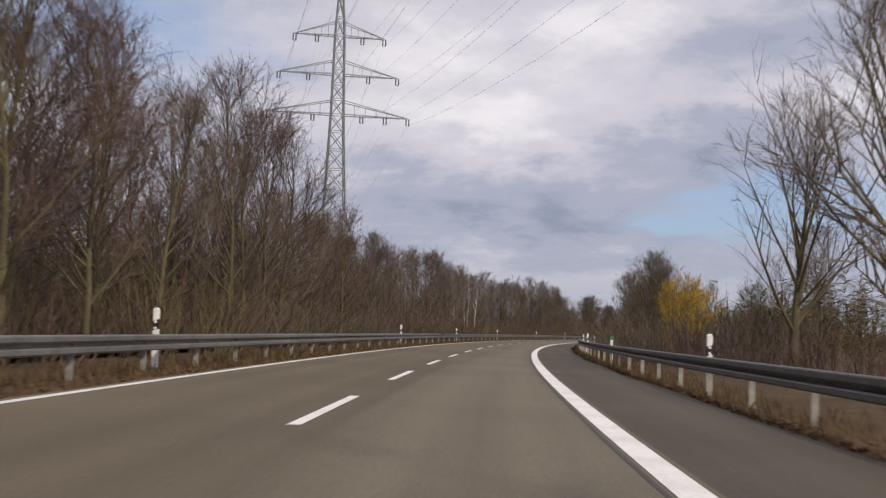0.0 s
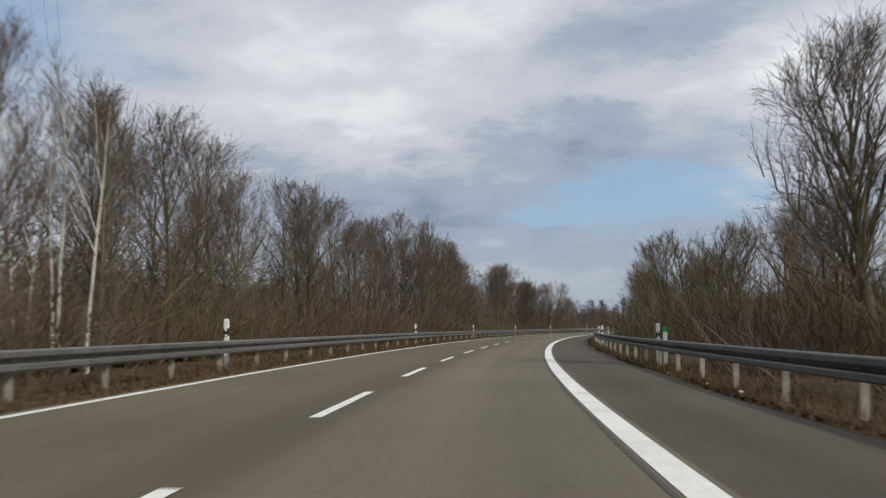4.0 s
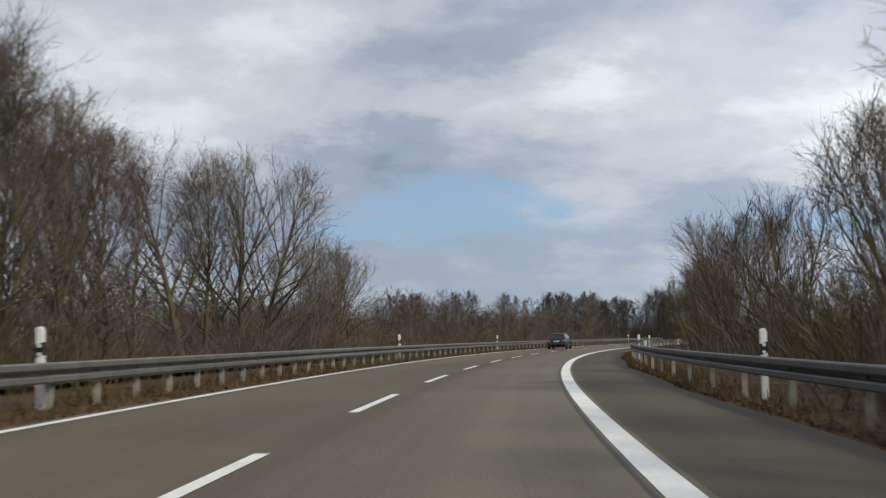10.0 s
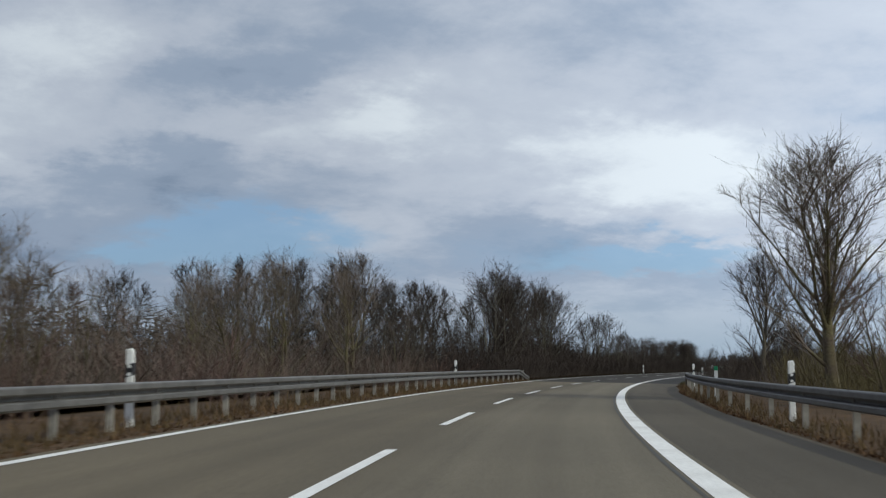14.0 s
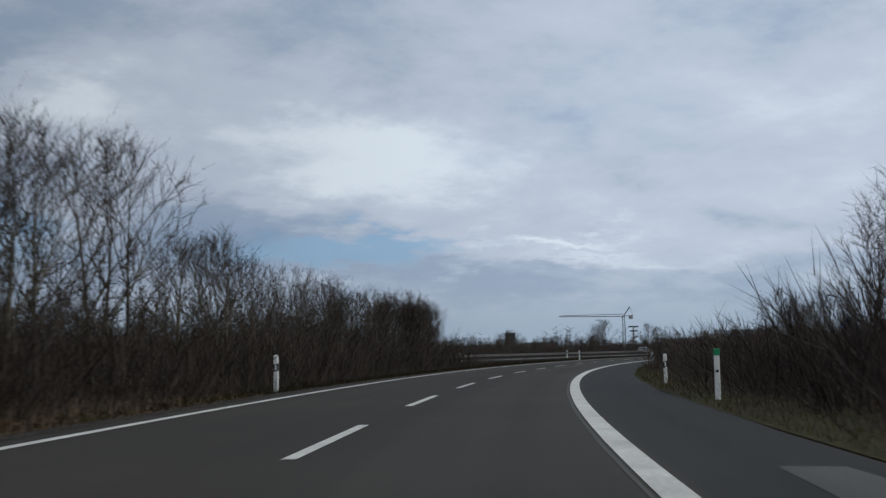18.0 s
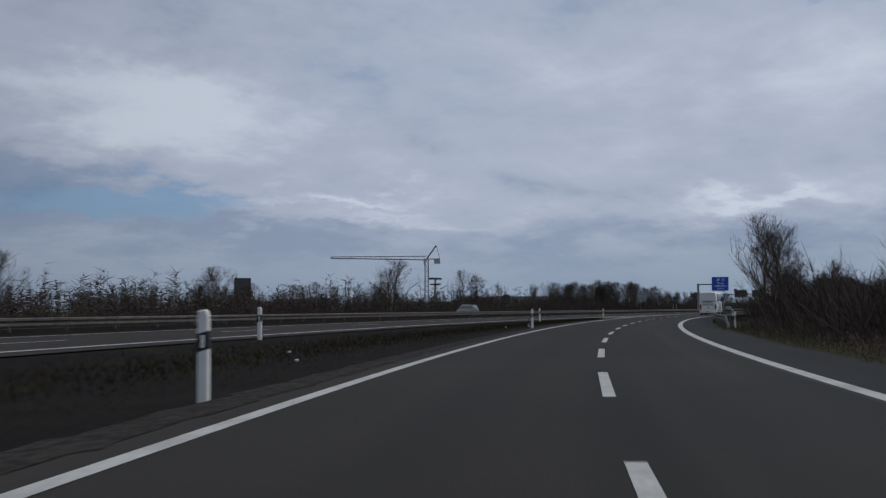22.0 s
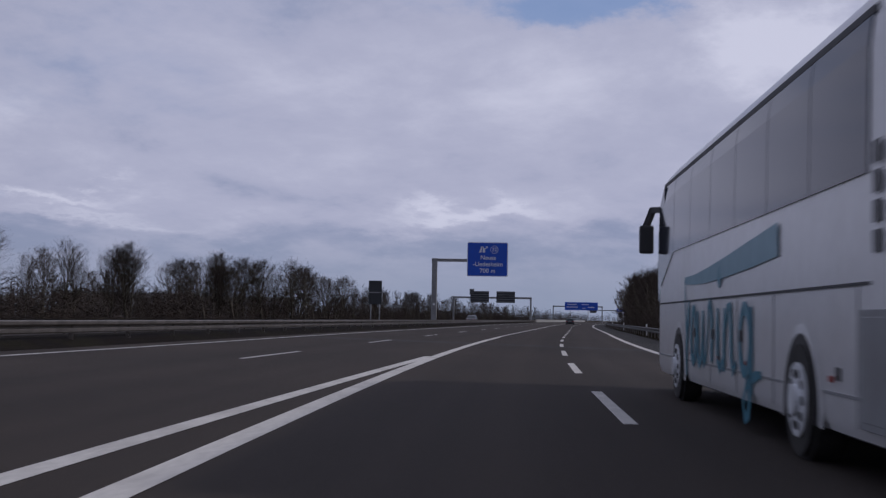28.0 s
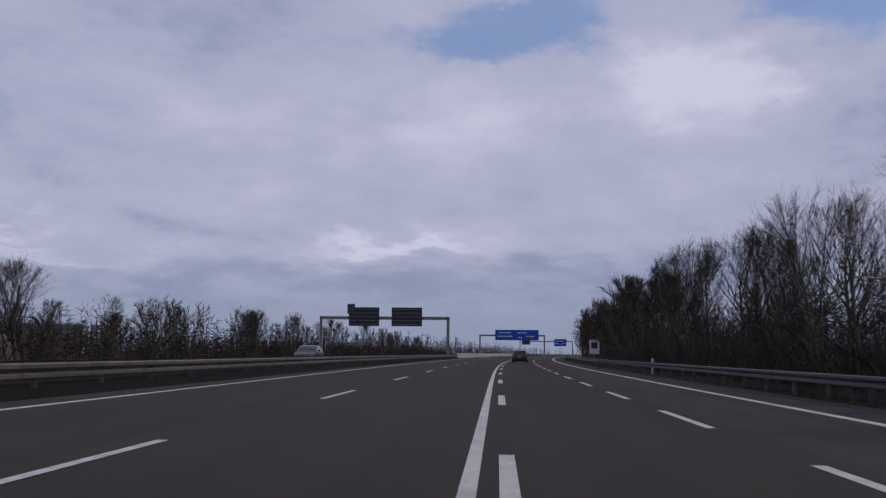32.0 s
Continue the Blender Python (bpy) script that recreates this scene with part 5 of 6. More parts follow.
def coach(m):
    """Long white touring coach; local +y is ahead, origin on the road under the middle of its tail."""
    L, HW, H = 12.9, 1.275, 3.62
    c = thing("coach", "long white touring coach, tinted windows, teal scroll on its side", "coach", m)

    def sec(y, hw, z0, z1, crown=0.22):
        pts = [(-hw * 0.96, y, z0), (-hw, y, z0 + 0.12), (-hw, y, 1.2), (-hw * 0.995, y, 1.9), (-hw * 0.975, y, z1 - 0.55), (-hw * 0.94, y, z1 - crown), (-hw * 0.82, y, z1 - 0.05), (-hw * 0.45, y, z1)]
        return pts + [(-x, yy, z) for x, yy, z in pts[::-1]]

    loft([sec(0.0, HW * 0.95, 0.55, H - 0.14, 0.3), sec(0.08, HW * 0.99, 0.38, H - 0.06), sec(0.3, HW, 0.33, H), sec(3.5, HW, 0.33, H), sec(8.6, HW, 0.33, H), sec(11.8, HW, 0.33, H),
          sec(12.3, HW * 0.99, 0.33, H - 0.05), sec(12.65, HW * 0.95, 0.36, H - 0.35, 0.35), sec(L, HW * 0.88, 0.42, 2.2, 0.45)], BUSWHITE, "body", c)
    for sd in (-1, 1):
        x = sd * (HW + 0.004)
        # side glass: seven panes with upright dark gaps, following the lean of the wall
        ys = [0.75, 2.4, 4.05, 5.7, 7.35, 9.0, 10.65, 12.05]
        wall = lambda z: sd * (HW * float(np.interp(z, [1.2, 1.9, 3.07, 3.4], [1.0, 0.995, 0.975, 0.94])) + 0.014)
        def pane(y0, y1, z_low0, z_low1, lift, mat, name, label):
            """A pane between two uprights that follows the lean of the wall, 40 mm deep."""
            bm = bmesh.new()
            rows = []
            for f in (0.0, 0.3, 0.6, 0.82, 1.0):
                row = []
                for yy, zl in ((y0, z_low0), (y1, z_low1)):
                    z = zl + (3.28 - zl) * f
                    row.append((yy + 0.03 * f, z))
                rows.append([bm.verts.new((wall(z) + sd * lift, yy, z)) for yy, z in row] + [bm.verts.new((wall(z) - sd * 0.04, yy, z)) for yy, z in row])
            for p, q in zip(rows[:-1], rows[1:]):
                for i, j in ((0, 1), (1, 3), (3, 2), (2, 0)):
                    bm.faces.new((p[i], p[j], q[j], q[i]))
            bm.faces.new((rows[0][0], rows[0][1], rows[0][3], rows[0][2]))
            bm.faces.new((rows[-1][0], rows[-1][1], rows[-1][3], rows[-1][2]))
            bmesh.ops.recalc_face_normals(bm, faces=bm.faces[:])
            return part(name, bm, mat, c, label)

        for i in range(7):
            a, b = ys[i] + 0.012, ys[i + 1] - 0.012
            pane(a, b, 2.18, 2.18 if i < 6 else 1.7, 0.0, TINT, "window", "large tinted side window")
        for i in range(6):
            pane(ys[i + 1] - 0.012, ys[i + 1] + 0.012, 2.18, 2.18, -0.006, BLACKP, "window_gap", "dark gap between panes")
        x = sd * (HW + 0.004)
        part("roof_strip", plate([(0.7, 3.285), (12.1, 3.285), (12.0, 3.34), (0.7, 3.34)], -sd * 0.05, "x", wall(3.31) + sd * 0.006), TRIM, c, "dark strip under the roof edge")
        # driver's window, lower ahead of the rest
        part("driver_window", plate([(11.80, 1.55), (12.55, 1.45), (12.62, 2.1), (12.45, 3.0), (11.85, 3.28)], -sd * 0.03, "x", x - sd * 0.02), TINT, c, "low driver's side window")
        for z in (1.42, 0.62):
            part("body_seam", block(min(x - 0.004, x + 0.004), max(x - 0.004, x + 0.004), 0.7, 12.2, z - 0.012, z + 0.012), TRIM if z > 1 else BUSGREY, c, "thin seam along the side")
        for y in (0.98, 3.7, 5.5, 7.2, 9.0):
            part("hatch_seam", block(min(x - 0.003, x + 0.003), max(x - 0.003, x + 0.003), y - 0.008, y + 0.008, 0.4, 1.4), BUSGREY, c, "upright hatch seam")
        part("side_hatch", block(min(x, x + sd * 0.012), max(x, x + sd * 0.012), 0.2, 0.9, 0.42, 1.24, 0.004), BUSGREY, c, "grey louvred engine hatch")
        part("hatch_grille", block(min(x, x + sd * 0.016), max(x, x + sd * 0.016), 0.25, 0.85, 0.47, 1.19, 0.004), BUSGREY, c, "fine grey grille")
        part("hatch_lamp", block(min(x, x + sd * 0.015), max(x, x + sd * 0.015), 1.42, 1.52, 0.72, 0.82, 0.004), TRIM, c, "dark square side lamp")
        for y in (1.62, 4.9, 6.6, 8.7):
            part("side_reflector", block(min(x, x + sd * 0.012), max(x, x + sd * 0.012), y, y + 0.11, 0.7, 0.75, 0.003), REDLAMP, c, "small orange-red side marker")
        for i in range(4):
            part("air_slot", block(min(x - 0.01, x + sd * 0.006), max(x - 0.01, x + sd * 0.006), 0.42, 0.60, 1.62 + i * 0.2, 1.77 + i * 0.2), BLACKP, c, "black air slot")
        for y in (2.62, 9.9):
            pts = [(y + 0.62 * math.cos(a), 0.40 + 0.66 * math.sin(a)) for a in np.linspace(-0.1, math.pi + 0.1, 20)]
            part("wheel_arch", plate(pts, sd * 0.008, "x", x), BLACKP, c, "dark wheel arch")
            pts2 = [(y + 0.70 * math.cos(a), 0.40 + 0.74 * math.sin(a)) for a in np.linspace(-0.1, math.pi + 0.1, 20)]
            bm = bmesh.new()
            a1 = [bm.verts.new((x + sd * 0.012, p[0], p[1])) for p in pts]
            a2 = [bm.verts.new((x + sd * 0.006, p[0], p[1])) for p in pts2]
            for i in range(19):
                bm.faces.new((a1[i], a1[i + 1], a2[i + 1], a2[i]))
            bmesh.ops.recalc_face_normals(bm, faces=bm.faces[:])
            part("arch_lip", bm, BUSWHITE, c)
            wheel_parts(c, sd * (HW - 0.12), y, 0.51, 0.30, sd, SIGNWHITE, 10, 0.6)
    # pale sweep and script on both sides, as plain shapes
    for sd in (-1, 1):
        x = sd * (HW + 0.012)
        ribbon([(9.3, 1.70), (8.5, 1.69), (7.5, 1.71), (6.2, 1.76), (4.8, 1.83), (3.5, 1.90)], [0.10, 0.13, 0.18, 0.23, 0.28, 0.31], x, sd, 0.0, PALETEAL, "sweep", c, "pale teal sweep over the painted scroll")
        def bowl(y, z, ry, rz, a0=0.0, turn=6.5):
            return [(y + ry * math.cos(a0 + turn * k / 16), z + rz * math.sin(a0 + turn * k / 16)) for k in range(17)]

        strokes = [
            ([(9.30, 1.72), (9.26, 1.45), (9.18, 1.15), (9.08, 0.92)], [0.05, 0.07, 0.10, 0.10]),
            ([(8.86, 1.42), (8.93, 1.30), (9.04, 1.02), (9.09, 0.72), (9.12, 0.42)], [0.06, 0.14, 0.17, 0.16, 0.10]),
            (bowl(8.50, 0.96, 0.19, 0.34, 1.6), [0.15] * 17),
            ([(8.14, 1.28), (8.16, 0.98), (8.12, 0.72), (7.98, 0.60), (7.84, 0.70), (7.76, 0.95), (7.72, 1.28)], [0.12, 0.16, 0.17, 0.14, 0.12, 0.15, 0.13]),
            ([(7.73, 1.1), (7.72, 0.78), (7.62, 0.62), (7.48, 0.72), (7.34, 1.10), (7.28, 1.34)], [0.14, 0.16, 0.13, 0.09, 0.09, 0.12]),
            ([(7.36, 1.28), (7.20, 1.38), (7.08, 1.24), (7.06, 0.95), (7.06, 0.66)], [0.09, 0.13, 0.15, 0.17, 0.12]),
            ([(6.66, 1.30), (6.67, 0.95), (6.62, 0.70), (6.48, 0.60), (6.34, 0.72)], [0.13, 0.17, 0.16, 0.12, 0.07]),
            (bowl(6.56, 1.66, 0.06, 0.07), [0.11] * 17),
            ([(6.24, 0.58), (6.22, 0.95), (6.20, 1.30)], [0.13, 0.17, 0.13]),
            ([(6.20, 1.02), (6.02, 1.30), (5.86, 1.32), (5.80, 1.05), (5.79, 0.76), (5.66, 0.60), (5.48, 0.72)], [0.07, 0.11, 0.15, 0.17, 0.16, 0.12, 0.07]),
            (bowl(5.02, 0.96, 0.27, 0.33, 0.9), [0.15] * 17),
            ([(4.70, 1.30), (4.70, 0.9), (4.72, 0.5), (4.80, 0.22), (4.98, 0.16), (5.08, 0.32), (4.92, 0.50), (4.55, 0.60), (4.20, 0.64)], [0.13, 0.17, 0.17, 0.15, 0.13, 0.12, 0.11, 0.12, 0.07])]
        for y in (8.36, 6.98, 5.22):
            part("side_marker", block(min(x, x + sd * 0.012), max(x, x + sd * 0.012), y - 0.06, y + 0.06, 0.94, 1.06, 0.004), TRIM, c, "small dark square fitting")
        for pts, ws in strokes:
            ribbon(pts, ws, x + sd * 0.004, sd, 0.0, TEAL, "letter_stroke", c, "teal painted stroke")
    # tail
    y = -0.012
    part("rear_window", plate([(-0.98, 2.42), (0.98, 2.42), (0.96, 3.28), (-0.96, 3.28)], 0.05, "y", 0.01), TINT, c, "dark tinted rear window")
    for sd in (-1, 1):
        part("top_lamp", drum(0.055, 0.02, 16, pose(sd * 0.86, -0.005, 3.18, 90)), REDLAMP, c, "round red marker lamp")
        pts = [(sd * 1.26, 1.62), (sd * 1.05, 1.75), (sd * 0.99, 1.2), (sd * 0.99, 0.82), (sd * 1.2, 0.92), (sd * 1.262, 1.2)]
        lamp = part("tail_lamp", plate(pts, 0.12, "y", -0.02), REDLAMP, c, "tall red tail lamp cluster")
        for z in (0.98, 1.14):
            part("lens", drum(0.07, 0.02, 16, pose(sd * 1.09, -0.022, z, 90)), CLEARLAMP, lamp, "pale round lens")
        part("fog_lamp", drum(0.065, 0.03, 16, pose(sd * 0.98, -0.002, 0.68, 90)), TRIM, c, "round fog lamp in the bumper")
        part("speed_disc", drum(0.085, 0.01, 20, pose(sd * 0.86, -0.004, 1.44, 90)), GOLD, c, "yellow speed disc with a red rim")
    for i in range(3):
        part("grille_slot", block(-0.82, 0.82, -0.02, 0.02, 1.56 + i * 0.075, 1.60 + i * 0.075), BLACKP, c, "dark engine grille slot")
    part("engine_door", block(-0.93, 0.93, -0.008, 0.03, 0.86, 1.74, 0.01), BUSWHITE, c, "white engine door")
    part("bumper", block(-1.22, 1.22, -0.06, 0.25, 0.42, 0.82, 0.05, 2), BUSWHITE, c, "white rear bumper")
    part("underside", block(-1.1, 1.1, 0.3, 12.4, 0.28, 0.5), TRIM, c, "dark underside")
    part("number_plate", block(-0.27, 0.27, -0.075, -0.055, 0.56, 0.68, 0.004), SIGNWHITE, c, "white number plate")
    part("plate_bar", block(-0.2, 0.2, -0.079, -0.074, 0.595, 0.645), TRIM, c, "dark bar on the plate")
    part("name_bar", block(-0.88, 0.86, -0.006, 0.02, 2.13, 2.25), TRIM, c, "dark bar of lettering under the window")
    part("contact_bar", block(-0.70, 0.84, -0.006, 0.02, 1.985, 2.02), TRIM, c, "thin bar of small print")
    part("contact_bar", block(-0.86, 0.84, -0.006, 0.02, 1.86, 1.89), TRIM, c, "thin bar of small print")
    part("limit_disc", drum(0.09, 0.01, 20, pose(-0.78, -0.006, 2.0, 90)), SIGNWHITE, c, "white disc with a dark rim")
    part("maker_bar", block(-0.72, -0.42, -0.014, 0.02, 0.955, 0.99), BUSGREY, c, "small grey badge bar")
    part("maker_bar", block(0.46, 0.72, -0.014, 0.02, 0.955, 0.99), BUSGREY, c, "small grey badge bar")
    part("emblem", plate([(-0.26, 1.36), (-0.02, 1.36), (0.08, 1.24), (0.24, 1.12), (0.28, 0.98), (0.18, 0.96), (0.10, 1.08), (-0.06, 1.08), (-0.18, 1.02), (-0.08, 1.18)], 0.012, "y", -0.018), GOLD, c, "golden flying emblem")
    # mirrors: arms that reach ahead and down from the roof edge
    for sd in (-1, 1):
        part("mirror_arm", join(beam((sd * 1.18, 12.55, 2.98), (sd * 1.30, 13.05, 3.02), 0.10), beam((sd * 1.30, 13.02, 3.04), (sd * 1.40, 13.12, 2.75), 0.09)), TRIM, c, "dark curved mirror arm")
        part("mirror", block(sd * 1.40 - 0.12, sd * 1.40 + 0.12, 13.03, 13.17, 2.28, 2.76, 0.04, 2), TRIM, c, "dark mirror housing")
        part("kerb_mirror", block(sd * 1.16 - 0.07, sd * 1.16 + 0.07, 12.72, 12.84, 2.36, 2.66, 0.03), TRIM, c)
    part("windscreen", plate([(-1.1, 1.35), (1.1, 1.35), (1.05, 3.05), (-1.05, 3.05)], 0.03, "y", 12.72), TINT, c, "large windscreen")
    return c


def estate_car(m, paint, label, name="estate_car", tall=1.0):
    """Estate car; local +y is ahead, origin on the road under the tail."""
    c = thing(name, label, "car", m)
    HW = 0.90

    def sec(y, hw, z0, zb, zt, top):
        """half width, sill, belt line, roof, half width at the roof"""
        pts = [(-hw * 0.90, y, z0), (-hw * 0.985, y, z0 + 0.12), (-hw, y, (z0 + zb) / 2 + 0.05), (-hw * 0.965, y, zb), (-(hw * 0.93 * 0.45 + top * 0.55), y, zb + (zt - zb) * 0.55), (-top, y, zt - 0.05), (-top * 0.82, y, zt)]
        return pts + [(-x, yy, z) for x, yy, z in pts[::-1]]

    S = [(0.0, 0.78, 0.36, 0.84, 0.86, 0.74), (0.05, 0.85, 0.28, 0.91, 0.96, 0.75), (0.22, 0.885, 0.23, 0.93, 1.14, 0.74), (0.46, 0.90, 0.22, 0.935, 1.38, 0.69), (0.62, 0.90, 0.22, 0.935, 1.425, 0.675), (1.0, 0.90, 0.22, 0.935, 1.45, 0.67), (1.8, 0.90, 0.20, 0.93, 1.46, 0.67),
         (2.6, 0.90, 0.20, 0.925, 1.44, 0.665), (3.0, 0.90, 0.20, 0.92, 1.36, 0.67), (3.35, 0.895, 0.20, 0.91, 1.14, 0.70), (3.62, 0.89, 0.21, 0.90, 0.95, 0.74), (4.3, 0.86, 0.24, 0.82, 0.84, 0.70), (4.65, 0.80, 0.28, 0.68, 0.74, 0.62), (4.80, 0.70, 0.34, 0.58, 0.62, 0.55)]
    loft([sec(*q) for q in S], paint, "body", c)
    bm = plate([(-0.74, 0.975), (0.74, 0.975), (0.70, 1.2), (0.645, 1.36), (-0.645, 1.36), (-0.70, 1.2)], 0.03, "y", 0.0)
    for q in bm.verts:
        q.co.y += 0.035 + (q.co.z - 0.96) * 1.0
    part("tailgate_window", bm, CARGLASS, c, "dark rear window")
    for sd in (-1, 1):
        xs = lambda z: sd * (0.872 - 0.205 * max(0.0, z - 0.93) / 0.45)
        for a, b, c0, c1 in ((0.62, 1.42, 0.82, 1.46), (1.5, 2.36, 1.52, 2.34), (2.44, 3.28, 2.42, 2.88)):
            k = [(a, 0.965), (b, 0.965), (c1, 1.34), (c0, 1.34)]
            bm = bmesh.new()
            vs = [bm.verts.new((xs(z) + sd * 0.012, y, z)) for y, z in k]
            ws = [bm.verts.new((xs(z) - sd * 0.02, y, z)) for y, z in k]
            bm.faces.new(vs)
            bm.faces.new(ws[::-1])
            for i in range(4):
                bm.faces.new((vs[i], vs[(i + 1) % 4], ws[(i + 1) % 4], ws[i]))
            bmesh.ops.recalc_face_normals(bm, faces=bm.faces[:])
            part("side_window", bm, CARGLASS, c, "dark side window")
        part("side_trim", block(min(sd * 0.895, sd * 0.925), max(sd * 0.895, sd * 0.925), 1.35, 3.2, 0.46, 0.56, 0.008), TRIM, c, "grey rubbing strip")
        for y in (1.62, 2.56):
            part("door_handle", block(min(sd * 0.885, sd * 0.925), max(sd * 0.885, sd * 0.925), y, y + 0.2, 0.80, 0.84, 0.008), paint, c)
        for y in (1.47, 2.40, 3.33):
            part("door_gap", block(min(sd * 0.88, sd * 0.906), max(sd * 0.88, sd * 0.906), y, y + 0.012, 0.34, 0.93), BLACKP, c)
        part("mirror", block(min(sd * 0.9, sd * 1.08), max(sd * 0.9, sd * 1.08), 3.02, 3.16, 0.98, 1.12, 0.03, 2), paint, c, "door mirror")
        part("roof_rail", join(beam((sd * 0.57, 0.95, 1.475), (sd * 0.58, 2.5, 1.485), 0.03), beam((sd * 0.57, 0.95, 1.475), (sd * 0.57, 0.80, 1.42), 0.03), beam((sd * 0.58, 2.5, 1.485), (sd * 0.58, 2.66, 1.43), 0.03)), TRIM, c, "dark roof rail")
        lamp = part("tail_lamp", plate([(sd * 0.868, 0.655), (sd * 0.56, 0.655), (sd * 0.575, 0.80), (sd * 0.60, 0.83), (sd * 0.85, 0.84), (sd * 0.872, 0.78)], 0.16, "y", -0.012), REDLAMP, c, "red tail lamp")
        part("indicator", plate([(sd * 0.865, 0.765), (sd * 0.59, 0.765), (sd * 0.61, 0.82), (sd * 0.845, 0.83)], 0.02, "y", -0.02), CLEARLAMP, lamp, "pale upper lens")
        part("lamp_gap", plate([(sd * 0.722, 0.656), (sd * 0.71, 0.656), (sd * 0.71, 0.832), (sd * 0.722, 0.832)], 0.02, "y", -0.024), TRIM, lamp)
        part("head_lamp", drum(0.13, 0.05, 16, pose(sd * 0.58, 4.70, 0.60, 90)), CLEARLAMP, c)
        for y in (0.98, 3.80):
            pts = [(y + 0.37 * math.cos(a), 0.31 + 0.38 * math.sin(a)) for a in np.linspace(-0.15, math.pi + 0.15, 18)]
            part("wheel_arch", plate(pts, sd * 0.012, "x", sd * 0.892), BLACKP, c, "dark wheel arch")
            wheel_parts(c, sd * 0.81, y, 0.315, 0.20, sd, RIM if paint is not CARBLUE else SIGNBACK, 5, 0.66)
    part("bumper", block(-0.86, 0.86, -0.10, 0.16, 0.36, 0.575, 0.06, 3), paint, c, "body-coloured rear bumper")
    part("bumper_strip", block(-0.80, 0.80, -0.104, -0.09, 0.495, 0.52, 0.006), TRIM, c, "grey bumper strip")
    part("front_bumper", block(-0.80, 0.80, 4.62, 4.84, 0.30, 0.52, 0.05, 2), paint, c)
    part("number_plate", block(-0.26, 0.26, -0.02, 0.03, 0.68, 0.79, 0.004), SIGNWHITE, c, "white number plate")
    part("plate_strip", block(-0.258, -0.22, -0.024, -0.015, 0.682, 0.788), SIGNBLUE, c, "blue strip on the plate")
    part("plate_bar", block(-0.20, 0.23, -0.024, -0.015, 0.72, 0.75), TRIM, c, "dark bar on the plate")
    part("handle_strip", block(-0.30, 0.30, -0.014, 0.05, 0.82, 0.85, 0.008), BLACKP, c, "dark tailgate grip")
    part("wiper", beam((0.02, 0.10, 1.02), (-0.34, 0.12, 1.0), 0.02), TRIM, c)
    part("roof_spoiler", block(-0.63, 0.63, 0.42, 0.62, 1.395, 1.425, 0.012), paint, c)
    part("exhaust", drum(0.03, 0.12, 10, pose(-0.55, 0.02, 0.30, 90)), RIM, c)
    part("underside", block(-0.76, 0.76, 0.2, 4.5, 0.17, 0.34), BLACKP, c, "dark underside")
    return c


coach(road_pose(834.25, -1.02, 0.0))
estate_car(road_pose(400.15, -4.83, 0.0) @ Matrix.Diagonal((0.945, 0.97, 0.955, 1)), CARBLUE, "dark blue estate car with roof rails and red tail lamps")
estate_car(road_pose(1096, -5.2, 0.0), CARDARK, "charcoal car far ahead in the ramp lane", "car")
for s, paint, lab in ((783, CARDARK, "dark car on the opposite carriageway"), (1052, CARDARK, "dark car on the opposite carriageway far off")):
    estate_car(road_pose(s, main_right(s) - 15.2, -0.08) @ pose(0, 0, 0, 0, 0, 180), paint, lab, "car")


# ---- signs and gantries ----
def lettering(txt, size, mat, parent, m, name="lettering", align="CENTER"):
    cu = bpy.data.curves.new(name, "FONT")
    cu.body, cu.size, cu.align_x, cu.align_y, cu.extrude = txt, size, align, "CENTER", 0.004
    cu.offset = size * 0.012
    tmp = bpy.data.objects.new("tmp", cu)
    scene.collection.objects.link(tmp)
    me = bpy.data.meshes.new_from_object(tmp.evaluated_get(bpy.context.evaluated_depsgraph_get()))
    bpy.data.objects.remove(tmp)
    me.materials.clear()
    me.materials.append(mat)
    return hung(name, me, parent, m, "white lettering")


def rounded(w, h, r, seg=5):
    pts = []
    for cx, cy, a0 in ((w / 2 - r, h / 2 - r, 0), (-w / 2 + r, h / 2 - r, 90), (-w / 2 + r, -h / 2 + r, 180), (w / 2 - r, -h / 2 + r, 270)):
        for i in range(seg + 1):
            a = radians(a0 + 90 * i / seg)
            pts.append((cx + r * math.cos(a), cy + r * math.sin(a)))
    return pts


def ring(r0, r1, y, depth, seg=40):
    bm = bmesh.new()
    vs = []
    for i in range(seg):
        a = 2 * math.pi * i / seg
        vs.append([bm.verts.new((r * math.cos(a), yy, r * math.sin(a))) for r in (r0, r1) for yy in (y, y + depth)])
    for i in range(seg):
        p, q = vs[i], vs[(i + 1) % seg]
        for a, b in ((0, 1), (1, 3), (3, 2), (2, 0)):
            bm.faces.new((p[a], p[b], q[b], q[a]))
    bmesh.ops.recalc_face_normals(bm, faces=bm.faces[:])
    return bm


# cantilever sign over the main carriageway: local x to the right, y ahead, origin at the post's foot
cs = thing("exit_sign", "big blue motorway exit sign on a cantilever steel post", "road sign", road_pose(948, -17.05, -0.22))
part("mast", block(-0.26, 0.26, -0.2, 0.2, -0.3, 7.05, 0.03), STEEL, cs, "square steel mast")
part("mast_foot", block(-0.5, 0.5, -0.42, 0.42, -0.3, 0.25, 0.03), CONCRETE, cs)
part("mast_tag", block(-0.08, 0.08, -0.215, -0.2, 2.3, 2.5), SIGNWHITE, cs, "small white tag")
part("arm", block(-0.3, 6.5, -0.14, 0.14, 6.72, 7.02, 0.02), STEEL, cs, "square steel arm")
SX, SZ = 5.35, 6.98
part("panel", plate([(SX + a, SZ + b) for a, b in rounded(4.08, 3.42, 0.13)], 0.05, "y", -0.30), SIGNWHITE, cs, "white-edged sign panel")
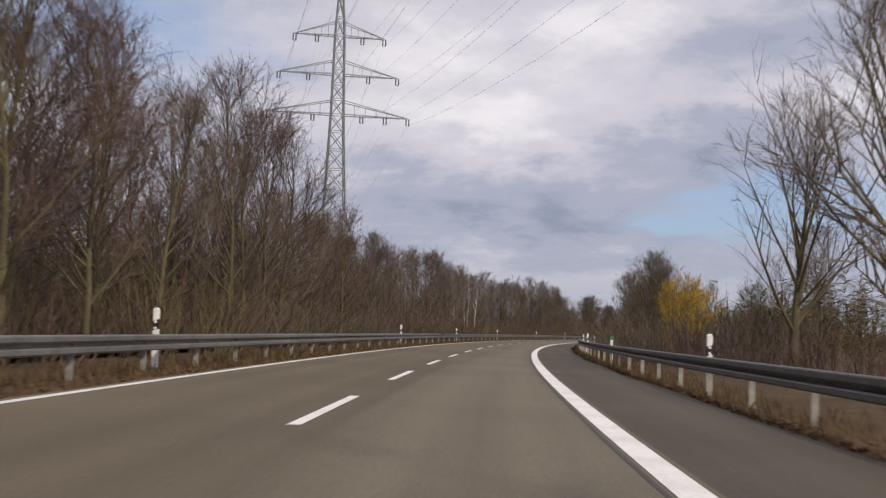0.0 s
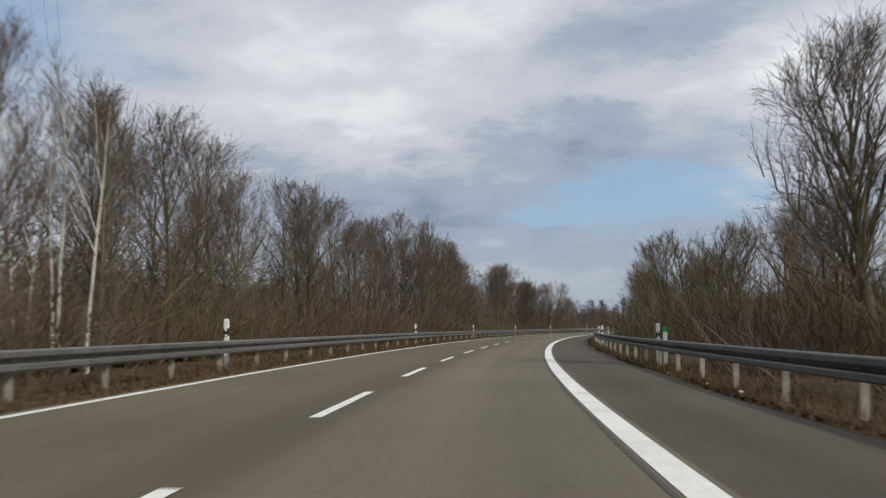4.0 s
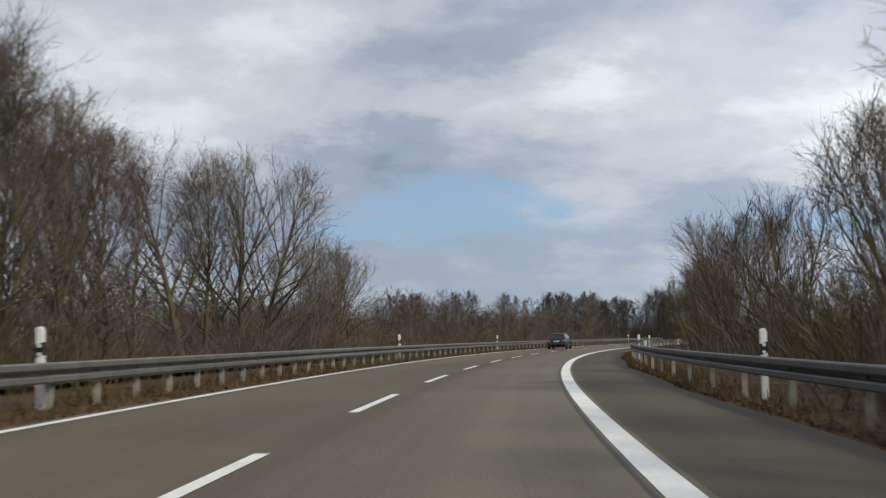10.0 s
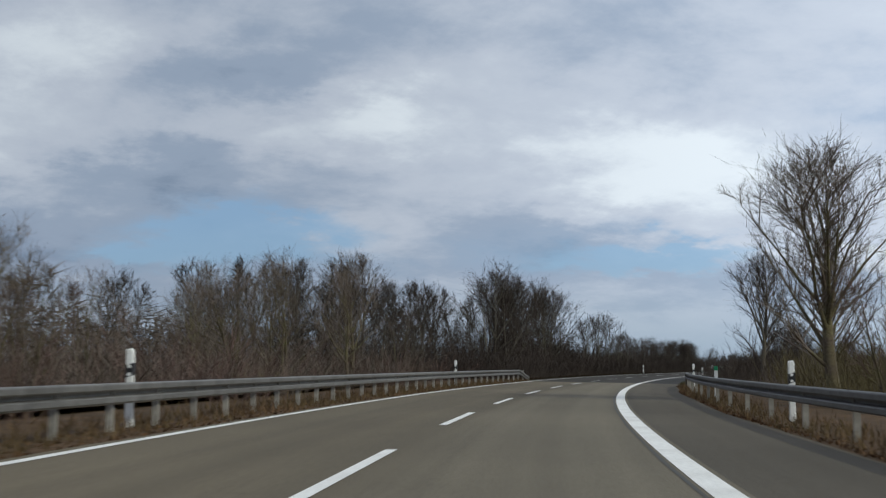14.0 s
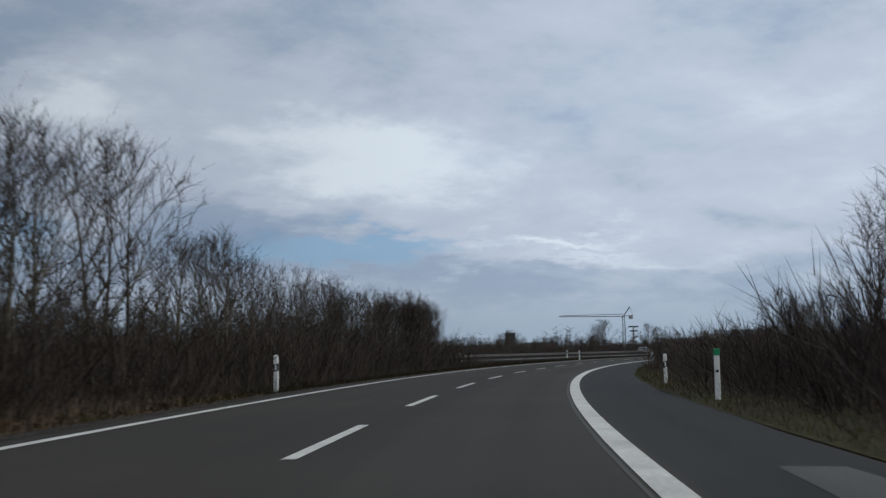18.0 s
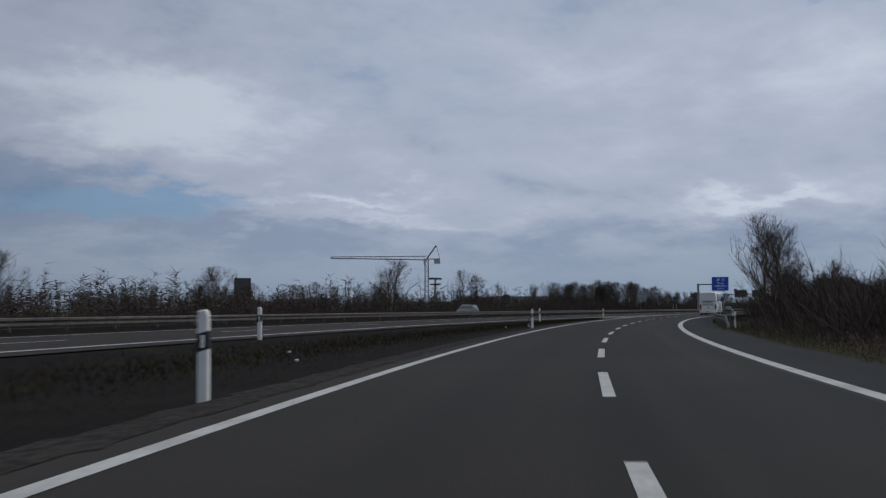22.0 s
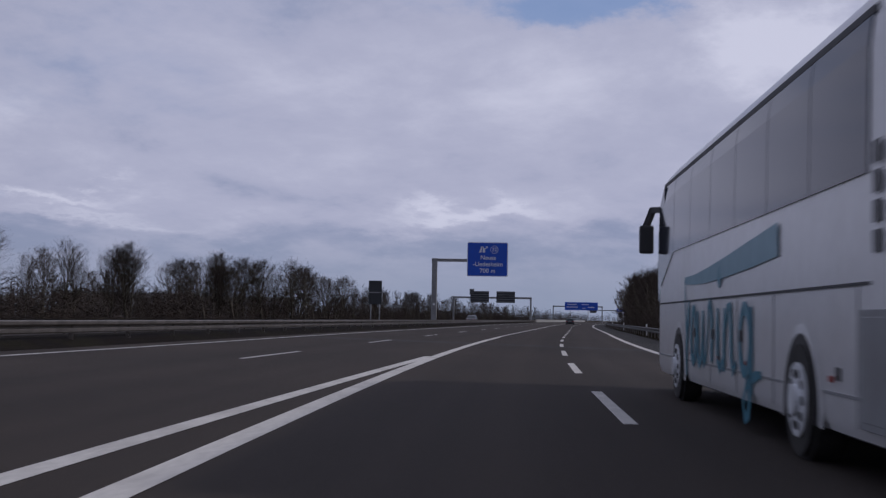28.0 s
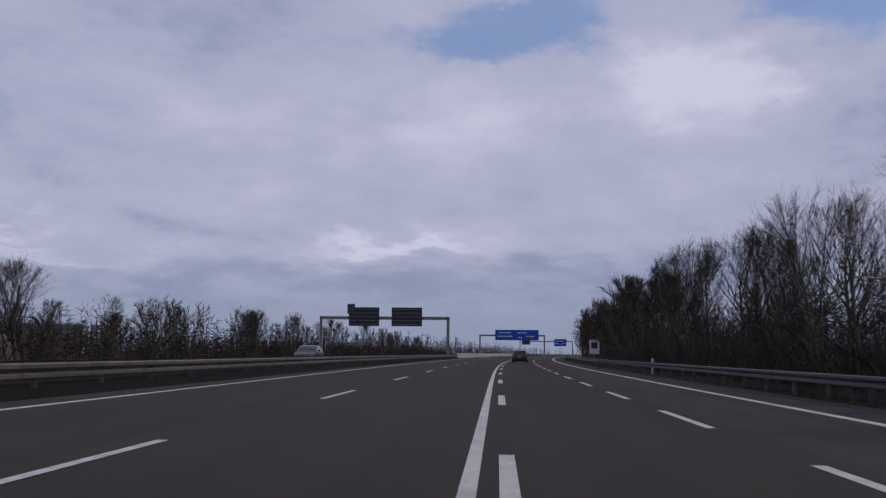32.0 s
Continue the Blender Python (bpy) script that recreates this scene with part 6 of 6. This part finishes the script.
part("face", plate([(SX + a, SZ + b) for a, b in rounded(3.95, 3.29, 0.1)], 0.012, "y", -0.312), SIGNBLUE, cs, "blue reflective face")
for x in (-1.2, 1.2):
    part("bracket", block(SX + x - 0.05, SX + x + 0.05, -0.25, -0.13, 5.6, 8.4), STEEL, cs)
    part("foot_tab", block(SX + x * 0.5 - 0.04, SX + x * 0.5 + 0.04, -0.3, -0.25, 5.3, 5.36), SIGNBACK, cs)
face = pose(SX, -0.318, SZ) @ pose(0, 0, 0, 90, 0, 0)
lettering("Neuss", 0.62, SIGNWHITE, cs, face @ pose(0.06, 0.16, 0))
lettering("-Uedesheim", 0.62, SIGNWHITE, cs, face @ pose(0.05, -0.50, 0))
lettering("700 m", 0.62, SIGNWHITE, cs, face @ pose(0.02, -1.16, 0))
lettering("22", 0.48, SIGNWHITE, cs, face @ pose(0.68, 0.98, 0))
part("ring", ring(0.36, 0.40, 0, 0.008), SIGNWHITE, cs, "white ring round the junction number", pose(SX + 0.68, -0.322, SZ + 0.98))
for pts in ([(-0.86, 0.68), (-0.62, 0.68), (-0.50, 1.30), (-0.64, 1.30)], [(-0.50, 0.68), (-0.24, 0.68), (-0.26, 1.0), (-0.06, 1.14), (-0.02, 1.06), (0.06, 1.30), (-0.20, 1.30), (-0.12, 1.22), (-0.34, 1.08), (-0.42, 1.30), (-0.48, 1.30)]):
    part("exit_symbol", plate([(SX + a, SZ + b) for a, b in pts], 0.008, "y", -0.322), SIGNWHITE, cs, "white exit symbol")


def gantry(label, m, span, height, boards):
    """A gantry across the road: local x spans; boards: x, z, width, height, seen face."""
    g = thing("gantry", label, "gantry", m)
    for x in (0, span):
        part("column", block(x - 0.22, x + 0.22, -0.22, 0.22, -0.5, height, 0.02), STEEL, g, "steel column")
    for z in (height - 0.25,):
        part("crossbeam", block(-0.22, span + 0.22, -0.22, 0.22, z - 0.25, z + 0.25, 0.02), STEEL, g, "steel crossbeam")
    for x, z, w, h, mat, lab in boards:
        b = part("board", block(x - w / 2, x + w / 2, -0.5, -0.32, z - h / 2, z + h / 2, 0.02), mat, g, lab)
        if mat is SIGNBACK:
            for i in range(5):
                part("stiffener", block(x - w / 2 + 0.1, x + w / 2 - 0.1, -0.56, -0.5, z - h / 2 + (i + 0.5) * h / 5 - 0.04, z - h / 2 + (i + 0.5) * h / 5 + 0.04), STEEL, b)
        else:
            part("border", plate([(x + p, z + q) for p, q in rounded(w - 0.1, h - 0.1, 0.1)], 0.01, "y", -0.515), SIGNBLUE, b)
            for i, (dx, dz, ww) in enumerate(((-w * 0.28, h * 0.22, w * 0.28), (-w * 0.28, -h * 0.12, w * 0.34), (w * 0.12, h * 0.22, w * 0.22), (w * 0.30, -h * 0.12, w * 0.2), (w * 0.08, -h * 0.25, w * 0.1))):
                part("writing", block(x + dx - ww / 2, x + dx + ww / 2, -0.535, -0.527, z + dz - 0.16, z + dz + 0.16), SIGNWHITE, b, "white bar of far lettering")
    return g


gantry("steel gantry with dark backs of signs over the opposite carriageway", road_pose(1146, -37.6, -0.2), 20.5, 6.8, [(7.0, 6.75, 4.9, 3.0, SIGNBACK, "dark sign back"), (13.9, 6.75, 4.9, 3.0, SIGNBACK, "dark sign back"), (4.9, 8.0, 1.2, 1.6, SIGNBACK, "dark sign back")])
gantry("steel gantry with a broad blue direction sign", road_pose(1340, -24.7, -0.2), 20.5, 7.0, [(11.8, 6.9, 13.8, 3.3, SIGNBLUE, "broad blue direction sign")])
gantry("far steel gantry with blue signs", road_pose(1560, -23, -0.2), 26, 7.4, [(20, 6.6, 6.0, 3.6, SIGNBLUE, "blue direction sign"), (3, 7, 4, 3, SIGNBACK, "dark sign back")])

# white board on a post beside the shoulder
wb = thing("road_sign", "pale grey sign board on a steel post beside the shoulder", "road sign", road_pose(1150, 6.3, -0.2))
part("post", block(-0.05, 0.05, -0.05, 0.05, -0.3, 3.6), STEEL, wb)
part("board", block(-0.8, 0.8, -0.09, -0.05, 1.5, 3.8, 0.02), SIGNWHITE, wb, "white board")
part("writing", block(-0.5, 0.5, -0.1, -0.09, 2.4, 3.4), SIGNBACK, wb, "dark panel of writing")
# dark backs of signs beyond the opposite carriageway
for s, n, w, h, z in ((912, -17.0, 0.95, 1.7, 2.75),):
    d = thing("road_sign", "dark back of a small sign on twin posts", "road sign", road_pose(s, n, -0.2))
    part("board", block(-w / 2, w / 2, 0, 0.06, z - h / 2, z + h / 2, 0.02), SIGNBACK, d, "dark sign back")
    for x in (-w / 3, w / 3):
        part("post", block(x - 0.04, x + 0.04, 0.06, 0.14, -0.3, z), STEEL, d)
    part("rib", block(-w / 2 + 0.1, w / 2 - 0.1, -0.04, 0, z - 0.04, z + 0.04), STEEL, d)


def far_bearing(o, az, dist, z=-0.5):
    return pose(o[0] + dist * math.sin(radians(az)), o[1] + dist * math.cos(radians(az)), z, 0, 0, -az)


d = thing("road_sign", "dark back of a tall sign on twin posts", "road sign", far_bearing(RP(674, -4.56), 35.1, 150))
part("board", block(-1.2, 1.2, 0, 0.08, 3.0, 6.4, 0.02), SIGNBACK, d, "dark sign back")
for x in (-0.8, 0.8):
    part("post", block(x - 0.08, x + 0.08, 0.08, 0.24, -0.3, 5.5), STEEL, d)
rs = thing("road_sign", "round dark back of a sign on a post", "road sign", far_bearing(RP(779, -4.8), 43.8, 136))
part("disc", drum(1.1, 0.06, 28, pose(0, 0, 3.9, 90)), SIGNBACK, rs, "round dark sign back")
part("post", block(-0.08, 0.08, 0.03, 0.15, -0.3, 4.0), STEEL, rs)

# ---- power line pylon ----
PX, PY = -23.85, 182.0
py = thing("pylon", "tall grey steel lattice pylon with three crossarms", "pylon", pose(PX, PY, -0.8, 0, 0, 12))


def half_at(z):
    return float(np.interp(z, [0, 34, 47.5, 57], [2.4, 0.97, 0.7, 0.1]))


LEV = [0, 5.5, 10.5, 15, 19, 22.7, 26, 29, 31.8, 34.4, 36.8, 39.2, 41.6, 44.2, 46.8, 49.5, 53, 57]
for sx in (-1, 1):
    for sy in (-1, 1):
        V, F = [], []
        tube(V, F, [np.array((sx * half_at(a), sy * half_at(a), a)) for a in LEV], [0.14] * (len(LEV) - 1) + [0.05], 4)
        hung("leg", mesh_of("leg", V, F, PYLON), py, None, "steel corner leg")
for i, (a, b) in enumerate(zip(LEV[:-1], LEV[1:])):
    ha, hb = half_at(a), half_at(b)
    bms = []
    for s1 in (-1, 1):
        bms += [beam((-ha, s1 * ha, a), (hb, s1 * hb, b), 0.12), beam((ha, s1 * ha, a), (-hb, s1 * hb, b), 0.12), beam((s1 * ha, -ha, a), (s1 * hb, hb, b), 0.12), beam((s1 * ha, ha, a), (s1 * hb, -hb, b), 0.12),
                beam((-hb, s1 * hb, b), (hb, s1 * hb, b), 0.09), beam((s1 * hb, -hb, b), (s1 * hb, hb, b), 0.09)]
    for q in bms:
        part("brace", q, PYLON, py)
TIPS = []
for z, half in ((34.4, 11.0), (40.6, 9.2), (46.6, 7.0)):
    hw = half_at(z)
    bms = []
    for s1 in (-1, 1):
        for sy in (-1, 1):
            bms += [beam((s1 * hw, sy * hw, z), (s1 * half, 0, z), 0.14), beam((s1 * hw, sy * hw, z + 2.1), (s1 * half, 0, z), 0.11)]
        for k in range(1, 6):
            f = k / 6
            x = s1 * (hw + (half - hw) * f)
            w = hw * (1 - f)
            bms += [beam((x, -w, z), (x, w, z), 0.07), beam((x, 0, z), (x, 0, z + 2.1 * (1 - f)), 0.07)]
    part("crossarm", join(*bms), PYLON, py, "lattice crossarm")
    for s1 in (-1, 1):
        for x in (half - 0.1, half * 0.67, half * 0.34) if half > 10 else (half - 0.1, half * 0.5):
            for dx in (-0.22, 0.22):
                part("insulator", drum(0.09, 1.0, 8, pose(s1 * x + dx, 0, z - 0.55)), TRIM, py, "hanging insulator string")
            part("yoke", block(s1 * x - 0.32, s1 * x + 0.32, -0.04, 0.04, z - 1.12, z - 1.04), PYLON, py)
            TIPS.append((s1 * x, z - 1.1))
wires = thing("power_lines", "thin grey power lines slung between pylons", "power line")
way = py.matrix_basis.to_3x3() @ Vector((0, 1, 0))
for x, z in TIPS + [(0, 57)]:
    for sg in (-1, 1):
        cu = []
        p0 = py.matrix_basis @ Vector((x, 0, z))
        for i in range(25):
            f = i / 24
            q = p0 + way * (sg * 320 * f)
            q.z += -9 * 4 * f * (1 - f)
            cu.append(np.array(q))
        V, F = [], []
        tube(V, F, cu, [0.011] * 24 + [0.0], 3)
        hung("wire", mesh_of("wire", V, F, WIRE), wires)

# ---- far things: crane, halls, masts ----
def by_bearing(az, dist, z=0.0, origin=(244.0, 505.0)):
    return Vector((origin[0] + dist * math.sin(radians(az)), origin[1] + dist * math.cos(radians(az)), z))


E0 = RP(674, -4.56)
org = (E0.x, E0.y)
cr = thing("tower_crane", "small tower crane with a long lattice jib beyond the trees", "crane", pose(394.2, 739.7, -0.5, 0, 0, -43) @ Matrix.Scale(0.365, 4))
mast = [beam((sx * 0.9, sy * 0.9, 0), (sx * 0.9, sy * 0.9, 31), 0.35) for sx in (-1, 1) for sy in (-1, 1)]
for i in range(12):
    mast += [beam((-0.9, -0.9, i * 2.6), (0.9, -0.9, (i + 1) * 2.6), 0.2), beam((0.9, 0.9, i * 2.6), (-0.9, 0.9, (i + 1) * 2.6), 0.2)]
part("mast", join(*mast), CRANE, cr, "lattice mast")
jib = [beam((0, 0, 30.5), (-50, 0, 31.5), 0.45), beam((0, 0, 32.5), (-50, 0, 32.2), 0.35)]
for i in range(20):
    jib += [beam((-2.5 * i, 0, 30.6), (-2.5 * (i + 1), 0, 32.3), 0.18)]
part("jib", join(*jib), CRANE, cr, "long lattice jib")
part("counter_jib", join(beam((0, 0, 31), (5, 0, 38), 0.7), beam((0, 0, 31), (7, 0, 31), 0.5), beam((7, 0, 31), (5, 0, 38), 0.2)), CRANE, cr)
part("counterweight", block(4, 7, -0.8, 0.8, 28.6, 30.8), CONCRETE, cr)
part("cab", block(-1.6, -0.4, -1, 0.6, 28.2, 30.2, 0.1), SIGNWHITE, cr)


def hall(az, dist, w, d, h, label, stack=0, o=org):
    p = by_bearing(az, dist, -0.55, o)
    b = thing("industrial_building", label, "building", pose(p.x, p.y, p.z, 0, 0, -az))
    part("wall", block(-w / 2, w / 2, 0, d, 0, h), FACADE, b, "pale facade")
    part("roof", block(-w / 2 - 0.3, w / 2 + 0.3, -0.3, d + 0.3, h, h + 0.6), ROOFING, b, "flat roof")
    rows = max(1, int(h / 4))
    for r in range(rows):
        for i in range(int(w / 5)):
            x = -w / 2 + 2.5 + i * 5
            win = part("window", block(x - 1.5, x + 1.5, -0.12, 0.05, r * 4 + 1.4, r * 4 + 3.0), CONCRETE, b)
            part("pane", block(x - 1.35, x + 1.35, -0.16, -0.1, r * 4 + 1.5, r * 4 + 2.9), PANE, win)
    for k in range(stack):
        part("chimney", drum(0.9, 22, 14, pose(-w / 3 + k * 9, d / 2, h + 8)), CONCRETE, b, "tall chimney")
    return b


o19 = RP(556.8, -1.55)
o19 = (o19.x, o19.y)
o27 = RP(800, -4.8)
o27 = (o27.x, o27.y)
hall(42.0, 640, 20, 16, 6.5, "far pale industrial hall across the fields", 0, o19)
hall(39.0, 700, 24, 16, 6, "far pale low hall across the fields", 0, o19)
hall(50.2, 520, 40, 20, 7, "far pale low factory hall", 0, org)
hall(53.5, 560, 30, 18, 7, "far grey warehouse behind bare trees", 0, org)
hall(41.5, 270, 26, 14, 4.0, "brown low warehouse behind bare trees", 0, o27)
hall(52.0, 300, 30, 14, 4.0, "pale low warehouse behind bare trees", 0, o27)
hall(38.4, 900, 40, 20, 6, "far grey hall across the fields", 0, (RP(381, -1.4).x, RP(381, -1.4).y))
t = thing("mast", "far dark floodlight mast with a platform", "mast", pose(466.6, 805.0, -0.5))
h = 9.8
part("pole", drum(0.25, h, 10, pose(0, 0, h / 2)), STEEL, t)
part("platform", block(-1.0, 1.0, -1.0, 1.0, h - 1.5, h - 1.1), SIGNBACK, t)
part("head", block(-1.7, 1.7, -0.8, 0.8, h, h + 0.5), SIGNBACK, t)

# ---- small things along the road ----
rg = np.random.default_rng(77)
for s, n in ((141, 2.62), (138, 2.7), (146.5, 2.55), (219, 2.6), (295, 2.75), (288, 2.6), (341, 2.65), (604, -8.9), (634, -9.6), (640, -10.6), (714, -8.6), (718.5, -9.2), (711, -9.6), (725, -9.9), (668, -9.4), (672, -10.6)):
    bm = bmesh.new()
    bmesh.ops.create_icosphere(bm, subdivisions=1, radius=rg.uniform(0.03, 0.065))
    for v in bm.verts:
        v.co *= rg.uniform(0.6, 1.25)
        v.co.z *= 0.6
    me = bpy.data.meshes.new("litter")
    bm.to_mesh(me)
    bm.free()
    me.materials.append(RUBBISH)
    ob = new("litter", me)
    ob.matrix_basis = road_pose(s, n, 0.03 - (0.06 if n < 0 else 0), rg.uniform(0, 360))
    tagged(ob, "crumpled pale litter lying in the verge", "litter", "litter")
# nests in the tree by the shoulder
for dx, dy, dz in ((0.3, -0.3, 9.0), (-0.9, 0.4, 7.4), (1.2, 0.5, 7.9)):
    V, F = [], []
    c = np.array(RP(770, 7.6)) + np.array((dx, dy, dz - 0.3))
    for _ in range(90):
        a = c + rg.normal(0, 0.13, 3)
        d = rg.normal(0, 1, 3)
        d /= np.linalg.norm(d)
        tube(V, F, [a - d * 0.16, a + d * 0.16], [0.012, 0.0], 3)
    tagged(new("nest", mesh_of("nest", V, F, BARK)), "dark round nest of twigs in the tree", "nest", "nests")


# dry grass along the edges of the asphalt
def grass(name, label, s0, s1, nfun, count, h0, h1, seed, mat):
    rg = np.random.default_rng(seed)
    ss = rg.uniform(s0, s1, count)
    hs = rg.uniform(h0, h1, count)
    verts, faces = [], []
    for i in range(count):
        s = float(ss[i])
        n, z = nfun(s, rg)
        p = RP(s, n, z)
        a = rg.uniform(0, 6.28)
        w = 0.012 + 0.012 * hs[i]
        lean = rg.normal(0, 0.35 * hs[i], 2)
        verts += [(p.x - w * math.cos(a), p.y - w * math.sin(a), p.z - 0.03), (p.x + w * math.cos(a), p.y + w * math.sin(a), p.z - 0.03), (p.x + lean[0], p.y + lean[1], p.z + hs[i])]
        faces.append((3 * i, 3 * i + 1, 3 * i + 2))
    return tagged(new(name, mesh_of(name, verts, faces, mat)), label, "grass", kind="stuff")


grass("dry_grass", "dry brown grass fringe beside the hard shoulder", -10, 480, lambda s, r: (2.5 + abs(r.normal(0, 0.9)), -0.01), 34000, 0.06, 0.26, 1, BLADE)
grass("dry_grass", "dry brown grass under the guardrail", -5, 490, lambda s, r: (-7.24 - abs(r.normal(0, 1.3)), -0.02), 44000, 0.06, 0.26, 2, BLADE)
grass("dry_grass", "grass fringe on the verge beside the hedge", 480, 716, lambda s, r: (2.5 + abs(r.normal(0, 0.9)), -0.02), 20000, 0.05, 0.18, 3, GREENBLADE)
grass("dry_grass", "dark grass fringe under the guardrail, cloud shade in its colour", 716, 1000, lambda s, r: (2.5 + abs(r.normal(0, 1.2)), -0.03), 16000, 0.05, 0.2, 6, SODBLADE)
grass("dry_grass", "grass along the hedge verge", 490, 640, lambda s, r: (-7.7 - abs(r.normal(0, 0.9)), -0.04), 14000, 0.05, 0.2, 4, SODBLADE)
grass("dry_grass", "short grass of the strip between the roads, cloud shade in its colour", 600, 772, lambda s, r: ((lambda f: -7.7 + f * (main_right(s) + 1.2 + 7.7))(r.uniform(0, 1)), -0.12), 40000, 0.04, 0.13, 5, SODBLADE)


# fallen leaves blown against the edges
def leaf_litter(name, label, s0, s1, nfun, count, seed):
    rg = np.random.default_rng(seed)
    verts, faces = [], []
    for i in range(count):
        s = float(rg.uniform(s0, s1))
        n, z = nfun(s, rg)
        p = np.array(RP(s, n, z))
        a = rg.normal(0, 1, 3)
        a /= np.linalg.norm(a)
        b = np.cross(a, rg.normal(0, 1, 3))
        b /= np.linalg.norm(b) + 1e-9
        k, w = rg.uniform(0.03, 0.07), rg.uniform(0.015, 0.03)
        verts += [p - a * k, p + b * w, p + a * k, p - b * w]
        faces.append((4 * i, 4 * i + 1, 4 * i + 2, 4 * i + 3))
    return tagged(new(name, mesh_of(name, verts, faces, LEAF)), label, "leaf litter", kind="stuff")


leaf_litter("leaf_litter", "brown fallen leaves along the hard shoulder's edge", -5, 480, lambda s, r: (2.48 + 0.08 * math.sin(s * 0.31) + abs(r.normal(0, 0.22)) - 0.12 * r.uniform(0, 1) ** 3, 0.012), 16000, 21)
leaf_litter("leaf_litter", "brown fallen leaves under the outer guardrail", -5, 490, lambda s, r: (-7.14 - abs(r.normal(0, 0.8)), 0.0), 16000, 22)
